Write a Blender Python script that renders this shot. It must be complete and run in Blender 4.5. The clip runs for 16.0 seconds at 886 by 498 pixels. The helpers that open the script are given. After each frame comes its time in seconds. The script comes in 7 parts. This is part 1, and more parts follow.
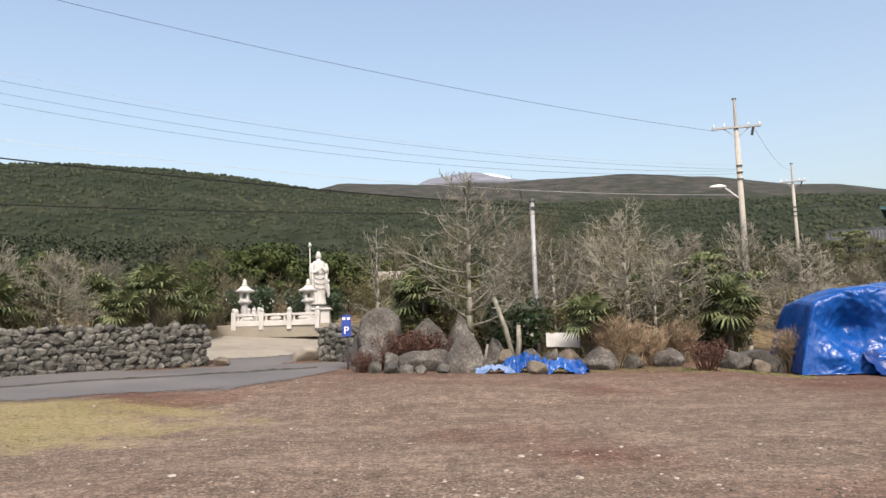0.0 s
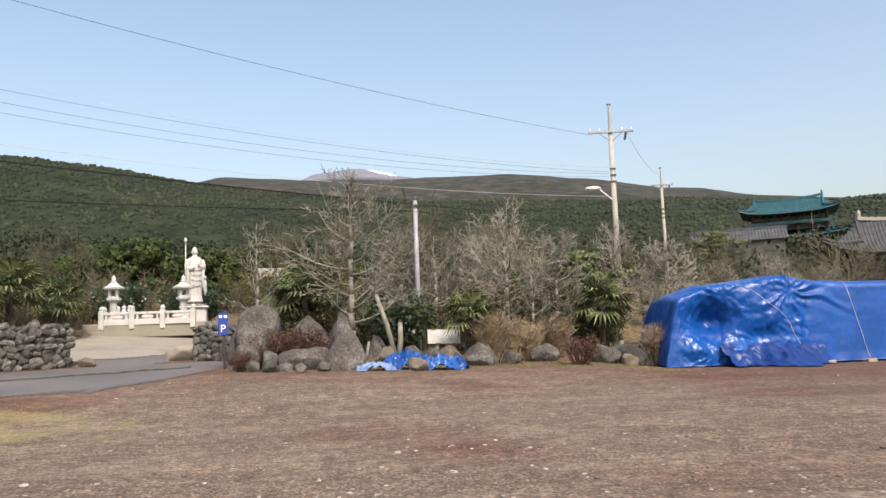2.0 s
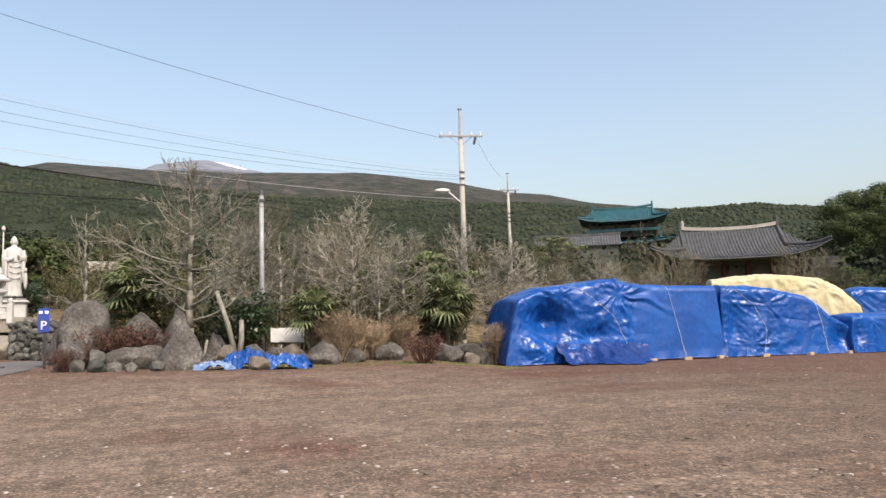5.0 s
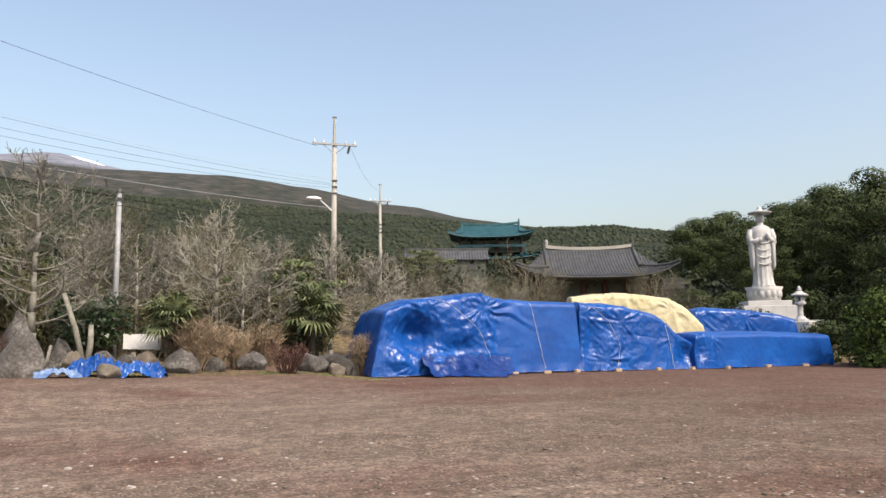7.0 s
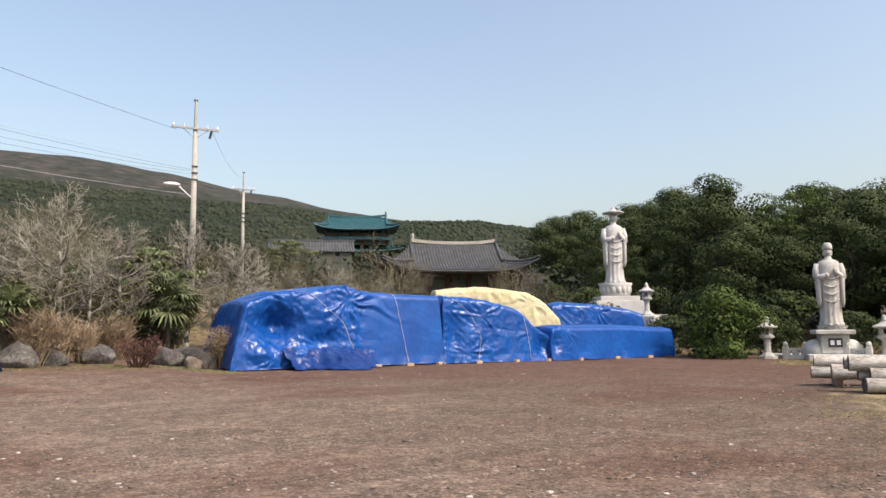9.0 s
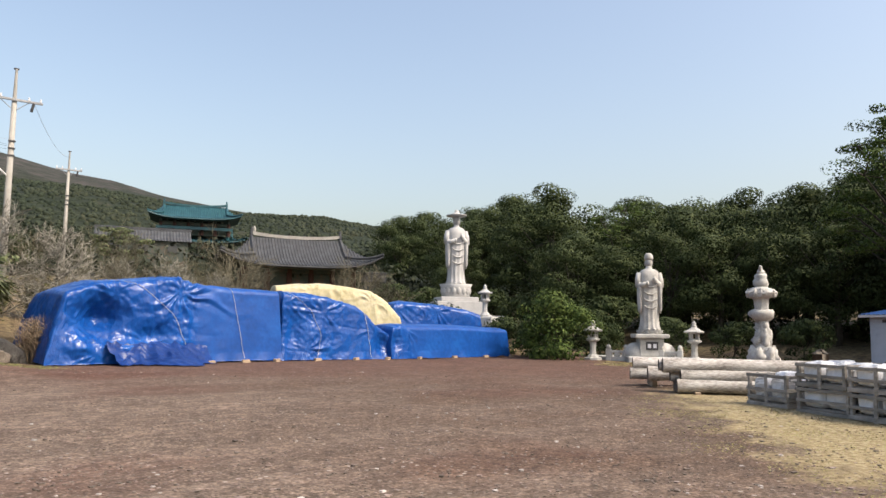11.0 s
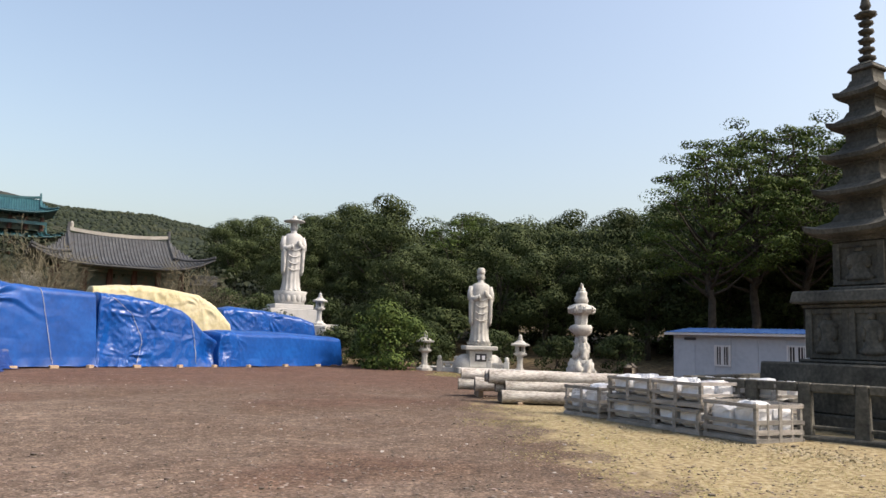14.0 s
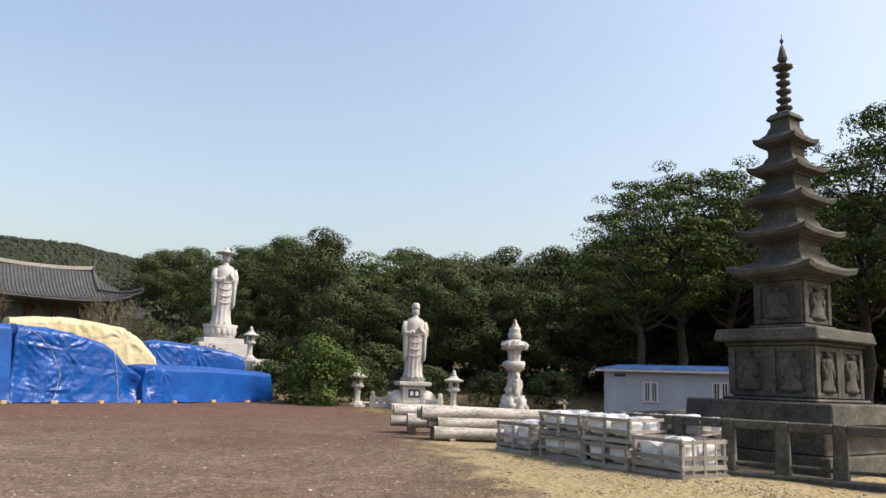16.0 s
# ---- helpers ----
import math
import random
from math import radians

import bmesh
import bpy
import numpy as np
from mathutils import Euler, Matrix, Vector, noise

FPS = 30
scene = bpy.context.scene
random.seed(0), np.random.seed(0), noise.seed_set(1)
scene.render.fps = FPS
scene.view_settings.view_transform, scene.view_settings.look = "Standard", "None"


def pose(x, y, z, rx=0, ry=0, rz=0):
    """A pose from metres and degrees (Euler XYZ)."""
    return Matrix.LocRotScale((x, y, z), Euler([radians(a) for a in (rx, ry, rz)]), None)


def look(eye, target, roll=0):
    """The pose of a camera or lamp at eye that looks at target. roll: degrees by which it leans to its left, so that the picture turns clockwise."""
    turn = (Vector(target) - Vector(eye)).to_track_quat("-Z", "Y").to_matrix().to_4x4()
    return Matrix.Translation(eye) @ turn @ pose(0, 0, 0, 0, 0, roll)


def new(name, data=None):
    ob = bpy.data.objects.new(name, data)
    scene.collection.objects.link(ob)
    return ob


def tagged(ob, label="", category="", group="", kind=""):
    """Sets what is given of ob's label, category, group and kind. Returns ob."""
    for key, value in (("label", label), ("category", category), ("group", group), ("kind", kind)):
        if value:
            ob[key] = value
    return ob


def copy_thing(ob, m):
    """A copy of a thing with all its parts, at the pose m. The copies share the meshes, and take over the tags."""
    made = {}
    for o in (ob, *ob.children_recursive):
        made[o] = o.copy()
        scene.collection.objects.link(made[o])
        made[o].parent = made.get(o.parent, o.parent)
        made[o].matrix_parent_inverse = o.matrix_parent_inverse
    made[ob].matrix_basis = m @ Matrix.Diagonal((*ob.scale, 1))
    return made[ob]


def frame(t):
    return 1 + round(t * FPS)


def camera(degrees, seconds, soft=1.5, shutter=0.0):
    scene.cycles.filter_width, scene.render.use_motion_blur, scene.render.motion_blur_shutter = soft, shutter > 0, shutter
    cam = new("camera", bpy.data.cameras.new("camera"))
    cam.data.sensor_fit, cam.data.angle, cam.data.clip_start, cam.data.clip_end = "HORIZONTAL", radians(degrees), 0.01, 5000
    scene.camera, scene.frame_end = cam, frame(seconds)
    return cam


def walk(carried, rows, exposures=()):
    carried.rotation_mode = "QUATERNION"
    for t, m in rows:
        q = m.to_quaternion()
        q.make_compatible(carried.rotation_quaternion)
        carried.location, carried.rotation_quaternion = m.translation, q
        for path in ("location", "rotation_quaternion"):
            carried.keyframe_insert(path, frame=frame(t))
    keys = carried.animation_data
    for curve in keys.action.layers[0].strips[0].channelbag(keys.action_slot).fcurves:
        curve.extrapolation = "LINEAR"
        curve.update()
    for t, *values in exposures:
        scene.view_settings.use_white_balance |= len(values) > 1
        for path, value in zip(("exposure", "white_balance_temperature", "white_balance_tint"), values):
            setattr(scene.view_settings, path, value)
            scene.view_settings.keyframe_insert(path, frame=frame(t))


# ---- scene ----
# ---------------------------------------------------------------- camera
cam = camera(60.46, 16.0, soft=1.5)
# seconds, x, y, z, yaw, pitch, roll: someone stands in a gravel yard and turns to the right
WAY = [(0.0, 0.0, 0.0, 1.619, 4.6, 7.01, -1.56), (0.5, 0.021, 0.003, 1.614, 2.73, 6.67, -1.52), (1.0, 0.042, 0.006, 1.611, 0.53, 6.58, -1.62),
       (1.5, 0.066, 0.007, 1.611, -2.13, 6.63, -1.96), (2.0, 0.093, 0.005, 1.611, -4.11, 6.53, -2.1), (2.5, 0.126, -0.003, 1.608, -6.02, 6.54, -1.77),
       (3.0, 0.161, -0.013, 1.604, -7.61, 6.44, -1.39), (3.5, 0.194, -0.023, 1.595, -9.21, 6.35, -1.27), (4.0, 0.222, -0.025, 1.589, -11.13, 6.26, -1.45),
       (6.5, 0.268, 0.013, 1.592, -22.46, 6.41, -1.17), (7.0, 0.261, 0.013, 1.59, -25.16, 6.72, -0.64), (7.5, 0.261, 0.011, 1.591, -27.97, 6.71, -0.57),
       (8.0, 0.269, 0.01, 1.592, -30.44, 6.66, -0.6), (8.5, 0.281, 0.01, 1.589, -32.68, 6.47, -0.56), (9.0, 0.296, 0.013, 1.587, -35.25, 6.08, -0.51),
       (11.5, 0.358, 0.061, 1.594, -49.4, 6.16, 1.25), (12.0, 0.362, 0.061, 1.597, -51.39, 6.38, 1.63), (12.5, 0.363, 0.051, 1.6, -53.3, 6.59, 1.49),
       (13.0, 0.365, 0.036, 1.602, -55.03, 6.71, 1.72), (13.5, 0.368, 0.019, 1.601, -57.05, 6.83, 1.61), (14.0, 0.373, 0.005, 1.597, -59.17, 6.94, 1.96),
       (14.5, 0.38, -0.005, 1.596, -61.05, 6.94, 1.79), (15.0, 0.384, -0.013, 1.6, -62.1, 7.78, 1.74), (15.5, 0.384, -0.018, 1.603, -62.84, 9.13, 1.72),
       (16.0, 0.381, -0.023, 1.6, -63.95, 9.74, 2.17)]
walk(cam, [(t, pose(x, y, z, 90 + p, 0, w) @ pose(0, 0, 0, 0, 0, r)) for t, x, y, z, w, p, r in WAY], exposures=((0, 0.77, 6830, 13), (16, 0.77, 6830, 13)))

# ---------------------------------------------------------------- sky and sun
SUN_AZ, SUN_EL = 164.0, 50.0
world = bpy.data.worlds.new("sky")
scene.world = world
world.use_nodes = True
wn = world.node_tree
sky = wn.nodes.new("ShaderNodeTexSky")
sky.sky_type, sky.sun_disc = "NISHITA", False
sky.sun_elevation, sky.sun_rotation = radians(SUN_EL), radians(SUN_AZ)
sky.air_density, sky.dust_density, sky.ozone_density = 1.3, 4.8, 0.5
wn.nodes["Background"].inputs["Strength"].default_value = 0.149
wn.links.new(sky.outputs[0], wn.nodes["Background"].inputs["Color"])
sun = new("sun", bpy.data.lights.new("sun", "SUN"))
sun.data.energy, sun.data.angle, sun.data.color = 2.3, radians(0.6), (1.0, 0.95, 0.88)
se = radians(SUN_EL)
sun.matrix_world = look((200 * math.cos(se) * math.sin(radians(SUN_AZ)), 200 * math.cos(se) * math.cos(radians(SUN_AZ)), 200 * math.sin(se)), (0, 0, 0))


# ---------------------------------------------------------------- materials
def paint(name, stops, scale=4.0, rough=0.85, metal=0.0, fine=40.0, bump=0.3, depth=0.02, random_tone=0.0, islands=0.0, spec=0.5, coords="Object", stretch=(1, 1, 1)):
    """A surface with a colour ramp over coarse and fine noise, relief, and a tone that varies by object or by island."""
    m = bpy.data.materials.new(name)
    m.use_nodes = True
    n, l = m.node_tree.nodes, m.node_tree.links
    b = n["Principled BSDF"]
    co = n.new("ShaderNodeTexCoord")
    mp = n.new("ShaderNodeMapping")
    mp.inputs["Scale"].default_value = stretch
    l.new(co.outputs[coords], mp.inputs[0])
    a, f = n.new("ShaderNodeTexNoise"), n.new("ShaderNodeTexNoise")
    a.inputs["Scale"].default_value, f.inputs["Scale"].default_value = scale, fine
    a.inputs["Detail"].default_value, f.inputs["Detail"].default_value = 5, 4
    l.new(mp.outputs[0], a.inputs["Vector"]), l.new(mp.outputs[0], f.inputs["Vector"])
    mixed = n.new("ShaderNodeMath")
    mixed.operation = "MULTIPLY_ADD"
    mixed.inputs[1].default_value = 0.45
    l.new(f.outputs[0], mixed.inputs[0])
    half = n.new("ShaderNodeMath")
    half.operation = "MULTIPLY"
    half.inputs[1].default_value = 0.55
    l.new(a.outputs[0], half.inputs[0])
    l.new(half.outputs[0], mixed.inputs[2])
    ramp = n.new("ShaderNodeValToRGB")
    while len(ramp.color_ramp.elements) < len(stops):
        ramp.color_ramp.elements.new(0.5)
    for i, c in enumerate(stops):
        ramp.color_ramp.elements[i].position = 0.33 + 0.34 * i / max(1, len(stops) - 1)
        ramp.color_ramp.elements[i].color = (*c, 1)
    l.new(mixed.outputs[0], ramp.inputs[0])
    out = ramp.outputs[0]
    if random_tone or islands:
        hsv = n.new("ShaderNodeHueSaturation")
        src = n.new("ShaderNodeObjectInfo").outputs["Random"] if random_tone else n.new("ShaderNodeNewGeometry").outputs["Random Per Island"]
        k = random_tone or islands
        rng = n.new("ShaderNodeMapRange")
        rng.inputs["To Min"].default_value, rng.inputs["To Max"].default_value = 1 - k, 1 + k
        l.new(src, rng.inputs[0]), l.new(rng.outputs[0], hsv.inputs["Value"]), l.new(out, hsv.inputs["Color"])
        hue = n.new("ShaderNodeMapRange")
        hue.inputs["To Min"].default_value, hue.inputs["To Max"].default_value = 0.5 + 0.03 * k, 0.5 - 0.05 * k
        l.new(src, hue.inputs[0]), l.new(hue.outputs[0], hsv.inputs["Hue"])
        out = hsv.outputs[0]
    l.new(out, b.inputs["Base Color"])
    b.inputs["Roughness"].default_value, b.inputs["Metallic"].default_value = rough, metal
    b.inputs["Specular IOR Level"].default_value = spec
    if bump:
        bp = n.new("ShaderNodeBump")
        bp.inputs["Strength"].default_value, bp.inputs["Distance"].default_value = bump, depth
        l.new(mixed.outputs[0], bp.inputs["Height"]), l.new(bp.outputs[0], b.inputs["Normal"])
    return m


def leafy(name, stops, islands=0.45, scale=0.6, rough=0.75, spec=0.15):
    return paint(name, stops, scale=scale, fine=6.0, rough=rough, bump=0, islands=islands, spec=spec, coords="Object")


M_WHITE_STONE = paint("white_granite", [(0.32, 0.318, 0.308), (0.425, 0.422, 0.412), (0.475, 0.473, 0.462)], 1.6, 0.75, fine=30, bump=0.25)
M_OLD_WHITE = paint("weathered_white_granite", [(0.247, 0.240, 0.217), (0.413, 0.405, 0.375), (0.510, 0.503, 0.473)], 2.2, 0.85, fine=22, bump=0.4)
M_PAGODA = paint("dark_lichened_granite", [(0.022, 0.022, 0.018), (0.058, 0.057, 0.047), (0.120, 0.114, 0.094)], 1.5, 0.9, fine=14, bump=0.5)
M_LAVA = paint("dark_lava_stone", [(0.030, 0.030, 0.028), (0.072, 0.072, 0.065), (0.150, 0.148, 0.130)], 3.0, 0.95, fine=26, bump=0.8, depth=0.03, random_tone=0.5)
M_BOULDER = paint("lichened_boulder", [(0.022, 0.021, 0.019), (0.062, 0.057, 0.052), (0.150, 0.146, 0.130)], 1.4, 0.95, fine=11, bump=0.9, depth=0.04, random_tone=0.3)
M_TAN_ROCK = paint("tan_rock", [(0.054, 0.045, 0.034), (0.101, 0.086, 0.066), (0.155, 0.139, 0.110)], 2.5, 0.95, fine=20, bump=0.8, random_tone=0.25)
M_MORTAR = paint("wall_core", [(0.03, 0.03, 0.028), (0.06, 0.055, 0.05)], 3, 0.95)
M_ASPHALT = paint("worn_asphalt", [(0.064, 0.062, 0.064), (0.094, 0.090, 0.090), (0.124, 0.116, 0.112)], 0.35, 0.9, fine=22, bump=0.25, depth=0.01)
M_CONCRETE = paint("pale_concrete", [(0.161, 0.146, 0.121), (0.222, 0.202, 0.166), (0.252, 0.232, 0.197)], 0.8, 0.9, fine=14, bump=0.3)
M_POLE = paint("pole_concrete", [(0.284, 0.271, 0.240), (0.372, 0.356, 0.323)], 2, 0.85, fine=20)
M_GALV = paint("galvanised_steel", [(0.20, 0.21, 0.22), (0.32, 0.33, 0.34)], 3, 0.6, 0.15, fine=30, bump=0.1)
M_BARK = paint("pale_grey_bark", [(0.098, 0.093, 0.074), (0.182, 0.174, 0.142), (0.262, 0.255, 0.216)], 5, 0.9, fine=40, bump=0.6, random_tone=0.2)
M_TWIG = paint("brown_twigs", [(0.053, 0.047, 0.029), (0.097, 0.088, 0.055), (0.133, 0.128, 0.080)], 4, 0.9, bump=0, random_tone=0.3)
M_RED_TWIG = paint("reddish_twigs", [(0.035, 0.013, 0.009), (0.066, 0.030, 0.020), (0.087, 0.050, 0.031)], 4, 0.9, bump=0, random_tone=0.2)
M_DRY = paint("dry_reed_stems", [(0.136, 0.102, 0.062), (0.211, 0.161, 0.102), (0.267, 0.211, 0.136)], 3, 0.9, bump=0, islands=0.3)
M_DARKBARK = paint("dark_bark", [(0.018, 0.015, 0.011), (0.042, 0.035, 0.027), (0.072, 0.062, 0.048)], 4, 0.95, fine=30, bump=0.7)
M_LEAF = leafy("dark_evergreen_leaves", [(0.014, 0.025, 0.008), (0.035, 0.051, 0.017), (0.072, 0.090, 0.032)], islands=0.3)
M_LEAF_BRIGHT = leafy("fresh_and_backlit_leaves", [(0.030, 0.054, 0.011), (0.050, 0.083, 0.018), (0.083, 0.113, 0.030)])
M_LEAF_OLIVE = leafy("olive_leaves", [(0.052, 0.059, 0.021), (0.090, 0.090, 0.038), (0.138, 0.128, 0.062)])
M_LEAF_GLOSS = leafy("glossy_camellia_leaves", [(0.010, 0.025, 0.008), (0.021, 0.042, 0.014), (0.035, 0.063, 0.021)], rough=0.35, spec=0.5)
M_PALM = leafy("palm_leaves", [(0.038, 0.059, 0.025), (0.084, 0.109, 0.050), (0.160, 0.168, 0.092)], scale=1.5)
M_TILE = paint("grey_roof_tile", [(0.026, 0.029, 0.032), (0.048, 0.051, 0.057), (0.071, 0.080, 0.086)], 1.2, 0.85, fine=10, bump=0.3)
M_GREEN_TILE = paint("teal_roof_tile", [(0.006, 0.040, 0.050), (0.010, 0.068, 0.084), (0.028, 0.105, 0.122)], 1.0, 0.5, fine=8, bump=0.2)
M_RIDGE = paint("pale_ridge_mortar", [(0.252, 0.240, 0.216), (0.360, 0.348, 0.318)], 2, 0.9)
M_TEMPLE_WOOD = paint("dark_painted_timber", [(0.03, 0.05, 0.045), (0.06, 0.075, 0.06), (0.12, 0.07, 0.05)], 1.2, 0.8, fine=5)
M_RED_WOOD = paint("red_brown_timber", [(0.041, 0.016, 0.011), (0.068, 0.027, 0.018)], 1.5, 0.8)
M_HUT = paint("pale_blue_grey_panel", [(0.302, 0.342, 0.394), (0.360, 0.403, 0.459), (0.396, 0.441, 0.500)], 1.0, 0.5, fine=6, bump=0.05)
M_HUT_ROOF = paint("blue_sheet_roof", [(0.006, 0.025, 0.090), (0.012, 0.042, 0.130), (0.030, 0.070, 0.165)], 1.0, 0.9, fine=8, bump=0.1, spec=0.08)
M_FRAME = paint("white_window_frame", [(0.5, 0.51, 0.52), (0.62, 0.63, 0.64)], 3, 0.5, bump=0.05)
M_DARK = paint("dark_steel", [(0.03, 0.03, 0.032), (0.06, 0.06, 0.062)], 4, 0.6, 0.3)
M_CRATE = paint("grey_weathered_slat", [(0.120, 0.112, 0.100), (0.215, 0.202, 0.182), (0.33, 0.312, 0.282)], 3, 0.9, fine=25, bump=0.4, random_tone=0.25, stretch=(1, 1, 4))
M_WRAP = paint("white_wrapped_stone", [(0.495, 0.504, 0.522), (0.648, 0.657, 0.666)], 3, 0.5, fine=9, bump=0.6, depth=0.05)
M_LOG = paint("peeled_grey_log", [(0.10, 0.085, 0.07), (0.36, 0.335, 0.30), (0.6, 0.58, 0.54)], 1.2, 0.9, fine=10, bump=0.5, random_tone=0.15, stretch=(1, 1, 4))
# log ends turned from the sun: their shade is put into this dark colour
M_LOG_END = paint("shaded_log_end", [(0.06, 0.05, 0.04), (0.14, 0.11, 0.085)], 6, 0.95)
M_ROPE = paint("pale_rope", [(0.360, 0.372, 0.396), (0.450, 0.456, 0.468)], 20, 0.8, bump=0)
M_WIRE = paint("black_cable", [(0.012, 0.012, 0.013), (0.02, 0.02, 0.021)], 2, 0.95, bump=0, spec=0.05)
M_WIRE_ALU = paint("aluminium_cable", [(0.30, 0.31, 0.34), (0.38, 0.39, 0.42)], 2, 0.4, 0.3, bump=0)
M_SIGN = paint("blue_sign_enamel", [(0.01, 0.035, 0.22), (0.015, 0.05, 0.28)], 2, 0.4, bump=0)
M_SIGN_W = paint("white_sign_paint", [(0.72, 0.73, 0.75), (0.8, 0.8, 0.8)], 5, 0.5, bump=0)
M_LAMP = paint("lamp_housing", [(0.62, 0.63, 0.64), (0.72, 0.72, 0.72)], 3, 0.35, bump=0)
M_BLOCK = paint("wood_block", [(0.28, 0.2, 0.13), (0.42, 0.32, 0.22)], 5, 0.9)
M_STRAW = paint("dry_straw_grass", [(0.234, 0.194, 0.111), (0.327, 0.281, 0.172), (0.379, 0.334, 0.236)], 0.9, 0.95, fine=12, bump=0.6, islands=0.15)
M_STRAW2 = paint("yellow_green_grass", [(0.150, 0.138, 0.052), (0.255, 0.238, 0.088), (0.330, 0.300, 0.130)], 0.9, 0.95, fine=12, bump=0.5, islands=0.2)
M_GREENGRASS = paint("short_green_grass", [(0.09, 0.12, 0.03), (0.15, 0.18, 0.05), (0.25, 0.24, 0.09)], 2, 0.95, fine=14, bump=0.4, islands=0.3)
M_PEBBLE = paint("pale_gravel_stones", [(0.111, 0.081, 0.061), (0.162, 0.128, 0.102), (0.246, 0.212, 0.183)], 3, 0.9, fine=30, bump=0.3, islands=0.5)
M_PALE = paint("whitish_stones", [(0.24, 0.22, 0.19), (0.36, 0.33, 0.30), (0.5, 0.48, 0.45)], 3, 0.9, fine=30, bump=0.3, islands=0.3)
M_GLASS = paint("dark_window_glass", [(0.03, 0.035, 0.04), (0.06, 0.065, 0.07)], 1.5, 0.08, spec=0.6, bump=0)


def tarp_sheet(name, stops, rough, crumple_=0.5):
    m = paint(name, stops, 0.7, rough, fine=5, bump=0.0, spec=0.32)
    n, l = m.node_tree.nodes, m.node_tree.links
    b = n["Principled BSDF"]
    co = n.new("ShaderNodeTexCoord")
    warp = n.new("ShaderNodeTexNoise")
    warp.inputs["Scale"].default_value, warp.inputs["Detail"].default_value = 1.2, 3
    l.new(co.outputs["Object"], warp.inputs["Vector"])
    mixv = n.new("ShaderNodeMix")
    mixv.data_type = "VECTOR"
    mixv.inputs[0].default_value = 0.45
    l.new(co.outputs["Object"], mixv.inputs[4]), l.new(warp.outputs["Color"], mixv.inputs[5])
    w, v = n.new("ShaderNodeTexVoronoi"), n.new("ShaderNodeTexVoronoi")
    for k, sc in ((w, 2.6), (v, 8.0)):
        mp = n.new("ShaderNodeMapping")
        mp.inputs["Scale"].default_value, mp.inputs["Rotation"].default_value = (1.0, 1.0, 0.45), (0.3, 0.5, 0.2)
        k.inputs["Scale"].default_value = sc
        l.new(mixv.outputs[1], mp.inputs[0]), l.new(mp.outputs[0], k.inputs["Vector"])
    add = n.new("ShaderNodeMath")
    add.operation = "MULTIPLY_ADD"
    add.inputs[1].default_value = 0.33
    l.new(v.outputs["Distance"], add.inputs[0]), l.new(w.outputs["Distance"], add.inputs[2])
    bp = n.new("ShaderNodeBump")
    bp.inputs["Strength"].default_value, bp.inputs["Distance"].default_value = crumple_, 0.09
    l.new(add.outputs[0], bp.inputs["Height"]), l.new(bp.outputs[0], b.inputs["Normal"])
    return m


BLUES = [(0.002, 0.042, 0.20), (0.003, 0.058, 0.26), (0.005, 0.082, 0.33)]
M_TARP = tarp_sheet("blue_polythene_tarp", BLUES, 0.30, 0.6)
M_TARP_TAUT = tarp_sheet("taut_blue_polythene_tarp", BLUES, 0.42, 0.12)
M_TARP_DARK = tarp_sheet("violet_blue_tarp", [(0.005, 0.022, 0.11), (0.007, 0.032, 0.15), (0.010, 0.045, 0.2)], 0.38)
M_TARP_YELLOW = tarp_sheet("faded_yellow_tarp", [(0.396, 0.338, 0.173), (0.490, 0.432, 0.259), (0.533, 0.482, 0.331)], 0.5)


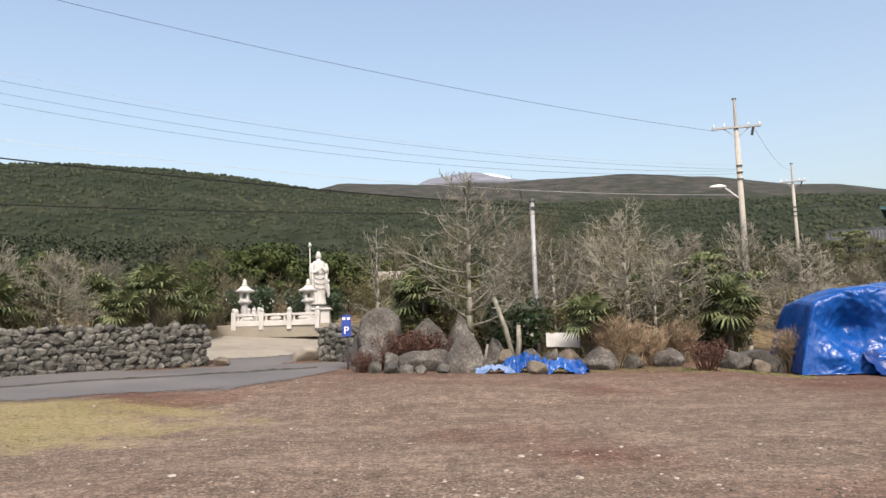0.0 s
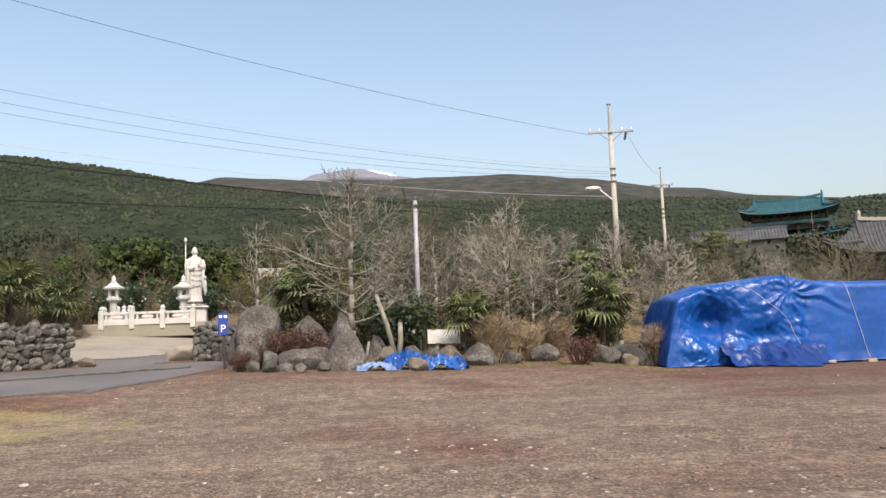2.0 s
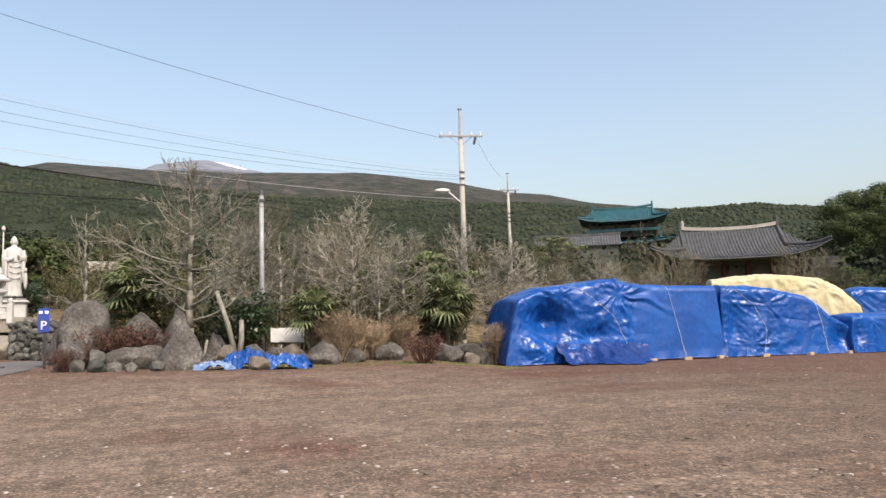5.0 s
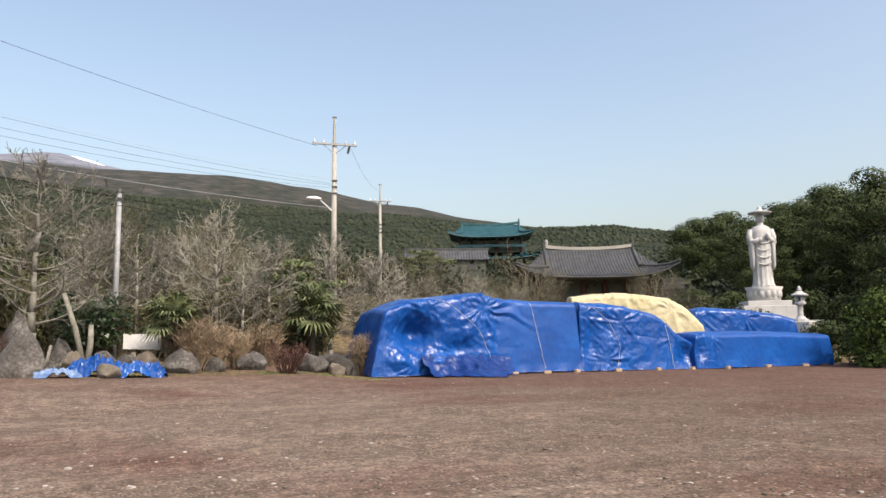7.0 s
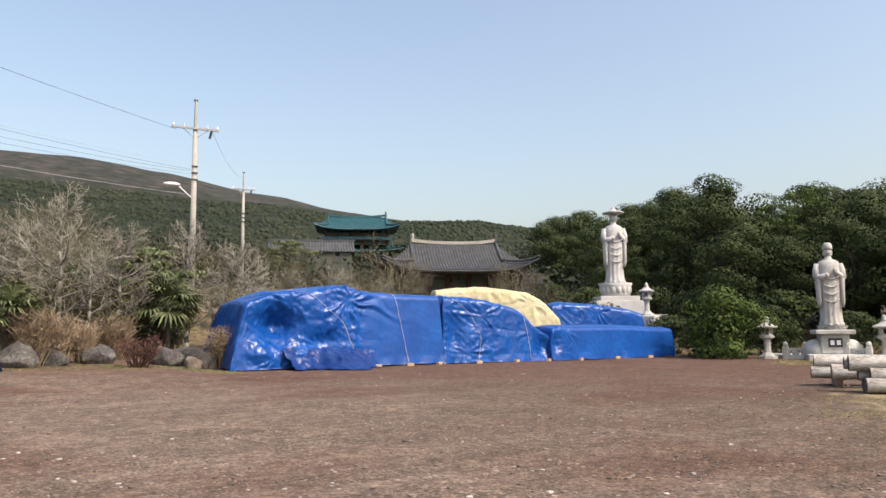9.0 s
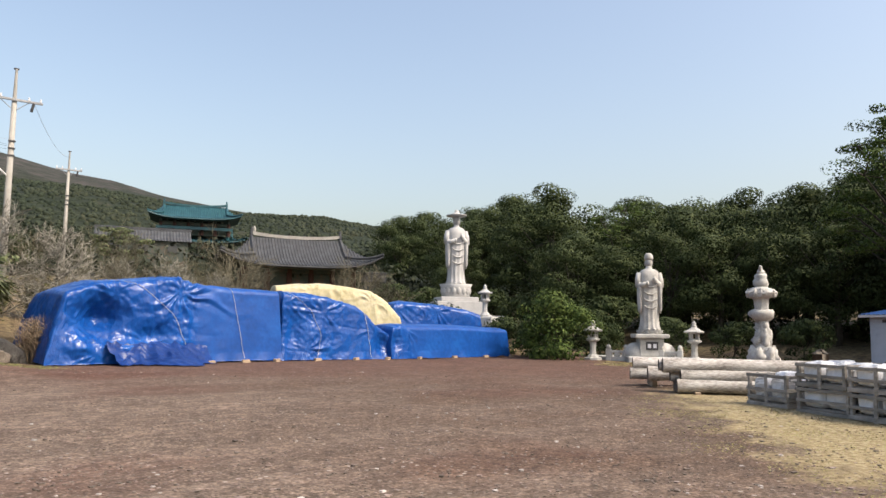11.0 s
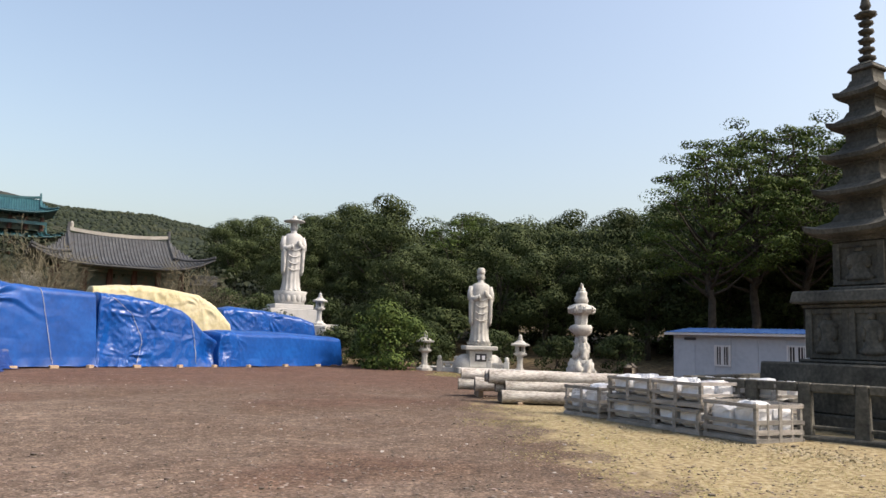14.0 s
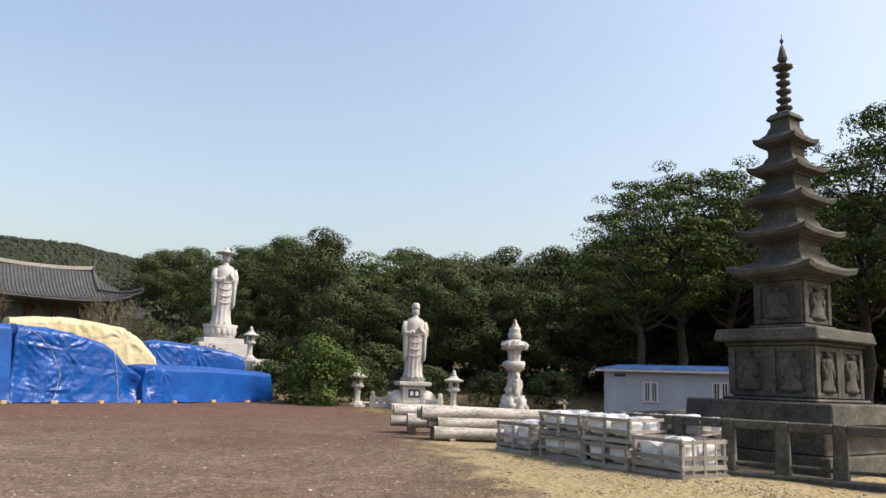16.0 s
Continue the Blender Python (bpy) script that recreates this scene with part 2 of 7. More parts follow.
def land_material():
    """Red-brown volcanic gravel near, litter beyond it, forest green slopes, a brown heath above them, rock and snow on the summit."""
    m = bpy.data.materials.new("land")
    m.use_nodes = True
    n, l = m.node_tree.nodes, m.node_tree.links
    b = n["Principled BSDF"]
    b.inputs["Roughness"].default_value = 0.95
    b.inputs["Specular IOR Level"].default_value = 0.2
    co = n.new("ShaderNodeTexCoord").outputs["Object"]
    xyz = n.new("ShaderNodeSeparateXYZ")
    l.new(co, xyz.inputs[0])

    def grain(scale, detail=5, stretch=(1, 1, 1), kind="FBM"):
        mp, t = n.new("ShaderNodeMapping"), n.new("ShaderNodeTexNoise")
        mp.inputs["Scale"].default_value = stretch
        t.noise_type = kind
        t.inputs["Scale"].default_value, t.inputs["Detail"].default_value = scale, detail
        l.new(co, mp.inputs[0]), l.new(mp.outputs[0], t.inputs["Vector"])
        return t.outputs[0]

    def ramp(src, *stops):
        r = n.new("ShaderNodeValToRGB")
        while len(r.color_ramp.elements) < len(stops):
            r.color_ramp.elements.new(0.5)
        for i, (p, c) in enumerate(stops):
            r.color_ramp.elements[i].position, r.color_ramp.elements[i].color = p, (*c, 1)
        l.new(src, r.inputs[0])
        return r.outputs[0]

    def math_(op, a, c, d=None):
        k = n.new("ShaderNodeMath")
        k.operation = op
        for i, v in enumerate((a, c, d)):
            if v is None:
                continue
            if isinstance(v, (int, float)):
                k.inputs[i].default_value = v
            else:
                l.new(v, k.inputs[i])
        return k.outputs[0]

    def mix(f, a, c):
        k = n.new("ShaderNodeMix")
        k.data_type = "RGBA"
        l.new(f, k.inputs[0]), l.new(a, k.inputs[6]), l.new(c, k.inputs[7])
        return k.outputs[2]

    def step(v, lo, hi):
        k = n.new("ShaderNodeMapRange")
        k.interpolation_type = "SMOOTHSTEP"
        k.inputs["From Min"].default_value, k.inputs["From Max"].default_value = lo, hi
        l.new(v, k.inputs[0])
        return k.outputs[0]

    speck = grain(26, 6)
    gravel = ramp(speck, (0.37, (0.078, 0.057, 0.043)), (0.47, (0.121, 0.089, 0.067)), (0.54, (0.153, 0.113, 0.086)), (0.64, (0.235, 0.184, 0.142)))
    red = ramp(grain(30, 5), (0.38, (0.062, 0.032, 0.021)), (0.5, (0.102, 0.051, 0.036)), (0.63, (0.165, 0.099, 0.074)))
    pale = ramp(grain(22, 5), (0.37, (0.122, 0.088, 0.066)), (0.5, (0.172, 0.128, 0.098)), (0.63, (0.262, 0.206, 0.166)))
    track = grain(0.45, 6, (0.45, 1.4, 1))
    near = mix(step(track, 0.44, 0.68), gravel, pale)
    near = mix(step(grain(0.13, 5), 0.50, 0.66), near, red)
    dist = n.new("ShaderNodeVectorMath")
    dist.operation = "LENGTH"
    l.new(co, dist.inputs[0])
    far_yard = step(math_("ADD", math_("MULTIPLY", grain(0.2), 10.0), dist.outputs["Value"]), 24, 36)
    soil = ramp(grain(24, 6), (0.37, (0.047, 0.029, 0.019)), (0.48, (0.082, 0.053, 0.036)), (0.55, (0.108, 0.071, 0.049)), (0.65, (0.185, 0.138, 0.101)))
    east = step(math_("ADD", math_("SUBTRACT", xyz.outputs[0], math_("MULTIPLY", xyz.outputs[1], 0.35)), math_("MULTIPLY", grain(0.25, 5), 8.0)), 4.0, 13.0)
    patch = step(grain(0.55, 5), 0.44, 0.58)
    near = mix(math_("MULTIPLY", east, math_("MULTIPLY_ADD", patch, 0.45, 0.4)), near, soil)
    near = mix(math_("MULTIPLY", far_yard, 0.7), near, red)
    def cells(scale):
        t = n.new("ShaderNodeTexVoronoi")
        t.inputs["Scale"].default_value = scale
        l.new(co, t.inputs["Vector"])
        sp = n.new("ShaderNodeSeparateColor")
        l.new(t.outputs["Color"], sp.inputs[0])
        return sp.outputs[0], sp.outputs[1], t.outputs["Distance"]

    def tone(colour, factor):
        k = n.new("ShaderNodeMix")
        k.data_type, k.blend_type = "RGBA", "MULTIPLY"
        k.inputs[0].default_value = 1.0
        cb = n.new("ShaderNodeCombineColor")
        for i in range(3):
            l.new(factor, cb.inputs[i])
        l.new(colour, k.inputs[6]), l.new(cb.outputs[0], k.inputs[7])
        return k.outputs[2]

    # single stones of two sizes, and clods and hollows between them
    c1, h1, d1 = cells(26)
    c2, h2, d2 = cells(11)
    near = tone(near, math_("MULTIPLY_ADD", c1, 0.62, 0.60))
    near = tone(near, math_("MULTIPLY_ADD", step(grain(4.5, 5), 0.36, 0.64), 0.42, 0.78))
    near = tone(near, math_("MULTIPLY_ADD", step(grain(1.1, 4), 0.36, 0.64), 0.26, 0.87))
    chip = n.new("ShaderNodeRGB")
    chip.outputs[0].default_value = (0.36, 0.32, 0.28, 1)
    clustered = math_("MULTIPLY", step(c2, 0.86, 0.9), math_("MULTIPLY", math_("SUBTRACT", 1.0, step(d2, 0.22, 0.34)), step(grain(0.8, 3), 0.50, 0.62)))
    near = mix(clustered, near, chip.outputs[0])
    # dry lawn before the pagoda and a worn green verge by the drive, both thinning out into the gravel
    straw = ramp(grain(9, 6), (0.34, (0.150, 0.112, 0.056)), (0.5, (0.255, 0.205, 0.112)), (0.64, (0.335, 0.285, 0.175)))
    lawn = math_("SUBTRACT", math_("MULTIPLY_ADD", xyz.outputs[0], 0.73, -4.2), xyz.outputs[1])
    lawn = math_("ADD", lawn, math_("MULTIPLY", math_("SUBTRACT", grain(1.1, 7), 0.5), 4.5))
    lawn = math_("MULTIPLY", step(lawn, -0.5, 0.9), math_("MULTIPLY", step(xyz.outputs[0], 7.0, 9.0), math_("SUBTRACT", 1.0, step(xyz.outputs[0], 18.5, 21.0))))
    near = mix(lawn, near, straw)
    green = ramp(grain(10, 6), (0.34, (0.135, 0.112, 0.045)), (0.5, (0.215, 0.190, 0.080)), (0.64, (0.290, 0.255, 0.125)))
    ex = math_("DIVIDE", math_("ADD", xyz.outputs[0], 11.2), 5.2)
    ey = math_("DIVIDE", math_("SUBTRACT", xyz.outputs[1], 15.2), 3.6)
    verge = math_("ADD", math_("ADD", math_("MULTIPLY", ex, ex), math_("MULTIPLY", ey, ey)), math_("MULTIPLY", math_("SUBTRACT", grain(0.9, 7), 0.5), 3.2))
    near = mix(math_("MULTIPLY", math_("SUBTRACT", 1.0, step(verge, 0.3, 1.4)), 0.62), near, green)
    litter = ramp(grain(3.0, 6), (0.32, (0.055, 0.04, 0.024)), (0.5, (0.12, 0.09, 0.052)), (0.66, (0.2, 0.16, 0.085)))
    slope_y = math_("ADD", math_("MULTIPLY", xyz.outputs[1], 1.0), math_("MULTIPLY", grain(0.5), 3.0))
    ground = mix(step(slope_y, 34.5, 37.0), near, litter)
    ground = mix(step(math_("ADD", dist.outputs["Value"], math_("MULTIPLY", grain(0.5), 3.0)), 47, 51), ground, litter)
    wood = ramp(grain(0.05, 7), (0.33, (0.008, 0.012, 0.006)), (0.47, (0.014, 0.020, 0.010)), (0.58, (0.019, 0.026, 0.013)), (0.70, (0.031, 0.033, 0.020)))
    heath = ramp(grain(0.02, 8), (0.34, (0.018, 0.024, 0.017)), (0.5, (0.036, 0.037, 0.031)), (0.66, (0.068, 0.058, 0.054)))
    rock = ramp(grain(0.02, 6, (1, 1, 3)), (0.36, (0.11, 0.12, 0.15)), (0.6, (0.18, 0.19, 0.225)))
    height = math_("ADD", xyz.outputs[2], math_("MULTIPLY", math_("SUBTRACT", grain(0.006, 6), 0.5), 260.0))
    land = mix(step(dist.outputs["Value"], 75, 110), ground, wood)
    land = mix(step(height, 330, 490), land, heath)
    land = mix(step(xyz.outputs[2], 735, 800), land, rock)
    # old snow in the gully under the summit
    sx = math_("DIVIDE", math_("SUBTRACT", xyz.outputs[0], -18.0), 75.0)
    sz = math_("DIVIDE", math_("SUBTRACT", xyz.outputs[2], math_("MULTIPLY_ADD", xyz.outputs[0], -0.22, 888.0)), 22.0)
    blob = math_("ADD", math_("ADD", math_("MULTIPLY", sx, sx), math_("MULTIPLY", sz, sz)), math_("MULTIPLY", math_("SUBTRACT", grain(0.02, 5), 0.5), 2.2))
    white = n.new("ShaderNodeRGB")
    white.outputs[0].default_value = (0.86, 0.88, 0.92, 1)
    land = mix(math_("SUBTRACT", 1.0, step(blob, 0.75, 0.95)), land, white.outputs[0])
    l.new(land, b.inputs["Base Color"])
    bp, bq = n.new("ShaderNodeBump"), n.new("ShaderNodeBump")
    bp.inputs["Strength"].default_value, bp.inputs["Distance"].default_value = 0.6, 0.03
    bq.inputs["Strength"].default_value, bq.inputs["Distance"].default_value = 0.7, 9.0
    l.new(math_("ADD", math_("SUBTRACT", speck, math_("MULTIPLY", d1, 0.5)), math_("MULTIPLY", grain(4.5, 4), 0.8)), bp.inputs["Height"]), l.new(grain(0.05, 6), bq.inputs["Height"])
    nm = n.new("ShaderNodeMix")
    nm.data_type = "VECTOR"
    l.new(step(dist.outputs["Value"], 100, 140), nm.inputs[0]), l.new(bp.outputs[0], nm.inputs[4]), l.new(bq.outputs[0], nm.inputs[5])
    l.new(nm.outputs[1], b.inputs["Normal"])
    return m


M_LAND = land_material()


# ---------------------------------------------------------------- mesh building
class Geo:
    """Vertices and faces that become one mesh."""

    def __init__(self):
        self.v, self.f = [], []

    def add(self, verts, faces, m=None):
        k = len(self.v)
        self.v += [tuple(m @ Vector(p)) for p in verts] if m is not None else [tuple(p) for p in verts]
        self.f += [tuple(i + k for i in face) for face in faces]
        return self

    def box(self, c, s, rz=0.0, bev=0.0, m=None, top=1.0):
        """A box with chamfered edges, centred at c; top scales its upper face."""
        hx, hy, hz = s[0] / 2, s[1] / 2, s[2] / 2
        mm = (m or Matrix.Identity(4)) @ pose(*c, 0, 0, rz)
        if bev <= 0:
            vs = [(a * hx * (top if e > 0 else 1), b * hy * (top if e > 0 else 1), e * hz) for a in (-1, 1) for b in (-1, 1) for e in (-1, 1)]
            return self.add(vs, [(0, 1, 3, 2), (4, 6, 7, 5), (0, 4, 5, 1), (2, 3, 7, 6), (0, 2, 6, 4), (1, 5, 7, 3)], mm)
        b = min(bev, hx * 0.9, hy * 0.9, hz * 0.9)
        vs, at = [], {}
        for a in (-1, 1):
            for c2 in (-1, 1):
                for e in (-1, 1):
                    k = top if e > 0 else 1
                    for ax in range(3):
                        p = [a * hx * k, c2 * hy * k, e * hz]
                        for j, sg in enumerate((a, c2, e)):
                            if j != ax:
                                p[j] -= sg * b
                        at[a, c2, e, ax] = len(vs)
                        vs.append(p)
        fs = []
        for ax in range(3):
            o1, o2 = [j for j in range(3) if j != ax]
            for sg in (-1, 1):
                loop = []
                for u, w in ((-1, -1), (1, -1), (1, 1), (-1, 1)):
                    key = [0, 0, 0]
                    key[ax], key[o1], key[o2] = sg, u, w
                    loop.append(at[(*key, ax)])
                fs.append(tuple(loop if sg > 0 else reversed(loop)))
            for u in (-1, 1):
                for w in (-1, 1):
                    k1, k2 = [0, 0, 0], [0, 0, 0]
                    k1[ax], k2[ax] = -1, 1
                    k1[o1] = k2[o1] = u
                    k1[o2] = k2[o2] = w
                    fs.append((at[(*k1, o1)], at[(*k2, o1)], at[(*k2, o2)], at[(*k1, o2)]))
        for a in (-1, 1):
            for c2 in (-1, 1):
                for e in (-1, 1):
                    fs.append((at[a, c2, e, 0], at[a, c2, e, 1], at[a, c2, e, 2]))
        return self.add(vs, fs, mm)

    def tube(self, p, q, r0, r1=None, n=6, caps=True):
        p, q = Vector(p), Vector(q)
        r1 = r0 if r1 is None else r1
        d = q - p
        if d.length < 1e-6:
            return self
        a = d.normalized().orthogonal()
        b = d.normalized().cross(a)
        k = len(self.v)
        for c, r in ((p, r0), (q, r1)):
            for i in range(n):
                w = 2 * math.pi * i / n
                self.v.append(tuple(c + r * (math.cos(w) * a + math.sin(w) * b)))
        for i in range(n):
            j = (i + 1) % n
            self.f.append((k + i, k + j, k + n + j, k + n + i))
        if caps:
            self.f.append(tuple(k + i for i in reversed(range(n))))
            self.f.append(tuple(k + n + i for i in range(n)))
        return self

    def path(self, pts, r, n=6, taper=1.0):
        """One connected sweep of rings along the points."""
        pts = [Vector(p) for p in pts]
        last = len(pts) - 1
        side = None
        k = len(self.v)
        for i, p in enumerate(pts):
            d = (pts[min(i + 1, last)] - pts[max(i - 1, 0)]).normalized()
            side = d.orthogonal().normalized() if side is None else (side - d * side.dot(d)).normalized()
            up = d.cross(side)
            rr = r * (1 + (taper - 1) * i / last)
            for j in range(n):
                w = 2 * math.pi * j / n
                self.v.append(tuple(p + rr * (math.cos(w) * side + math.sin(w) * up)))
        for i in range(last):
            for j in range(n):
                j2 = (j + 1) % n
                self.f.append((k + i * n + j, k + i * n + j2, k + (i + 1) * n + j2, k + (i + 1) * n + j))
        self.f.append(tuple(k + j for j in reversed(range(n))))
        self.f.append(tuple(k + last * n + j for j in range(n)))
        return self

    def lathe(self, prof, n=16, m=None, wave=None):
        """Rings (z, rx, ry) or (z, r) stacked and closed; wave(z, angle) scales the radius."""
        vs, fs = [], []
        for row in prof:
            z, rx, ry = row if len(row) == 3 else (row[0], row[1], row[1])
            for i in range(n):
                w = 2 * math.pi * i / n
                k = wave(z, w) if wave else 1.0
                vs.append((rx * k * math.cos(w), ry * k * math.sin(w), z))
        for j in range(len(prof) - 1):
            for i in range(n):
                i2 = (i + 1) % n
                fs.append((j * n + i, j * n + i2, (j + 1) * n + i2, (j + 1) * n + i))
        fs.append(tuple(reversed(range(n))))
        fs.append(tuple((len(prof) - 1) * n + i for i in range(n)))
        return self.add(vs, fs, m)

    def ball(self, c, r, n=10, rings=7, m=None, rough=0.0, freq=1.2, seed=0):
        """An ellipsoid, roughened by noise."""
        vs, fs = [], []
        for j in range(rings + 1):
            t = math.pi * j / rings
            for i in range(n):
                w = 2 * math.pi * i / n
                d = Vector((math.sin(t) * math.cos(w), math.sin(t) * math.sin(w), -math.cos(t)))
                k = 1 + rough * noise.noise(d * freq + Vector((seed * 7.3, seed * 1.7, 0))) + 0.45 * rough * noise.noise(d * freq * 2.7 + Vector((seed * 3.1, 0, 5)))
                vs.append((c[0] + r[0] * k * d.x, c[1] + r[1] * k * d.y, c[2] + r[2] * k * d.z))
        for j in range(rings):
            for i in range(n):
                i2 = (i + 1) % n
                fs.append((j * n + i, j * n + i2, (j + 1) * n + i2, (j + 1) * n + i))
        return self.add(vs, fs, m)

    def mesh(self, name, material, smooth=False):
        me = bpy.data.meshes.new(name)
        me.from_pydata(self.v, [], self.f)
        me.materials.append(material)
        if smooth:
            me.shade_smooth()
        me.update()
        return me


def thing(name, place, rz=0.0, label="", category="", group="", kind=""):
    ob = new(name)
    ob.empty_display_size = 0.3
    ob.matrix_basis = pose(*place, 0, 0, rz)
    return tagged(ob, label, category, group, kind)


def part(name, geo, material, parent=None, label="", smooth=False):
    ob = new(name, geo.mesh(name, material, smooth))
    ob.parent = parent
    return tagged(ob, label)


def solo(name, geo, material, label, category, group="", kind="", smooth=False, place=(0, 0, 0), rz=0.0):
    ob = new(name, geo.mesh(name, material, smooth))
    ob.matrix_basis = pose(*place, 0, 0, rz)
    return tagged(ob, label, category, group, kind)


# ---------------------------------------------------------------- the land
def interp(x, xs, ys):
    return float(np.interp(x, xs, ys))


def sstep(x, a, b):
    t = min(1.0, max(0.0, (x - a) / (b - a)))
    return t * t * (3 - 2 * t)


def near_z(x, y):
    """The yard is level; the ground climbs to the north-west and behind the yard."""
    d = 0.8 * y - 0.45 * x - 12
    r = math.hypot(x, y)
    z = 0.05 * min(max(d, 0), 18) + 0.15 * min(max(d - 18, 0), 12)
    z *= 1 - sstep(x, 7.5, 11.5) * (1 - sstep(y, 34, 42))
    return z * sstep(d, 0, 6) + 0.09 * max(0.0, r - 48)


WOOD_AZ = (-180, -75, -50, -35.3, -30.5, -24.6, -19, -14, -4, 5, 17, 23, 30, 38, 42.3, 46, 60, 110, 180)
WOOD_EL = (3, 4, 7.5, 11.5, 11.95, 12.0, 11.5, 10.8, 10.0, 9.5, 8.9, 8.6, 7.65, 7.6, 6.9, 6.0, 4.5, 4, 3)
HEATH_AZ = (-180, -60, -35, -14.5, -12.4, -9, -6.4, 0, 3.1, 9.4, 15, 20.5, 23.2, 27, 31.6, 39, 45, 180)
HEATH_EL = (2, 5, 10.5, 11.5, 12.05, 12.0, 11.9, 11.85, 12.0, 11.93, 11.3, 10.2, 9.85, 9.0, 8.3, 7.5, 6, 2)
PEAK_AZ = (-180, -40, -8, -6.6, -5.3, -4.2, -3, -2, -1, 0.8, 2.2, 4, 15, 40, 180)
PEAK_EL = (2, 8, 11.2, 11.8, 12.45, 12.55, 12.8, 12.85, 12.7, 12.15, 11.9, 11.4, 9, 6, 2)


def land_z(x, y):
    r = math.hypot(x, y)
    if r <= 110:
        return near_z(x, y)
    az = math.degrees(math.atan2(x, y))
    tg = [math.tan(radians(interp(az, a, e))) for a, e in ((WOOD_AZ, WOOD_EL), (HEATH_AZ, HEATH_EL), (PEAK_AZ, PEAK_EL))]
    z110 = near_z(x * 110 / r, y * 110 / r)
    rs = (110, 350, 1100, 1500, 2200, 3000, 3400, 4300, 4700)
    zs = (z110, max(z110, 350 * tg[0] * 0.52), 1100 * tg[0], 1500 * min(tg[0] * 0.97, tg[1] * 0.97), 2200 * min(tg[0], tg[1]) * 0.95, 3000 * tg[1], 3400 * min(tg[1], tg[2]) * 0.97,
          4300 * tg[2], 4700 * tg[2] * 0.9)
    lr = math.log(r)
    z = interp(lr, [math.log(k) for k in rs], zs)
    bumps = noise.fractal(Vector((x / 160, y / 160, 3.1)), 1.0, 2.0, 4) * 0.006 * r * sstep(r, 120, 500) * (1 - 0.8 * sstep(r, 1000, 1600))
    return z + bumps + 1.6


def build_land():
    azs = [a for a in np.arange(-180, -48, 4.0)] + [a for a in np.arange(-48, 112, 0.5)] + [a for a in np.arange(112, 180, 4.0)]
    rs = [0.6 * 1.055 ** i for i in range(200) if 0.6 * 1.055 ** i < 4750]
    g = Geo()
    g.v.append((0, 0, 0))
    for r in rs:
        for a in azs:
            x, y = r * math.sin(radians(a)), r * math.cos(radians(a))
            z = land_z(x, y) if r > 10 else 0.0
            z += 0.05 * noise.noise(Vector((x * 0.35, y * 0.35, 0))) * sstep(r, 3, 8) + 0.015 * noise.noise(Vector((x * 2, y * 2, 7)))
            g.v.append((x, y, z))
    n = len(azs)
    for i in range(n):
        g.f.append((0, 1 + (i + 1) % n, 1 + i))
    for j in range(len(rs) - 1):
        for i in range(n):
            i2 = (i + 1) % n
            a, b = 1 + j * n, 1 + (j + 1) * n
            g.f.append((a + i, a + i2, b + i2, b + i))
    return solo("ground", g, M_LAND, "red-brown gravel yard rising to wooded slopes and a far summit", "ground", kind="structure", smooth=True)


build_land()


def ground_z(x, y):
    r = math.hypot(x, y)
    return near_z(x, y) + 0.05 * noise.noise(Vector((x * 0.35, y * 0.35, 0))) * sstep(r, 3, 8) if r <= 110 else land_z(x, y)


def sheet(name, inside, box, step_, lift, material, label, category, kind="structure"):
    """A draped sheet over the ground where inside(x, y) holds."""
    g, at = Geo(), {}
    nx, ny = int((box[2] - box[0]) / step_), int((box[3] - box[1]) / step_)
    for i in range(nx):
        for j in range(ny):
            x, y = box[0] + (i + 0.5) * step_, box[1] + (j + 0.5) * step_
            if not inside(x, y):
                continue
            loop = []
            for a, b in ((0, 0), (1, 0), (1, 1), (0, 1)):
                key = (i + a, j + b)
                if key not in at:
                    px, py = box[0] + key[0] * step_, box[1] + key[1] * step_
                    at[key] = len(g.v)
                    g.v.append((px, py, ground_z(px, py) + lift + 0.01))
                loop.append(at[key])
            g.f.append(tuple(loop))
    return solo(name, g, material, label, category, kind=kind, smooth=True)


def wob(x, y, k=0.5, a=0.6):
    return a * noise.noise(Vector((x * k, y * k, 2.2))) + 0.4 * a * noise.noise(Vector((x * k * 4, y * k * 4, 9.2)))


# worn asphalt drive that comes in from the west and turns north through the gate
def on_road(x, y):
    front = interp(x, (-40, -12.8, -10.7, -8.1, -7.0, -6.4, -5.9), (9, 18.5, 20.1, 21.6, 24.8, 28.7, 37)) + wob(x, y, 0.6, 1.2) + 1.1 * noise.noise(Vector((x * 5, y * 5, 1))) + 0.7 * noise.noise(Vector((x * 11, y * 11, 4)))
    back = 20.35 + 0.933 * (x + 23.5) - 0.1 if x < -12.3 else 37
    return -40 < x < -5.8 and front < y < back


sheet("road", lambda x, y: on_road(x, y) and y < 37.0, (-34, 9, -5, 37), 0.14, 0.005, M_ASPHALT, "worn grey asphalt drive with ragged edge", "road")
sheet("pavement", lambda x, y: -15.2 + wob(x, y) < x < -7.9 and 31.9 + 0.85 * (x + 12.9) + wob(x, y, 0.8, 0.3) < y < 40.5, (-17, 29, -7, 41), 0.2, 0.03, M_CONCRETE, "pale concrete ramp up to the terrace", "pavement")


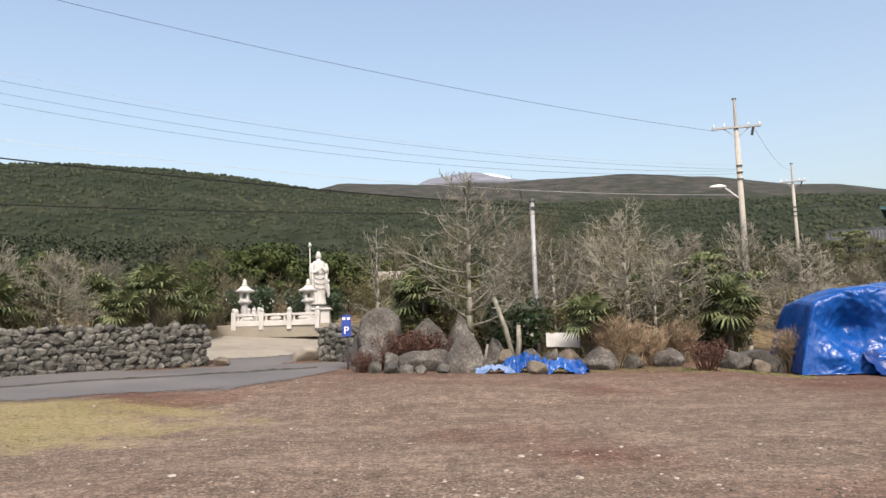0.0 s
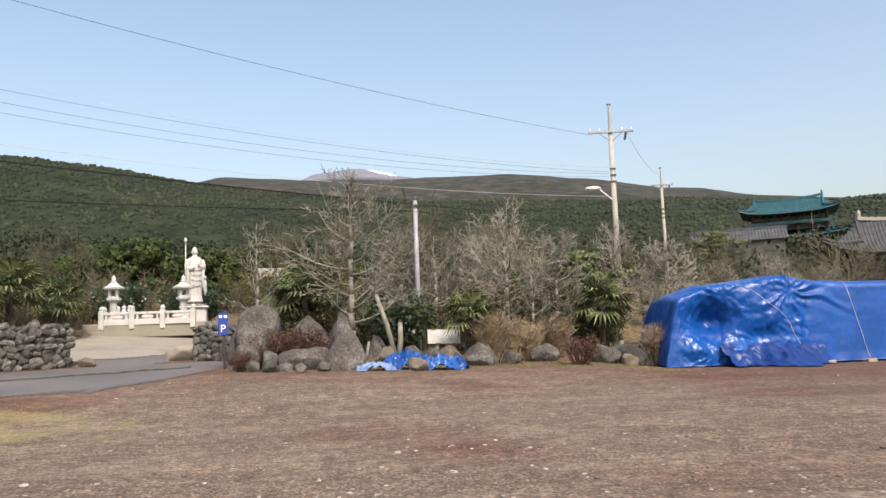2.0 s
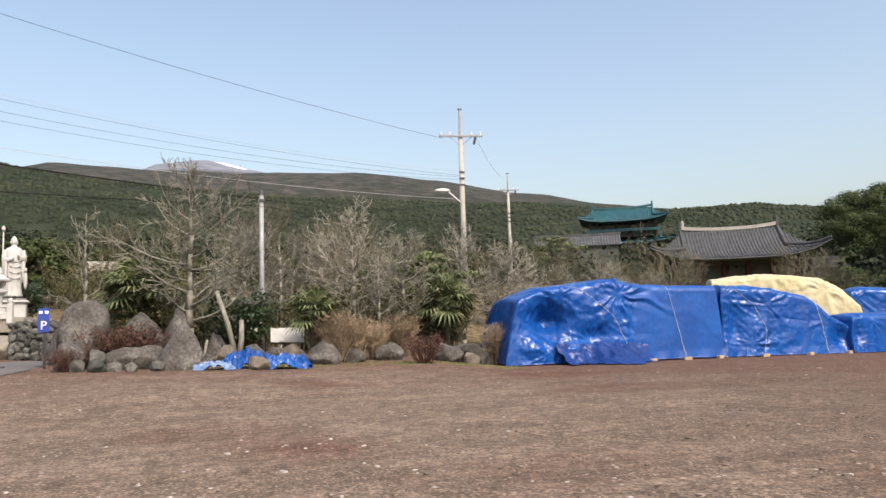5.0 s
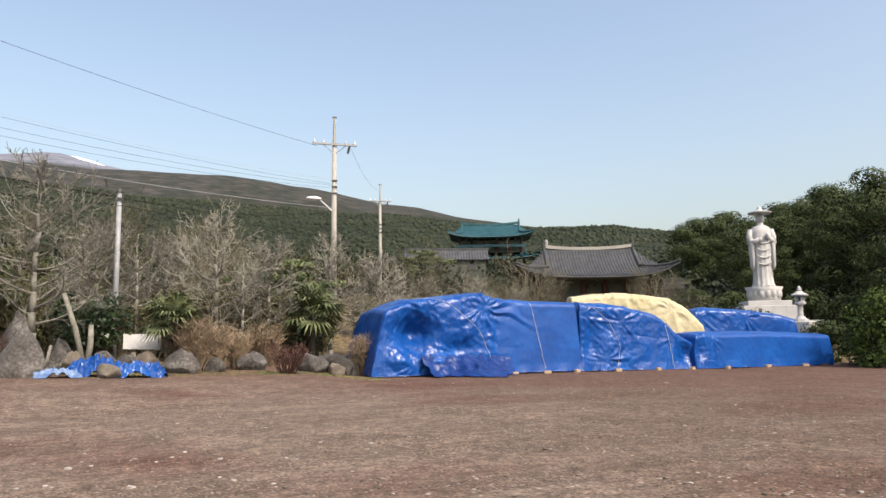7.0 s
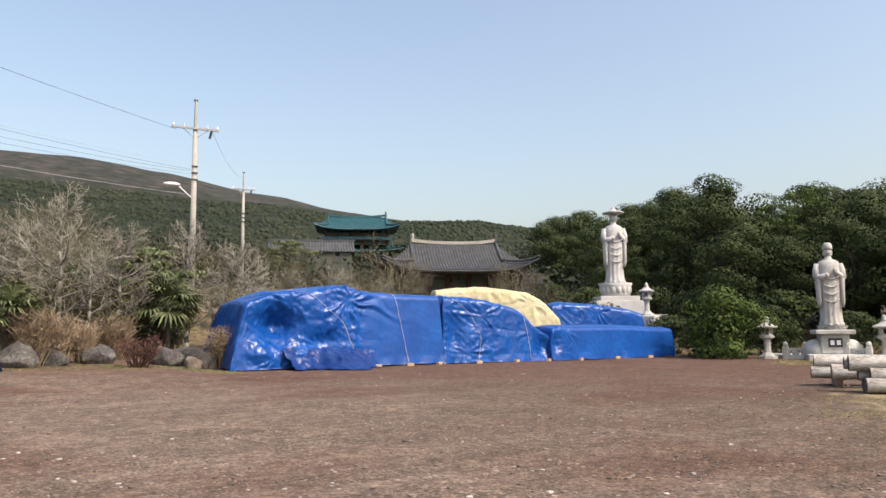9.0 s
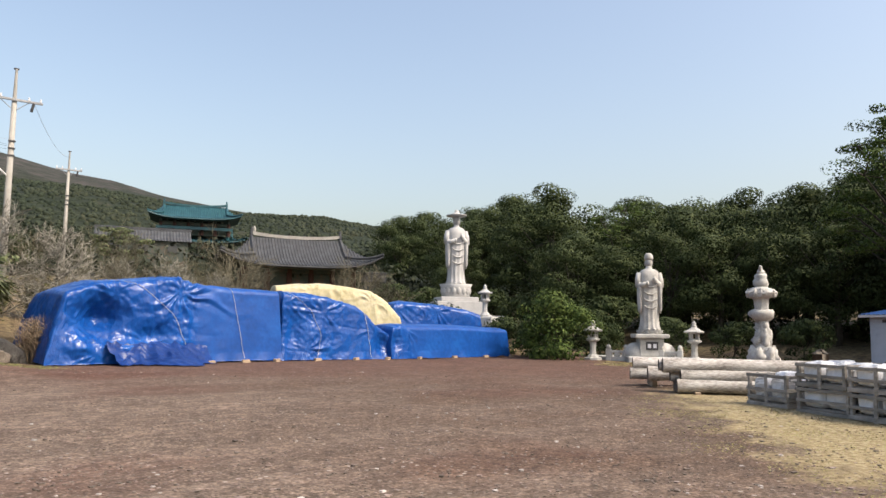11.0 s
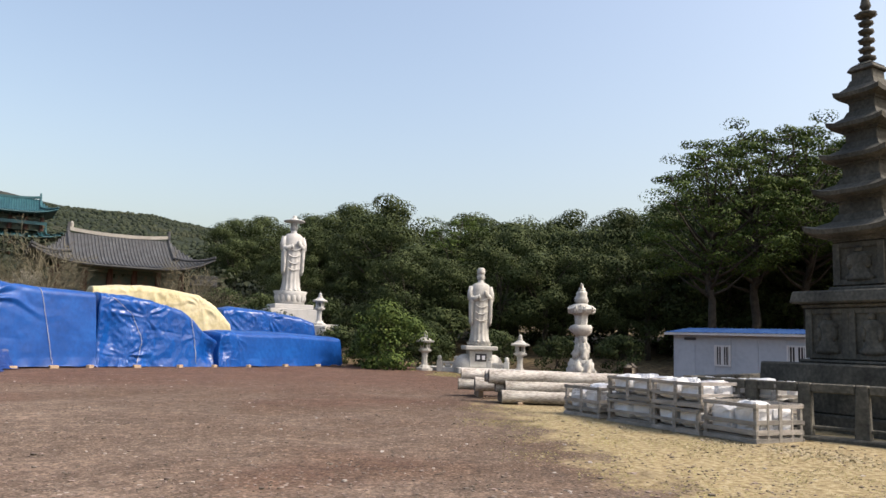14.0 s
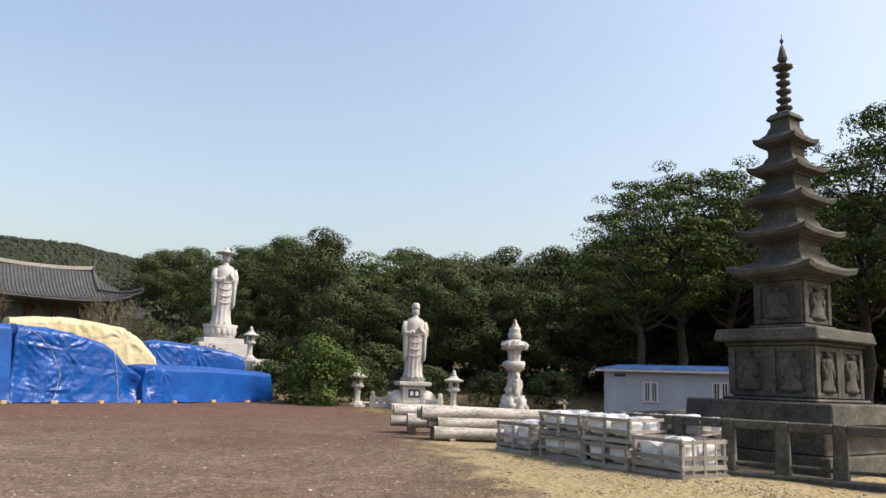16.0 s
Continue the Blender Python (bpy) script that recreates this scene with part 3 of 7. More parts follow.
# ---------------------------------------------------------------- plants
def grow(segs, tips, rng, p, d, length, r, lev, top, kids, spread, lift):
    n = 4 if lev == 0 else (3 if lev == 1 else 2)
    for i in range(n):
        d = (d + Vector((rng.uniform(-1, 1), rng.uniform(-1, 1), rng.uniform(-0.6, 1))) * (0.07 if lev == 0 else 0.2) + Vector((0, 0, lift if lev else 0.0))).normalized()
        q = p + d * length / n
        r1 = r * 0.80 if lev == 0 else r * 0.72
        segs.append((p, q, r, r1, lev))
        p, r = q, r1
        if lev < top and (i > 0 or lev > 0):
            for _ in range(kids[lev]):
                side = d.orthogonal().normalized()
                side.rotate(Matrix.Rotation(rng.uniform(0, 2 * math.pi), 3, d))
                a = rng.uniform(*spread)
                grow(segs, tips, rng, p, (d * math.cos(a) + side * math.sin(a)).normalized(), length * rng.uniform(0.42, 0.66), r * 0.62, lev + 1, top, kids, spread, lift)
    tips.append(p)


def bare_tree(name, seed, h, trunk_r, kids, material, label, spread=(0.6, 1.15), lift=0.07, top=3):
    """A leafless tree: trunk and limbs, and the twigs as a part of their own."""
    rng = random.Random(seed)
    segs, tips = [], []
    grow(segs, tips, rng, Vector((0, 0, -0.15)), Vector((rng.uniform(-0.08, 0.08), rng.uniform(-0.08, 0.08), 1)).normalized(), h * 0.82, trunk_r, 0, top, kids, spread, lift)
    return tree_of(name, segs, material, label)


def tree_of(name, segs, material, label):
    trunk, twigs, limbs = Geo(), Geo(), []
    for i, (p, q, r0, r1, lev) in enumerate(segs):
        if lev == 1 and not (limbs and (Vector(limbs[-1][1]) - p).length < 1e-5):
            limbs.append([Geo(), q])
        if lev == 1:
            limbs[-1][1] = q
        (trunk if lev == 0 else limbs[-1][0] if lev == 1 else twigs).tube(p, q, max(r0, 0.011), max(r1, 0.008), 7 if lev == 0 else 5 if lev == 1 else 3, caps=lev == 0)
    tree = thing(name, (0, 0, 0), 0, label, "tree")
    part("trunk", trunk, material, tree, smooth=True)
    for geo, _ in limbs:
        part("limb", geo, material, tree, smooth=True)
    tagged(part("twig_crown", twigs, material, tree), kind="stuff")
    return tree


def leader_tree(name, seed, h, trunk_r, limbs, reach, material, label, subs=6, twigs=4):
    """A leafless tree with one straight leader, tiers of level limbs that rise at their tips, and sprays of fine twigs."""
    rng = random.Random(seed)
    segs = []
    pts = [Vector((0.02 * h * noise.noise(Vector((i * 0.5, seed, 0))), 0.02 * h * noise.noise(Vector((i * 0.5, seed, 5))), -0.15 + h * i / 10)) for i in range(11)]
    for i in range(10):
        segs.append((pts[i], pts[i + 1], trunk_r * (1 - 0.088 * i), trunk_r * (1 - 0.088 * (i + 1)), 0))

    def limb(p, d, length, r, lev, n):
        stations = []
        for i in range(n):
            d = (d + Vector((rng.uniform(-1, 1), rng.uniform(-1, 1), rng.uniform(-0.5, 0.9))) * 0.16 + Vector((0, 0, 0.05 * i))).normalized()
            q = p + d * length / n
            r1 = r * (1 - 0.8 / n)
            segs.append((p, q, r, r1, lev))
            stations.append((q, d, r1))
            p, r = q, r1
        return stations

    def fork(q, d, lo, hi):
        side = d.orthogonal().normalized()
        side.rotate(Matrix.Rotation(rng.uniform(0, 2 * math.pi), 3, d))
        a = rng.uniform(lo, hi)
        return (d * math.cos(a) + side * math.sin(a)).normalized()
    for k in range(limbs):
        f = 0.24 + 0.74 * (k / limbs) ** 0.9
        w = k * 2.4 + rng.uniform(-0.5, 0.5)
        i = min(9, int(f * 10))
        p = pts[i].lerp(pts[i + 1], f * 10 - i)
        rise = rng.uniform(0.1, 0.45) + 0.75 * max(0.0, f - 0.6) * 2
        ln = reach * (0.45 + 0.75 * math.sin(math.pi * min(1.0, 0.22 + 0.8 * f))) * rng.uniform(0.6, 1.1)
        for q, d, r in limb(p, Vector((math.cos(w), math.sin(w), rise)).normalized(), ln, trunk_r * (0.42 - 0.24 * f), 1, 5):
            for _ in range(subs // 3 + (rng.random() < (subs % 3) / 3)):
                for q2, d2, r2 in limb(q, fork(q, d, 0.5, 1.1), ln * rng.uniform(0.22, 0.45), r * 0.5, 2, 3):
                    for _ in range(twigs // 2):
                        limb(q2, fork(q2, d2, 0.3, 0.9), ln * rng.uniform(0.1, 0.22), 0.008, 3, 2)
    return tree_of(name, segs, material, label)


def leaves(g, rng, c, rad, count, size, flat=0.75):
    """Small leaf blades scattered through a clump, most of them near its skin."""
    for _ in range(count):
        d = Vector((rng.gauss(0, 1), rng.gauss(0, 1), rng.gauss(0, 1))).normalized()
        k = rng.uniform(0.55, 1.0) ** 0.5
        p = Vector(c) + Vector((d.x * rad, d.y * rad, d.z * rad * flat)) * k
        nrm = (d * 1.2 + Vector((rng.uniform(-0.3, 0.3), rng.uniform(-0.3, 0.3), rng.uniform(0.0, 0.5)))).normalized()
        a = nrm.orthogonal().normalized()
        a.rotate(Matrix.Rotation(rng.uniform(0, 6.28), 3, nrm))
        b = nrm.cross(a)
        s = size * rng.uniform(0.6, 1.3)
        k0 = len(g.v)
        g.v += [tuple(p - a * s), tuple(p + a * s * 0.5 - b * s * 0.75), tuple(p + a * s * 0.7 + b * s * 0.75)]
        g.f.append((k0, k0 + 1, k0 + 2))


def crown_tree(name, seed, h, rad, base, clumps, per, size, leaf, label, bark=None, open_=0.0, cap=0.62):
    """An evergreen with a domed, broken crown of leaf clumps carried on limbs."""
    rng = random.Random(seed)
    trunk, limbs, crown = Geo(), Geo(), Geo()
    lean = Vector((rng.uniform(-0.06, 0.06), rng.uniform(-0.06, 0.06), 1))
    pts = [Vector((0, 0, -0.2)) + lean * (h * 0.75 * i / 5) + Vector((rng.uniform(-1, 1), rng.uniform(-1, 1), 0)) * 0.02 * h * (i > 0) for i in range(6)]
    trunk.path(pts, 0.028 * h, 7, 0.35)
    mid = (base + h) / 2
    for i in range(clumps):
        w, u = rng.uniform(0, 2 * math.pi), rng.uniform(-0.75, 1) if i % 3 else rng.uniform(0.2, 1)
        k = rng.uniform(0.55, 0.95) if i % 4 else rng.uniform(0.1, 0.6)
        lump = 1 + 0.25 * noise.noise(Vector((math.cos(w) * 1.5, math.sin(w) * 1.5, u * 1.5 + seed)))
        c = Vector((math.cos(w) * math.sqrt(max(0, 1 - u * u)) * rad * k * lump, math.sin(w) * math.sqrt(max(0, 1 - u * u)) * rad * k * lump, mid + u * (h - mid) * (0.72 + 0.2 * k) * lump))
        cr = rad * rng.uniform(0.24, 0.40) * (1 - 0.3 * open_)
        leaves(crown, rng, c, cr, per, size, cap)
        if i % 3 == 0:
            a = pts[rng.randint(2, 5)]
            bend = a.lerp(c, 0.5) + Vector((0, 0, -0.08 * rad))
            limbs.path([a, bend, c], 0.010 * h, 5, 0.3)
    tree = thing(name, (0, 0, 0), 0, label, "tree")
    part("trunk", trunk, bark or M_DARKBARK, tree, smooth=True)
    part("branch_frame", limbs, bark or M_DARKBARK, tree, smooth=True)
    part("crown", crown, leaf, tree)
    return tree


def pad_tree(name, seed, h, rad, pads, per, size, leaf, label):
    """A tall open evergreen: forked bare limbs that carry flat clouds of leaves, with sky between them."""
    rng = random.Random(seed)
    trunk, limbs, crown = Geo(), Geo(), Geo()
    pts = [Vector((0.05 * h * noise.noise(Vector((i * 0.6, seed, 0))), 0.05 * h * noise.noise(Vector((i * 0.6, seed, 7))), -0.3 + h * 0.8 * i / 7)) for i in range(8)]
    trunk.path(pts, 0.022 * h, 8, 0.3)
    for i in range(pads):
        f = (i + 0.5) / pads
        w = i * 2.4 + rng.uniform(-0.4, 0.4)
        k = rad * math.sin(math.pi * (0.18 + 0.72 * f)) * rng.uniform(0.35, 1.0)
        c = Vector((math.cos(w) * k, math.sin(w) * k, h * (0.42 + 0.54 * f)))
        ta = min(6.9, max(1.6, 7 * (0.42 + 0.5 * f)))
        a = pts[int(ta)].lerp(pts[int(ta) + 1], ta - int(ta))
        limbs.path([a, a.lerp(c, 0.45) + Vector((0, 0, -0.02 * h)), c - Vector((0, 0, 0.15))], 0.0075 * h, 5, 0.3)
        pr = rad * rng.uniform(0.2, 0.34)
        for _ in range(5):
            o = Vector((rng.gauss(0, 0.55), rng.gauss(0, 0.55), rng.gauss(0, 0.16))) * pr
            limbs.tube(c - Vector((0, 0, 0.15)), c + o, 0.03, 0.012, 3, False)
            leaves(crown, rng, c + o, pr * rng.uniform(0.4, 0.7), per // 5, size, 0.42)
    tree = thing(name, (0, 0, 0), 0, label, "tree")
    part("trunk", trunk, M_DARKBARK, tree, smooth=True)
    part("branch_frame", limbs, M_DARKBARK, tree, smooth=True)
    part("crown", crown, leaf, tree)
    return tree


def shrub(name, seed, h, rad, stems, leaf_count, stem_mat, leaf, label, size=0.07):
    """A many-stemmed bush with forking twigs and some leaves."""
    rng = random.Random(seed)
    st, lf = Geo(), Geo()
    for _ in range(stems):
        w, k = rng.uniform(0, 2 * math.pi), rng.uniform(0, 0.35) * rad
        p = Vector((math.cos(w) * k, math.sin(w) * k, -0.1))
        d = Vector((math.cos(w) * rng.uniform(0.1, 0.8) * rad / h, math.sin(w) * rng.uniform(0.1, 0.8) * rad / h, 1)).normalized()
        hh = h * rng.uniform(0.6, 1.0)
        for i in range(4):
            q = p + d * hh / 4 + Vector((rng.uniform(-1, 1), rng.uniform(-1, 1), 0)) * 0.05 * h
            st.tube(p, q, 0.016 * (1 - i * 0.18), 0.016 * (0.82 - i * 0.18), 3, False)
            p = q
            if i:
                for _ in range(3):
                    e = p + Vector((rng.uniform(-1, 1), rng.uniform(-1, 1), rng.uniform(0.1, 1.2))) * h * 0.18
                    st.tube(p, e, 0.009, 0.006, 3, False)
                    if leaf_count:
                        leaves(lf, rng, e, 0.16 * rad, leaf_count, size, 0.9)
    bush = thing(name, (0, 0, 0), 0, label, "shrub")
    tagged(part("stem_mass", st, stem_mat, bush), kind="stuff")
    if leaf_count:
        part("foliage", lf, leaf, bush)
    return bush


def fan_palm(name, seed, h, fronds, length, label):
    """A fan palm: fibrous trunk and stalked fans of pointed leaflets."""
    rng = random.Random(seed)
    palm = thing(name, (0, 0, 0), 0, label, "palm")
    tr = Geo()
    for i in range(9):
        tr.tube((0, 0, -0.2 + i * h / 9), (0, 0, -0.2 + (i + 1) * h / 9 + 0.02), 0.105 - 0.004 * i, 0.125 - 0.004 * i, 8)
    part("trunk", tr, M_DARKBARK, palm)
    for k in range(fronds):
        g = Geo()
        w, e = k * 2.399, rng.uniform(-0.55, 1.25)
        d = Vector((math.cos(w) * math.cos(e), math.sin(w) * math.cos(e), math.sin(e)))
        p = Vector((0, 0, h - 0.2))
        q = p + d * length * 0.55
        g.tube(p, q, 0.018, 0.010, 4, False)
        side = d.cross(Vector((0, 0, 1))).normalized()
        up = side.cross(d).normalized()
        for j in range(17):
            a = -2.0 + 4.0 * j / 16
            ld = (d * math.cos(a) + side * math.sin(a)).normalized()
            ll = length * (0.52 + 0.18 * math.cos(a * 0.6)) * rng.uniform(0.85, 1.1)
            m = q + ld * ll * 0.6 + up * 0.03
            tip = q + ld * ll + Vector((0, 0, -0.28 * ll * rng.uniform(0.4, 1.3)))
            wd = ld.cross(up).normalized() * 0.036 * length
            k0 = len(g.v)
            g.v += [tuple(q), tuple(m - wd), tuple(m + wd + up * 0.02), tuple(tip)]
            g.f += [(k0, k0 + 1, k0 + 2), (k0 + 1, k0 + 3, k0 + 2)]
        part("frond", g, M_PALM, palm)
    return palm


def spread_copies(first, rows, sink=0.0, group=""):
    """The first of a kind stands at the first row; copies stand at the others. Rows: x, y, scale, turn."""
    for i, (x, y, s, w) in enumerate(rows):
        z = ground_z(x, y) - sink
        m = pose(x, y, z, 0, 0, w)
        ob = first if i == 0 else copy_thing(first, m)
        ob.matrix_basis = m @ Matrix.Diagonal((s, s, s, 1))
        if group:
            tagged(ob, group=group)


def polar(az, r):
    return r * math.sin(radians(az)), r * math.cos(radians(az))


def polar_rows(rows):
    return [(*polar(a, r), s, w) for a, r, s, w in rows]


def thicket(count, a0, a1, r0, r1, s0, s1):
    """Rows for the thicket: lower towards the temple, and clear of the covered stacks."""
    out = []
    while len(out) < count:
        az, r = rng.uniform(a0, a1), rng.uniform(r0, r1)
        if az > 16 and r < 42.5 or az > 33 and r < 50:
            continue
        s = rng.uniform(s0, s1) * interp(az, (16, 24, 33, 44), (1, 0.88, 0.84, 0.72))
        out.append((az, r, s, rng.uniform(0, 360)))
    return out


rng = random.Random(5)
# bare garden trees behind the rocks
T1 = leader_tree("bare_tree", 3, 7.2, 0.125, 24, 2.3, M_BARK, "leafless pale-barked tree with tiers of level limbs behind the rocks", 6, 4)
spread_copies(T1, polar_rows([(-2.7, 31.0, 1.0, 20), (8.9, 36, 0.9, 200), (17.0, 41.5, 0.86, 310), (27.5, 46, 0.62, 45), (-35, 38, 0.62, 150)]), group="bare garden trees")
T2 = leader_tree("bare_tree", 8, 6.3, 0.12, 26, 2.2, M_BARK, "leafless grey tree with a dense fine crown", 7, 6)
spread_copies(T2, polar_rows([(1.0, 36, 0.9, 0), (5.6, 38, 0.85, 130), (12.6, 37, 0.85, 250), (20.5, 42.5, 0.85, 60), (24.2, 45, 0.66, 170), (-31.5, 38, 0.66, 220), (-28.5, 44, 0.6, 20), (31, 52, 0.6, 300)]), group="bare garden trees")
T4 = leader_tree("bare_tree", 31, 6.6, 0.085, 13, 1.5, M_BARK, "slender leafless tree with few limbs beside the terrace", 3, 2)
spread_copies(T4, polar_rows([(-9.6, 38.5, 0.95, 90), (3.6, 35, 0.85, 10), (-37.5, 36, 0.8, 40), (10.8, 34.5, 0.75, 80)]), group="bare garden trees")
T3 = bare_tree("bare_tree", 15, 5.4, 0.10, (3, 3, 3), M_TWIG, "leafless brown tree in the thicket", spread=(0.5, 1.0), lift=0.12)
rng = random.Random(5)
spread_copies(T3, polar_rows(thicket(26, -9, 44, 41, 58, 0.7, 1.0)
                             + [(rng.uniform(-40, -21), rng.uniform(46, 64), rng.uniform(0.5, 0.75), rng.uniform(0, 360)) for _ in range(7)]), group="brown thicket trees")

# shrubs
S1 = shrub("brown_shrub", 4, 2.6, 1.5, 46, 0, M_TWIG, None, "leafless brown shrub with fine twigs")
spread_copies(S1, polar_rows(thicket(52, -8, 43, 35, 56, 0.8, 1.3)
                             + [(rng.uniform(-40, -21), rng.uniform(42, 60), rng.uniform(0.7, 1.2), rng.uniform(0, 360)) for _ in range(22)]), group="brown shrubs")
S2 = shrub("olive_shrub", 9, 2.4, 1.4, 26, 5, M_TWIG, M_LEAF_OLIVE, "sparse olive-leaved shrub in the thicket")
spread_copies(S2, polar_rows(thicket(44, -8, 43, 34.5, 54, 0.7, 1.35)
                             + [(rng.uniform(-40, -21), rng.uniform(38, 58), rng.uniform(0.6, 1.1), rng.uniform(0, 360)) for _ in range(22)]), group="olive shrubs")
S3 = shrub("dark_shrub", 12, 2.2, 1.3, 26, 10, M_DARKBARK, M_LEAF_GLOSS, "rounded dark glossy evergreen shrub", 0.08)
spread_copies(S3, polar_rows([(0.7, 33.2, 1.15, 0), (0.0, 33.8, 0.9, 90), (-13.5, 47, 1.0, 40), (-15.2, 49, 1.0, 10), (-18.5, 52, 1.1, 70), (14.6, 40, 1.3, 10), (13.4, 38.4, 1.0, 70), (-5, 38, 1.0, 100), (-21, 50, 1.0, 30), (22, 47, 1.2, 10), (45.5, 52, 1.3, 0), (47.2, 50, 1.2, 60), (-37, 40, 1.1, 10)]), group="dark evergreen shrubs")
spread_copies(copy_thing(S3, S3.matrix_basis.copy()), polar_rows(thicket(26, -8, 41, 34.5, 52, 0.6, 1.1)), group="dark evergreen shrubs")
spread_copies(copy_thing(S2, S2.matrix_basis.copy()), polar_rows([(-11.2, 62, 1.3, 0), (-9.4, 61, 1.25, 80), (-7.8, 62, 1.3, 160), (-10.4, 58, 1.0, 200)]), group="olive shrubs")
spread_copies(copy_thing(S1, S1.matrix_basis.copy()), polar_rows([(-34, 50, 1.2, 0), (-30.5, 47, 1.1, 70), (-27, 52, 1.3, 140), (-23.4, 55, 1.35, 210), (-20.2, 57, 1.4, 280), (-17, 60, 1.35, 30), (-25.2, 46, 0.9, 90), (-21.6, 48, 0.9, 10)]), group="brown shrubs")
S4 = shrub("dry_reed_clump", 14, 1.9, 0.9, 120, 0, M_DRY, None, "clump of dry straw-coloured upright stems")
spread_copies(S4, polar_rows([(7.6, 29.6, 1.0, 0), (8.9, 30.2, 0.9, 70), (6.5, 30.4, 0.8, 20), (12.5, 33, 0.9, 120), (19.5, 33.5, 0.9, 200), (10.5, 31, 0.75, 40)]), group="dry stem clumps")
S5 = shrub("red_shrub", 17, 1.35, 1.35, 44, 1, M_RED_TWIG, M_RED_TWIG, "low rusty red shrub against the boulders", 0.045)
spread_copies(S5, polar_rows([(-6.3, 29.5, 1.2, 0), (-8.0, 29.3, 1.15, 50), (-7.1, 29.2, 1.1, 140), (-5.0, 30.0, 0.9, 100), (-10.8, 27.9, 0.6, 10), (14.1, 29.0, 0.9, 30), (-9.6, 28.9, 0.6, 200)]), group="red shrubs")

# palms
P1 = fan_palm("fan_palm", 2, 3.0, 30, 1.65, "fan palm with a shaggy trunk and drooping fans")
spread_copies(P1, polar_rows([(-6.1, 36, 1.0, 0), (-7.0, 37.5, 0.85, 70), (-25.6, 38, 0.95, 30), (-29.2, 41, 0.8, 120), (-22.6, 41, 0.75, 200), (-35.5, 36, 0.85, 20), (-27.5, 36.6, 0.7, 60), (6.0, 30.0, 0.68, 20), (6.9, 31.4, 0.55, 140), (15.8, 37.5, 0.95, 50), (-33.0, 39, 0.75, 90)]), sink=0.1, group="fan palms")

# dark evergreen wood along the east side of the yard
E1 = crown_tree("evergreen_tree", 21, 10.5, 4.9, 0.9, 50, 380, 0.105, M_LEAF, "broad dark evergreen tree with a domed crown", cap=0.55)
E2 = crown_tree("evergreen_tree", 22, 9.5, 4.5, 0.7, 46, 380, 0.105, M_LEAF, "dark evergreen tree with a lumpy crown", cap=0.62)
# the brighter leaf colour stands in for sun shining through this backlit crown
E3 = pad_tree("evergreen_tree", 23, 15.0, 5.2, 34, 520, 0.085, M_LEAF_BRIGHT, "tall evergreen tree with an open ragged crown and bare limbs")
rows1, rows2 = [], []
FRONT_AZ = (38, 41, 42.8, 44.5, 48.6, 50.7, 54.7, 58, 60.1, 61.6, 65.9, 70.6, 73.2, 75.7, 78, 84, 91, 100, 110, 125)
FRONT_EL = (5.0, 6.0, 7.6, 8.4, 8.5, 9.4, 9.7, 9.0, 7.8, 9.3, 9.0, 9.4, 9.6, 10.4, 10.8, 11.6, 12.4, 12.4, 12, 12)
k = 0
a = 43.2
while a < 122:
    for r, up in ((74, 1.06), (65, 0.98), (57, 0.80)) if a > 56 else ((90, 1.06), (80, 0.95), (71, 0.66)) if a > 47.5 else ((112, 1.05), (104, 0.8)):
        aa = a + rng.uniform(-0.9, 0.9) + (1.6 if r < 60 else 0)
        el = interp(aa, FRONT_AZ, FRONT_EL)
        x, y = polar(aa, r)
        h = (1.6 + r * math.tan(radians(el)) - ground_z(x, y)) * up * rng.uniform(0.95, 1.03)
        (rows1 if k % 2 else rows2).append((x, y, h / (10.5 if k % 2 else 9.5), rng.uniform(0, 360)))
        k += 1
    a += 3.2
spread_copies(E1, rows1, group="evergreen wood")
spread_copies(E2, rows2, group="evergreen wood")
spread_copies(E3, polar_rows([(78.8, 48, 0.93, 0), (81.6, 50, 1.03, 90), (84.9, 52, 1.06, 130), (93.2, 46, 1.02, 40), (97.0, 44, 1.12, 150), (103, 44, 1.2, 260), (60.3, 64, 0.72, 30), (88.5, 55, 1.0, 200)]), group="evergreen wood")
E4 = crown_tree("evergreen_bush", 25, 3.6, 2.3, -0.9, 60, 130, 0.09, M_LEAF_BRIGHT, "rounded fresh green evergreen bush at the yard edge", cap=0.8)
tagged(E4, category="bush")
spread_copies(E4, [(35.6, 24.2, 1.0, 0)])
E5 = crown_tree("evergreen_bush", 26, 3.0, 1.9, -0.9, 44, 120, 0.09, M_LEAF, "rounded dark evergreen bush")
tagged(E5, category="bush")
# bushes from 60 m out are added to hide lit ground under the wood
spread_copies(E5, [(37.6, 26.6, 0.9, 0), (41, 20.5, 0.8, 90), (42.5, 17.2, 0.75, 10), (40.5, 24.5, 0.75, 200), (44, 27, 0.9, 100), (44, 14.0, 0.8, 60), (44, 22.3, 0.8, 60), (38, 30, 0.8, 0), (39.5, 35.0, 0.7, 70)] + [(*polar(a_, r_), s_, a_ * 7) for a_, r_, s_ in ((56, 54, 1.1), (59, 53, 1.2), (63, 68, 1.4), (66, 69, 1.5), (69, 68, 1.4), (72, 69, 1.5), (75, 68, 1.5), (78, 69, 1.6), (81, 68, 1.5), (84, 69, 1.6), (87, 68, 1.5), (90, 69, 1.6), (93, 68, 1.6), (64.5, 61, 1.2), (70.5, 61, 1.2), (76.5, 61, 1.3), (82.5, 61, 1.3), (88.5, 61, 1.3), (53, 60, 1.1), (50.5, 63, 1.2), (46, 64, 1.2), (43.5, 66, 1.2))], group="dark evergreen bushes")
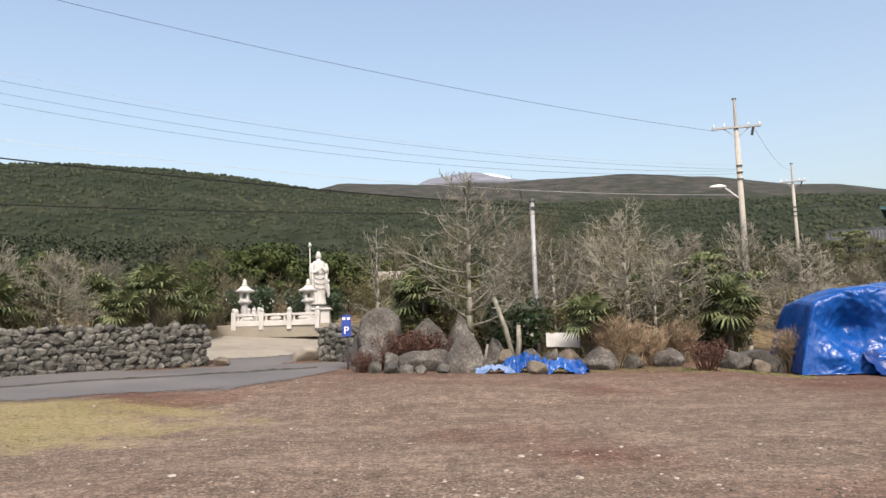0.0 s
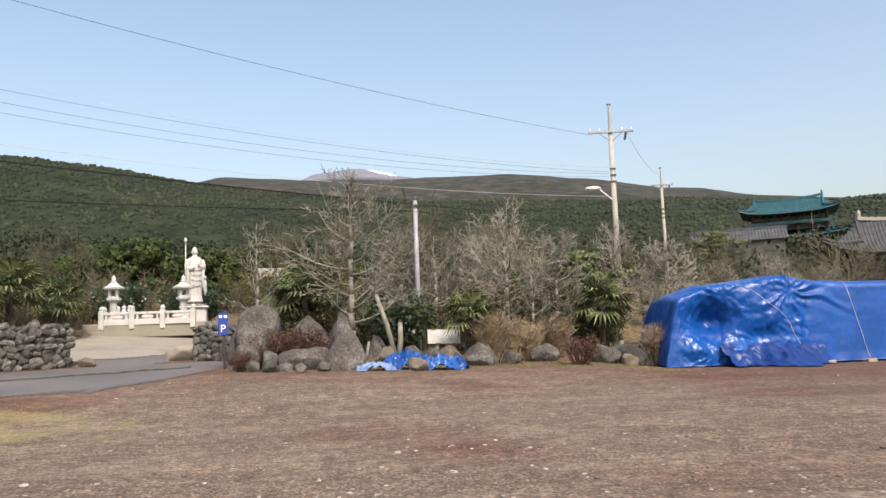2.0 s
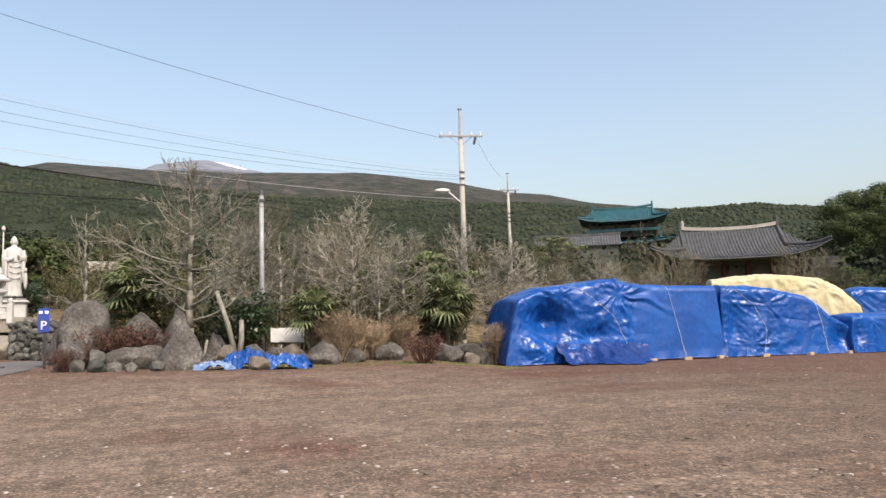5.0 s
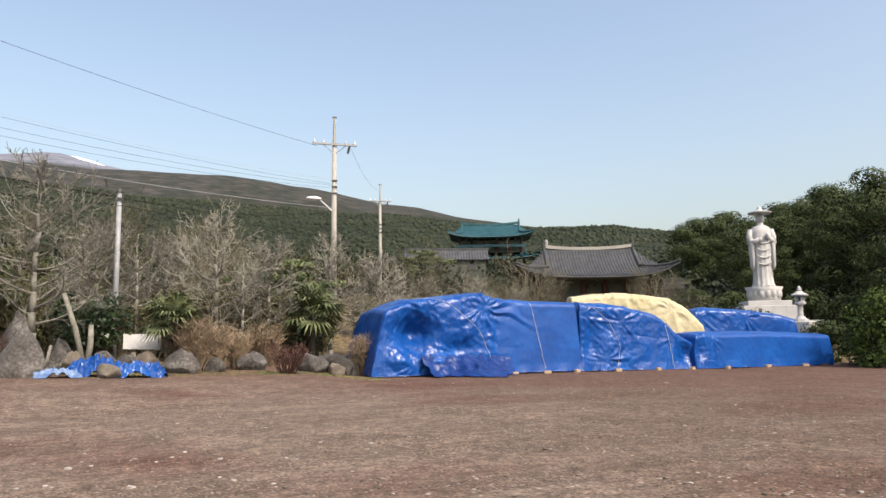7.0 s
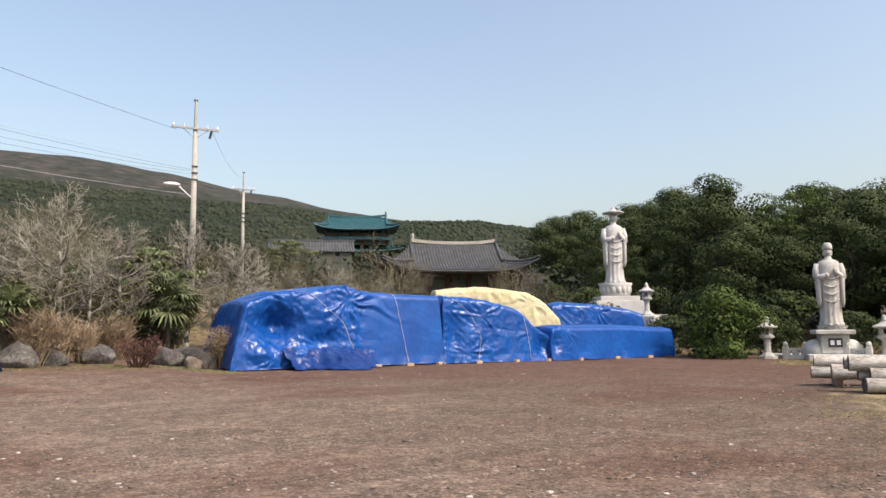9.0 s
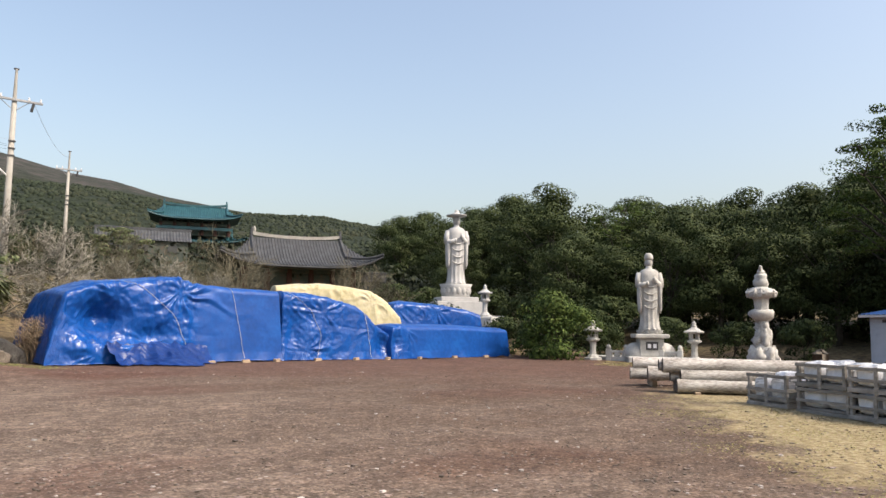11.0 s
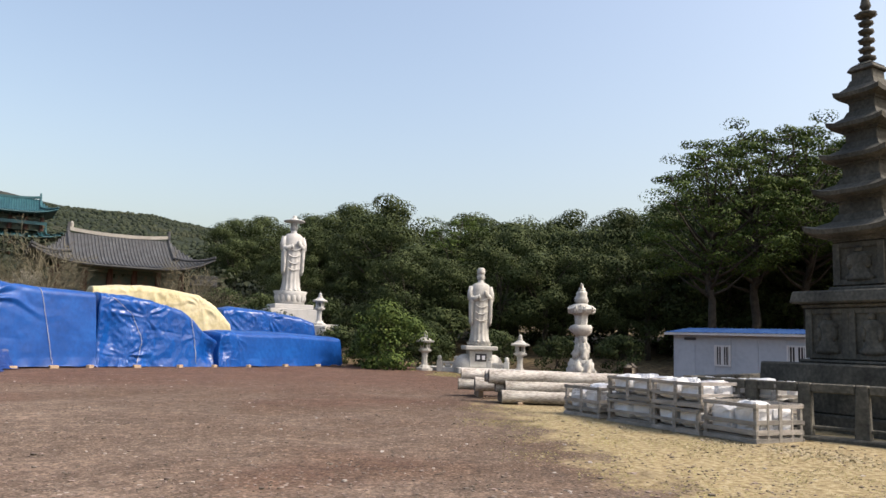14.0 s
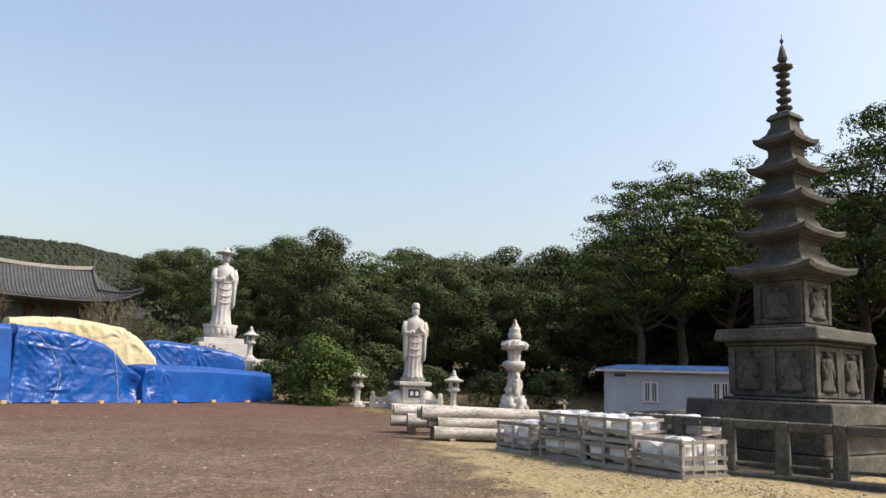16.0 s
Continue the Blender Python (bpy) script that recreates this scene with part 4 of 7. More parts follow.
E6 = crown_tree("pine_tree", 28, 4.4, 2.0, 1.4, 30, 110, 0.10, M_PALM, "small pine with tiered green foliage above the thicket", cap=0.3)
spread_copies(E6, polar_rows([(24.0, 80, 1.25, 0), (14.0, 41, 1.2, 40), (12.4, 43, 1.15, 10)]), group="small pines")
# garden evergreens at the foot of the hill
E7 = crown_tree("garden_evergreen", 30, 5.0, 2.3, 0.6, 48, 60, 0.16, M_LEAF, "dark garden evergreen at the foot of the hill")
tagged(E7, category="tree")
spread_copies(E7, polar_rows([(rng.uniform(-42, -9), rng.uniform(58, 92), rng.uniform(0.75, 1.25), rng.uniform(0, 360)) for _ in range(34)]
                             + [(rng.uniform(-9, 20), rng.uniform(66, 95), rng.uniform(0.7, 1.1), rng.uniform(0, 360)) for _ in range(18)]), group="garden evergreens")


def hill_wood():
    """The woods on the slopes: leafy clumps near, coarser crowns further up."""
    rg = random.Random(77)
    near, far = Geo(), Geo()
    for _ in range(1500):
        az, r = rg.uniform(-46, 50), 92 + 200 * rg.random() ** 1.3
        x, y = polar(az, r)
        s = rg.uniform(1.6, 3.0)
        leaves(near, rg, (x, y, land_z(x, y) + s * 0.8), s, 46, 0.35, 0.9)
    for _ in range(32000):
        az, r = rg.uniform(-48, 52), 240 * (900 / 240) ** rg.random()
        x, y = polar(az, r)
        s = (0.45 + 1.5 * rg.random() ** 2.2) * (0.6 + r / 1100)
        if noise.noise(Vector((x / 45, y / 45, 4))) + 0.5 * noise.noise(Vector((x / 14, y / 14, 8))) < rg.uniform(-1.3, -0.15):
            continue
        z = land_z(x, y)
        if z > 300:
            continue
        k0 = len(far.v)
        ph = rg.uniform(0, 6.28)
        for lvl, (h, k) in enumerate(((0.0, 0.8), (0.55, 1.0), (1.0, 0.62))):
            for i in range(6):
                w = ph + 2 * math.pi * (i + 0.5 * lvl) / 6
                kk = k * rg.uniform(0.75, 1.2)
                far.v.append((x + s * kk * math.cos(w), y + s * kk * math.sin(w), z - 0.4 * s + 1.25 * s * h * rg.uniform(0.9, 1.1)))
        far.v.append((x, y, z + s * 1.1))
        for lvl in range(2):
            for i in range(6):
                a_, b_ = k0 + lvl * 6 + i, k0 + lvl * 6 + (i + 1) % 6
                far.f += [(a_, b_, a_ + 6), (b_, b_ + 6, a_ + 6)]
        for i in range(6):
            far.f.append((k0 + 12 + i, k0 + 12 + (i + 1) % 6, k0 + 18))
    solo("hillside_trees", near, M_HILL, "mixed evergreen trees on the lower slope", "woodland", kind="stuff")
    solo("distant_forest", far, M_HILL, "dark green forest covering the slopes", "woodland", kind="stuff", smooth=True)


M_HILL = leafy("hillside_foliage", [(0.015, 0.023, 0.013), (0.025, 0.034, 0.020), (0.045, 0.049, 0.029)], islands=0.25, scale=0.012)
hill_wood()


# ---------------------------------------------------------------- tarpaulin-covered stacks
def crease_fan(s, q, anchor, seed):
    """Sharp pleats that run out from a tied point."""
    s0, q0, amp, reach, n = anchor
    r = math.hypot(s - s0, q - q0)
    if r > 3.2 * reach:
        return 0.0
    x = 0.7 * n * math.atan2(q - q0, s - s0) / math.pi + 0.9 * noise.noise(Vector((s * 0.9, q * 0.9, seed + n)))
    tri = 1 - 2 * abs(2 * (x - math.floor(x)) - 1) ** 0.8
    part_ = noise.noise(Vector((math.floor(x) * 3.7 + s0, q0 * 2.1 + seed, 0.5)))
    return 0.9 * amp * (tri + 0.4) * max(0.0, 0.35 + 1.3 * part_) * min(1.0, r / 0.6) * math.exp(-((r / reach) ** 2))


def tarp(name, a, b, depth, hs, seed, material, label, folds=0.06, lean0=0.1, lean1=0.1, ropes=(), skirt=0.12, fans=(), hollows=(), loose=(0.35, 0.65), calm=0.25, taut=1.0):
    """A sheet pulled over a stack from a to b (its front foot line). hs: (place along, height); fans: pleats from tied points;
    hollows: (along, height, width, height of it, depth) where the sheet sags in or bulges out; ropes: lines of (along, height)."""
    a, b = Vector((*a, 0)), Vector((*b, 0))
    ax = (b - a).normalized()
    back = Vector((-ax.y, ax.x, 0))
    length = (b - a).length
    ob = thing(name, (a.x, a.y, ground_z(a.x, a.y)), 0, label, "tarpaulin")
    nu = int(length / 0.055)
    c0, c1 = (14 if lean0 > 0.3 else 7), (14 if lean1 > 0.3 else 7)
    rings = [(-lean0 * (1 - (i / c0) ** 1.2), (i / c0) ** 0.8, -1) for i in range(c0)] + [(length * i / nu, 1.0, 0) for i in range(nu + 1)] + [(length + lean1 * (1 - ((c1 - 1 - i) / c1) ** 1.2), ((c1 - 1 - i) / c1) ** 0.8, 1) for i in range(c1)]
    rc = 0.28
    grid, nf = [], 52
    for s, k, cap in rings:
        h0 = interp(min(max(s, 0), length), [p[0] for p in hs], [p[1] for p in hs])
        h = max(0.03, h0 * k)
        rr = min(rc, h * 0.5)
        lean = 0.10 * h0
        sec = [(lean * (h - rr) / h0 * i / nf, (h - rr) * i / nf, 0.0) for i in range(nf)]
        f = lean * (h - rr) / h0
        sec += [(f + rr * (1 - math.cos(math.pi / 2 * i / 8)), h - rr + rr * math.sin(math.pi / 2 * i / 8), i / 8) for i in range(8)]
        sec += [(f + rr + (depth - 2 * f - 2 * rr) * i / 22, h + 0.10 * math.sin(math.pi * i / 22), 1.0) for i in range(22)]
        sec += [(depth - d, z, 2 - e) for d, z, e in reversed(sec[:nf + 8:4])]
        row = []
        u = min(1.0, max(0.0, s / length))
        slack = 1 - (1 - calm) * sstep(u, *loose)
        for d, z, e in sec:
            q = z + d
            kk = 0.0
            for fq, am in ((0.4, 0.55), (1.5, 0.5), (3.4, 0.34), (7.0, 0.17)):
                kk += am * (0.5 - 2.0 * abs(noise.noise(Vector((s * fq + q * fq * 0.8, q * fq * 0.7 - s * fq * 0.6, seed * 5.3 + fq)))))
            kk *= folds * slack
            dent = 0.0
            if e <= 1:
                for fan in fans:
                    kk += crease_fan(s, q, fan, seed)
                for hs_, hz, ws, wz, dp in hollows:
                    dent += dp * math.exp(-((s - hs_) / ws) ** 2 - ((z - hz) / wz) ** 2) * (1 - e)
            out = (-back * math.cos(math.pi / 2 * min(1.0, e)) + Vector((0, 0, 1)) * math.sin(math.pi / 2 * min(1.0, e))) if e <= 1 else (back * math.sin(math.pi / 2 * (e - 1)) + Vector((0, 0, 1)) * math.cos(math.pi / 2 * (e - 1)))
            if cap:
                out = (out * 0.4 + ax * cap).normalized()
            flare = skirt * max(0.0, 1 - z / 0.4) * (0.5 + 0.9 * noise.noise(Vector((s * 1.1, seed, 4))) + 0.25 * math.sin(s * 6.0 + seed + 2 * noise.noise(Vector((s * 0.7, seed, 0)))))
            side = -back if e <= 1 else back
            p = ax * s + back * d + Vector((0, 0, z)) + out * (kk if z > 0.12 else kk * 0.5) + side * (flare - dent)
            p.z = max(p.z, 0.02 + 0.13 * max(0.0, noise.noise(Vector((s * 1.3, seed, 1)))) if e < 1 else 0.02)
            row.append(p)
        grid.append(row)
    g = Geo()
    for row in grid:
        g.v += [tuple(p) for p in row]
    w = len(grid[0])
    turn = c0 + int(nu * taut) if taut < 1 else len(grid) - 1
    g2 = Geo()
    g2.v = [tuple(p) for row in grid[turn:] for p in row]
    for i in range(len(grid) - 1):
        k0, dest = (i, g) if i < turn else (i - turn, g2)
        for j in range(w - 1):
            dest.f.append((k0 * w + j, (k0 + 1) * w + j, (k0 + 1) * w + j + 1, k0 * w + j + 1))
    g.v = g.v[:(turn + 1) * w]
    if turn:
        part("cover", g, material, ob, smooth=True)
    if taut < 1:
        part("taut_cover", g2, M_TARP_TAUT, ob, "smooth taut stretch of blue sheet", smooth=True)
    for line_ in ropes:
        rp, pts = Geo(), []
        n = 40
        for i in range(n + 1):
            t = i / n * (len(line_) - 1)
            j = min(len(line_) - 2, int(t))
            s = line_[j][0] + (line_[j + 1][0] - line_[j][0]) * (t - j)
            q = line_[j][1] + (line_[j + 1][1] - line_[j][1]) * (t - j)
            row = grid[c0 + min(nu, max(0, round(s / length * nu)))]
            p = min(row[:nf + 14], key=lambda v: abs(v.z + 0.8 * max(0.0, v.dot(back) - 0.6) - q))
            pts.append(p - back * 0.03 + Vector((0, 0, 0.02)))
        pts = [(pts[max(0, i - 1)] + pts[i] + pts[min(n, i + 1)]) / 3 for i in range(n + 1)]
        rp.path(pts, 0.011, 4)
        part("rope", rp, M_ROPE, ob, "thin pale rope")
    # the rolled hem along the front foot
    hem = Geo().path([grid[c0 + i][1] - back * 0.02 for i in range(0, nu + 1, 3)], 0.018, 5)
    part("hem", hem, material, ob, "rolled hem of the sheet")
    return ob


tarp("covered_stack", (11.7, 29.85), (21.0, 29.4), 4.6, ((0, 2.75), (1.1, 3.2), (3.0, 3.38), (4.6, 3.5), (5.5, 3.3), (6.9, 3.22), (9.3, 3.18)), 1, M_TARP, "high stack under a crumpled shiny blue tarpaulin tied with rope", 0.085, 0.7, 0.08,
     (((1.9, 3.5), (2.9, 3.1), (4.3, 1.9), (4.9, 0.3)), ((6.85, 3.4), (7.2, 1.6), (7.45, 0.1))), 0.1,
     ((4.6, 3.25, 0.13, 1.9, 9), (1.9, 3.1, 0.11, 1.5, 8), (0.3, 1.7, 0.10, 1.3, 9), (3.2, 0.8, 0.10, 1.1, 10), (1.2, 0.5, 0.10, 0.9, 9)), ((1.35, 1.75, 0.8, 0.7, 0.9), (0.5, 0.7, 0.5, 0.45, -0.25), (3.3, 1.1, 0.8, 0.5, 0.35), (2.3, 0.6, 0.9, 0.22, -0.22)), (0.5, 0.6), 0.15, 0.57)
tarp("covered_stack", (21.25, 29.5), (26.9, 28.3), 4.4, ((0, 3.16), (2, 3.1), (3.9, 2.66), (4.5, 2.25), (5.0, 1.7), (5.8, 1.25)), 2, M_TARP, "stack under a creased blue tarpaulin beside the highest one", 0.075, 0.1, 0.3,
     (((4.3, 2.3), (4.5, 1.2), (4.6, 0.1)), ((0.3, 3.2), (1.4, 2.4), (1.9, 1.2), (1.7, 0.1))), 0.1, ((0.15, 3.0, 0.12, 1.8, 9), (2.1, 2.5, 0.11, 1.4, 8), (1.2, 0.6, 0.11, 1.1, 9), (4.8, 1.5, 0.09, 0.8, 8), (5.6, 0.5, 0.08, 0.7, 8)), ((0.5, 1.3, 0.5, 0.9, 0.22), (5.4, 0.7, 0.4, 0.5, 0.3)), (0.35, 0.6), 0.3)
tarp("covered_stack", (27.0, 28.1), (35.75, 27.72), 2.6, ((0, 1.6), (0.6, 1.68), (4.5, 1.7), (8.7, 1.56)), 3, M_TARP, "long low stack under a taut blue tarpaulin", 0.045, 0.25, 0.1, (), 0.06,
     ((0.8, 1.55, 0.10, 0.9, 8), (0.2, 0.5, 0.09, 0.7, 8)), ((0.15, 0.8, 0.3, 0.5, 0.2),), (0.06, 0.2), 0.3, 0.12)
tarp("covered_stack", (31.83, 33.25), (37.2, 31.0), 3.0, ((0, 3.0), (0.7, 3.15), (2.9, 3.0), (5.0, 2.75), (5.8, 2.5)), 4, M_TARP, "stack under a smooth blue tarpaulin behind the low one", 0.05, 0.3, 0.3, (), 0.1, ((2.9, 2.9, 0.12, 1.3, 7), (0.3, 2.9, 0.1, 1.0, 7)))
tarp("covered_stack", (24.9, 35.5), (31.28, 32.15), 3.4, ((0, 3.8), (2.5, 3.98), (4.2, 3.86), (5.5, 3.65), (6.5, 3.0), (7.2, 2.2)), 5, M_TARP_YELLOW, "tall stack under a faded yellow tarpaulin", 0.06, 0.4, 0.4, (), 0.1, ((2.0, 3.9, 0.09, 1.6, 7), (5.6, 3.4, 0.10, 1.3, 8)), (), (0.3, 0.8), 0.6)


# the loose darker flap of a second sheet lying against the foot of the first stack
def flap():
    g = Geo()
    n, k = 90, 30
    for i in range(n + 1):
        x = 13.2 + 4.2 * i / n
        reach = 1.0 + 1.9 * math.exp(-((x - 15.5) / 0.9) ** 2) + 0.5 * math.exp(-((x - 13.0) / 0.5) ** 2) + 0.25 * noise.noise(Vector((x * 1.7, 2, 0)))
        for j in range(k + 1):
            v = j / k
            y = 29.75 - reach * v
            cr = 0.5 - abs(noise.noise(Vector((x * 1.5 + v * 2.4, v * 1.6 - x * 0.7, 1)))) * 2 + 0.5 * (0.5 - 2 * abs(noise.noise(Vector((x * 3.0 - v * 3.4, v * 2.4 + x, 5)))))
            z = 0.04 + 0.8 * (1 - v) ** 1.8 + 0.16 * cr * (0.35 + 0.65 * (1 - v))
            g.v.append((x + 0.12 * noise.noise(Vector((v * 4, x, 3))), y, max(0.025, z)))
    for i in range(n):
        for j in range(k):
            a_ = i * (k + 1) + j
            g.f.append((a_, a_ + k + 1, a_ + k + 2, a_ + 1))
    solo("loose_tarpaulin", g, M_TARP_DARK, "loose violet-blue tarpaulin skirt spread on the gravel", "tarpaulin", smooth=True)


flap()
blk = Geo().box((0, 0, 0.06), (0.34, 0.16, 0.14), 8, 0.015)
wb = solo("wooden_block", blk, M_BLOCK, "weathered timber bearer block under a covered stack", "timber", "bearer blocks")
for i, (x, y) in enumerate(((17.2, 28.9), (18.9, 28.95), (22.6, 28.7), (24.6, 28.3), (28.4, 27.75), (30.9, 27.6), (33.4, 27.5), (35.6, 27.4), (20.6, 29.1), (26.4, 28.0))):
    m = pose(x, y, ground_z(x, y), 0, 0, 20 * math.sin(i * 5))
    if i:
        copy_thing(wb, m)
    else:
        wb.matrix_basis = m


# ---------------------------------------------------------------- statues and lanterns
def robed_statue(name, h, place, material, label, hat=False, staff=False, crown=False, rz=0.0):
    """A standing robed figure in carved stone, as one plain mesh. Its front looks along -y."""
    g = Geo()
    fold = lambda z, w: 1 + (0.07 * math.sin(13 * w + 0.9 * math.sin(z * 9 / h)) * sstep(z, h * 0.75, h * 0.1))
    body = [(0.0, 0.165, 0.12), (0.02, 0.17, 0.125), (0.05, 0.155, 0.115), (0.15, 0.145, 0.105), (0.3, 0.15, 0.105), (0.45, 0.16, 0.11), (0.55, 0.155, 0.108), (0.63, 0.155, 0.105), (0.70, 0.165, 0.1), (0.755, 0.155, 0.09),
            (0.785, 0.11, 0.075), (0.80, 0.055, 0.055), (0.83, 0.045, 0.048)]
    g.lathe([(z * h, a * h * 0.9, b * h) for z, a, b in body], 52, wave=fold)
    g.ball((0, -0.004 * h, 0.875 * h), (0.052 * h, 0.056 * h, 0.068 * h), 14, 10)
    g.ball((0, 0.008 * h, 0.905 * h), (0.056 * h, 0.056 * h, 0.05 * h), 14, 8)
    g.ball((0, -0.058 * h, 0.87 * h), (0.011 * h, 0.012 * h, 0.018 * h), 6, 5)
    for s in (-1, 1):
        g.ball((s * 0.054 * h, 0, 0.868 * h), (0.009 * h, 0.014 * h, 0.035 * h), 6, 5)
        sh, el = Vector((s * 0.135 * h, 0, 0.735 * h)), Vector((s * 0.165 * h, -0.03 * h, 0.56 * h))
        hd = Vector((s * 0.05 * h, -0.135 * h, (0.60 if s < 0 else 0.655) * h))
        g.path([sh, sh.lerp(el, 0.5) + Vector((s * 0.012 * h, 0, 0)), el], 0.048 * h, 9, 0.95)
        g.path([el, hd], 0.045 * h, 9, 0.62)
        g.ball(tuple(hd), (0.026 * h, 0.03 * h, 0.034 * h), 8, 6)
        # the hanging sleeve
        g.lathe([(0.22 * h, 0.012 * h, 0.05 * h), (0.27 * h, 0.03 * h, 0.062 * h), (0.42 * h, 0.036 * h, 0.066 * h), (0.56 * h, 0.042 * h, 0.06 * h), (0.62 * h, 0.03 * h, 0.04 * h)], 12, pose(s * 0.145 * h, -0.035 * h, 0), fold)
    for k in range(4):
        z = (0.28 + 0.09 * k) * h
        g.path([Vector((math.sin(w) * 0.105 * h, -0.102 * h - 0.012 * h * math.cos(w), z + 0.045 * h * (math.sin(w) ** 2))) for w in np.linspace(-1.15, 1.15, 9)], 0.009 * h, 5)
    for s in (-1, 1):
        g.ball((s * 0.045 * h, -0.11 * h, 0.012 * h), (0.03 * h, 0.045 * h, 0.02 * h), 8, 5)
    if hat:
        g.lathe([(0.935 * h, 0.05 * h), (0.945 * h, 0.052 * h), (0.952 * h, 0.16 * h), (0.966 * h, 0.165 * h), (0.975 * h, 0.10 * h), (0.985 * h, 0.065 * h), (1.0 * h, 0.05 * h), (1.02 * h, 0.03 * h), (1.035 * h, 0.032 * h), (1.045 * h, 0.01 * h)], 20)
    elif crown:
        g.lathe([(0.915 * h, 0.058 * h), (0.93 * h, 0.064 * h), (0.97 * h, 0.056 * h), (0.99 * h, 0.046 * h), (1.0 * h, 0.03 * h)], 16, wave=lambda z, w: 1 + 0.08 * math.cos(8 * w))
    else:
        g.ball((0, 0.01 * h, 0.945 * h), (0.035 * h, 0.035 * h, 0.03 * h), 10, 6)
    if staff:
        g.path([Vector((-0.20 * h, -0.09 * h, 0.02 * h)), Vector((-0.20 * h, -0.09 * h, 1.04 * h))], 0.011 * h, 6)
        g.lathe([(1.03 * h, 0.012 * h), (1.05 * h, 0.035 * h), (1.09 * h, 0.03 * h), (1.12 * h, 0.006 * h)], 10, pose(-0.20 * h, -0.09 * h, 0))
        g.ball((0.17 * h, -0.13 * h, 0.25 * h), (0.035 * h, 0.04 * h, 0.14 * h), 9, 7)
        g.ball((0.17 * h, -0.13 * h, 0.42 * h), (0.028 * h, 0.028 * h, 0.034 * h), 9, 6)
    g.v = [(x * 0.87, y, z) for x, y, z in g.v]
    return solo(name, g, material, label, "statue", place=place, rz=rz, smooth=True)


def face_camera(x, y):
    return math.degrees(math.atan2(-x, y))


def lotus_pedestal(name, place, rz, tiers, lotus, material, label):
    """Square plinth steps under a ring of carved petals. tiers: (side, height) from the ground up; lotus: (radius, height) or None."""
    ob = thing(name, place, rz, label, "pedestal")
    z = -0.1
    for side, h in tiers:
        part("plinth_step", Geo().box((0, 0, z + h / 2), (side, side, h), 0, 0.04), material, ob)
        z += h
    if lotus:
        r, h = lotus
        part("lotus_drum", Geo().lathe([(z, r * 0.86), (z + h * 0.3, r * 0.8), (z + h * 0.6, r * 0.84), (z + h, r * 0.98)], 24), material, ob, smooth=True)
        for i in range(16):
            w = 2 * math.pi * i / 16
            part("petal", Geo().ball((r * 0.76 * math.cos(w), r * 0.76 * math.sin(w), z + h * 0.5), (r * 0.17, r * 0.17, h * 0.36), 7, 5), material, ob, smooth=True)
        z += h
    return ob, z


def stone_lantern(h, material, label, group):
    """Base, shaft, table, light box with openings, flared roof and finial."""
    ob = thing("stone_lantern", (0, 0, 0), 0, label, "stone lantern", group)
    part("base", Geo().lathe([(-0.1, 0.22 * h), (0.06 * h, 0.22 * h), (0.07 * h, 0.16 * h), (0.14 * h, 0.11 * h)], 8), material, ob)
    part("shaft", Geo().lathe([(0.14 * h, 0.085 * h), (0.28 * h, 0.075 * h), (0.44 * h, 0.085 * h)], 8), material, ob)
    part("table", Geo().lathe([(0.44 * h, 0.085 * h), (0.49 * h, 0.17 * h), (0.53 * h, 0.175 * h), (0.54 * h, 0.13 * h)], 8), material, ob)
    box = Geo()
    for i in range(4):
        w = math.pi / 4 + i * math.pi / 2
        box.box((0.11 * h * math.cos(w), 0.11 * h * math.sin(w), 0.62 * h), (0.05 * h, 0.05 * h, 0.17 * h), 45 + 90 * i, 0.005)
    box.box((0, 0, 0.555 * h), (0.19 * h, 0.19 * h, 0.03 * h)).box((0, 0, 0.70 * h), (0.19 * h, 0.19 * h, 0.03 * h))
    part("light_box", box, material, ob)
    part("roof", Geo().lathe([(0.70 * h, 0.10 * h), (0.715 * h, 0.24 * h), (0.745 * h, 0.25 * h), (0.78 * h, 0.16 * h), (0.85 * h, 0.07 * h)], 8), material, ob)
    part("finial", Geo().lathe([(0.85 * h, 0.06 * h), (0.88 * h, 0.075 * h), (0.90 * h, 0.04 * h), (0.94 * h, 0.055 * h), (0.97 * h, 0.035 * h), (1.0 * h, 0.008 * h)], 10), material, ob, smooth=True)
    return ob


# statue with staff on the north-west terrace
robed_statue("statue", 3.3, (-11.1, 44.6, 4.05), M_WHITE_STONE, "white stone robed figure with a staff on a pedestal", staff=True, rz=face_camera(-11.1, 44.6) + 12)
gz1 = ground_z(-11.1, 44.6)
lotus_pedestal("statue_pedestal", (-11.1, 44.6, gz1), 10, ((2.0, 0.3), (1.35, 4.05 - gz1 - 0.2 - 0.35), (1.6, 0.12)), (0.7, 0.13), M_WHITE_STONE, "white stone pedestal with a moulded cap")
L1 = stone_lantern(2.9, M_WHITE_STONE, "white stone lantern with a wide roof on the terrace", "terrace lanterns")
L1.matrix_basis = pose(-14.55, 41.5, 2.85, 0, 0, 10) @ Matrix.Diagonal((0.78, 0.78, 0.9, 1))
copy_thing(L1, pose(-10.95, 41.6, 2.85, 0, 0, 30)).matrix_basis = pose(-10.95, 41.6, 2.85, 0, 0, 30) @ Matrix.Diagonal((0.78, 0.78, 0.87, 1))


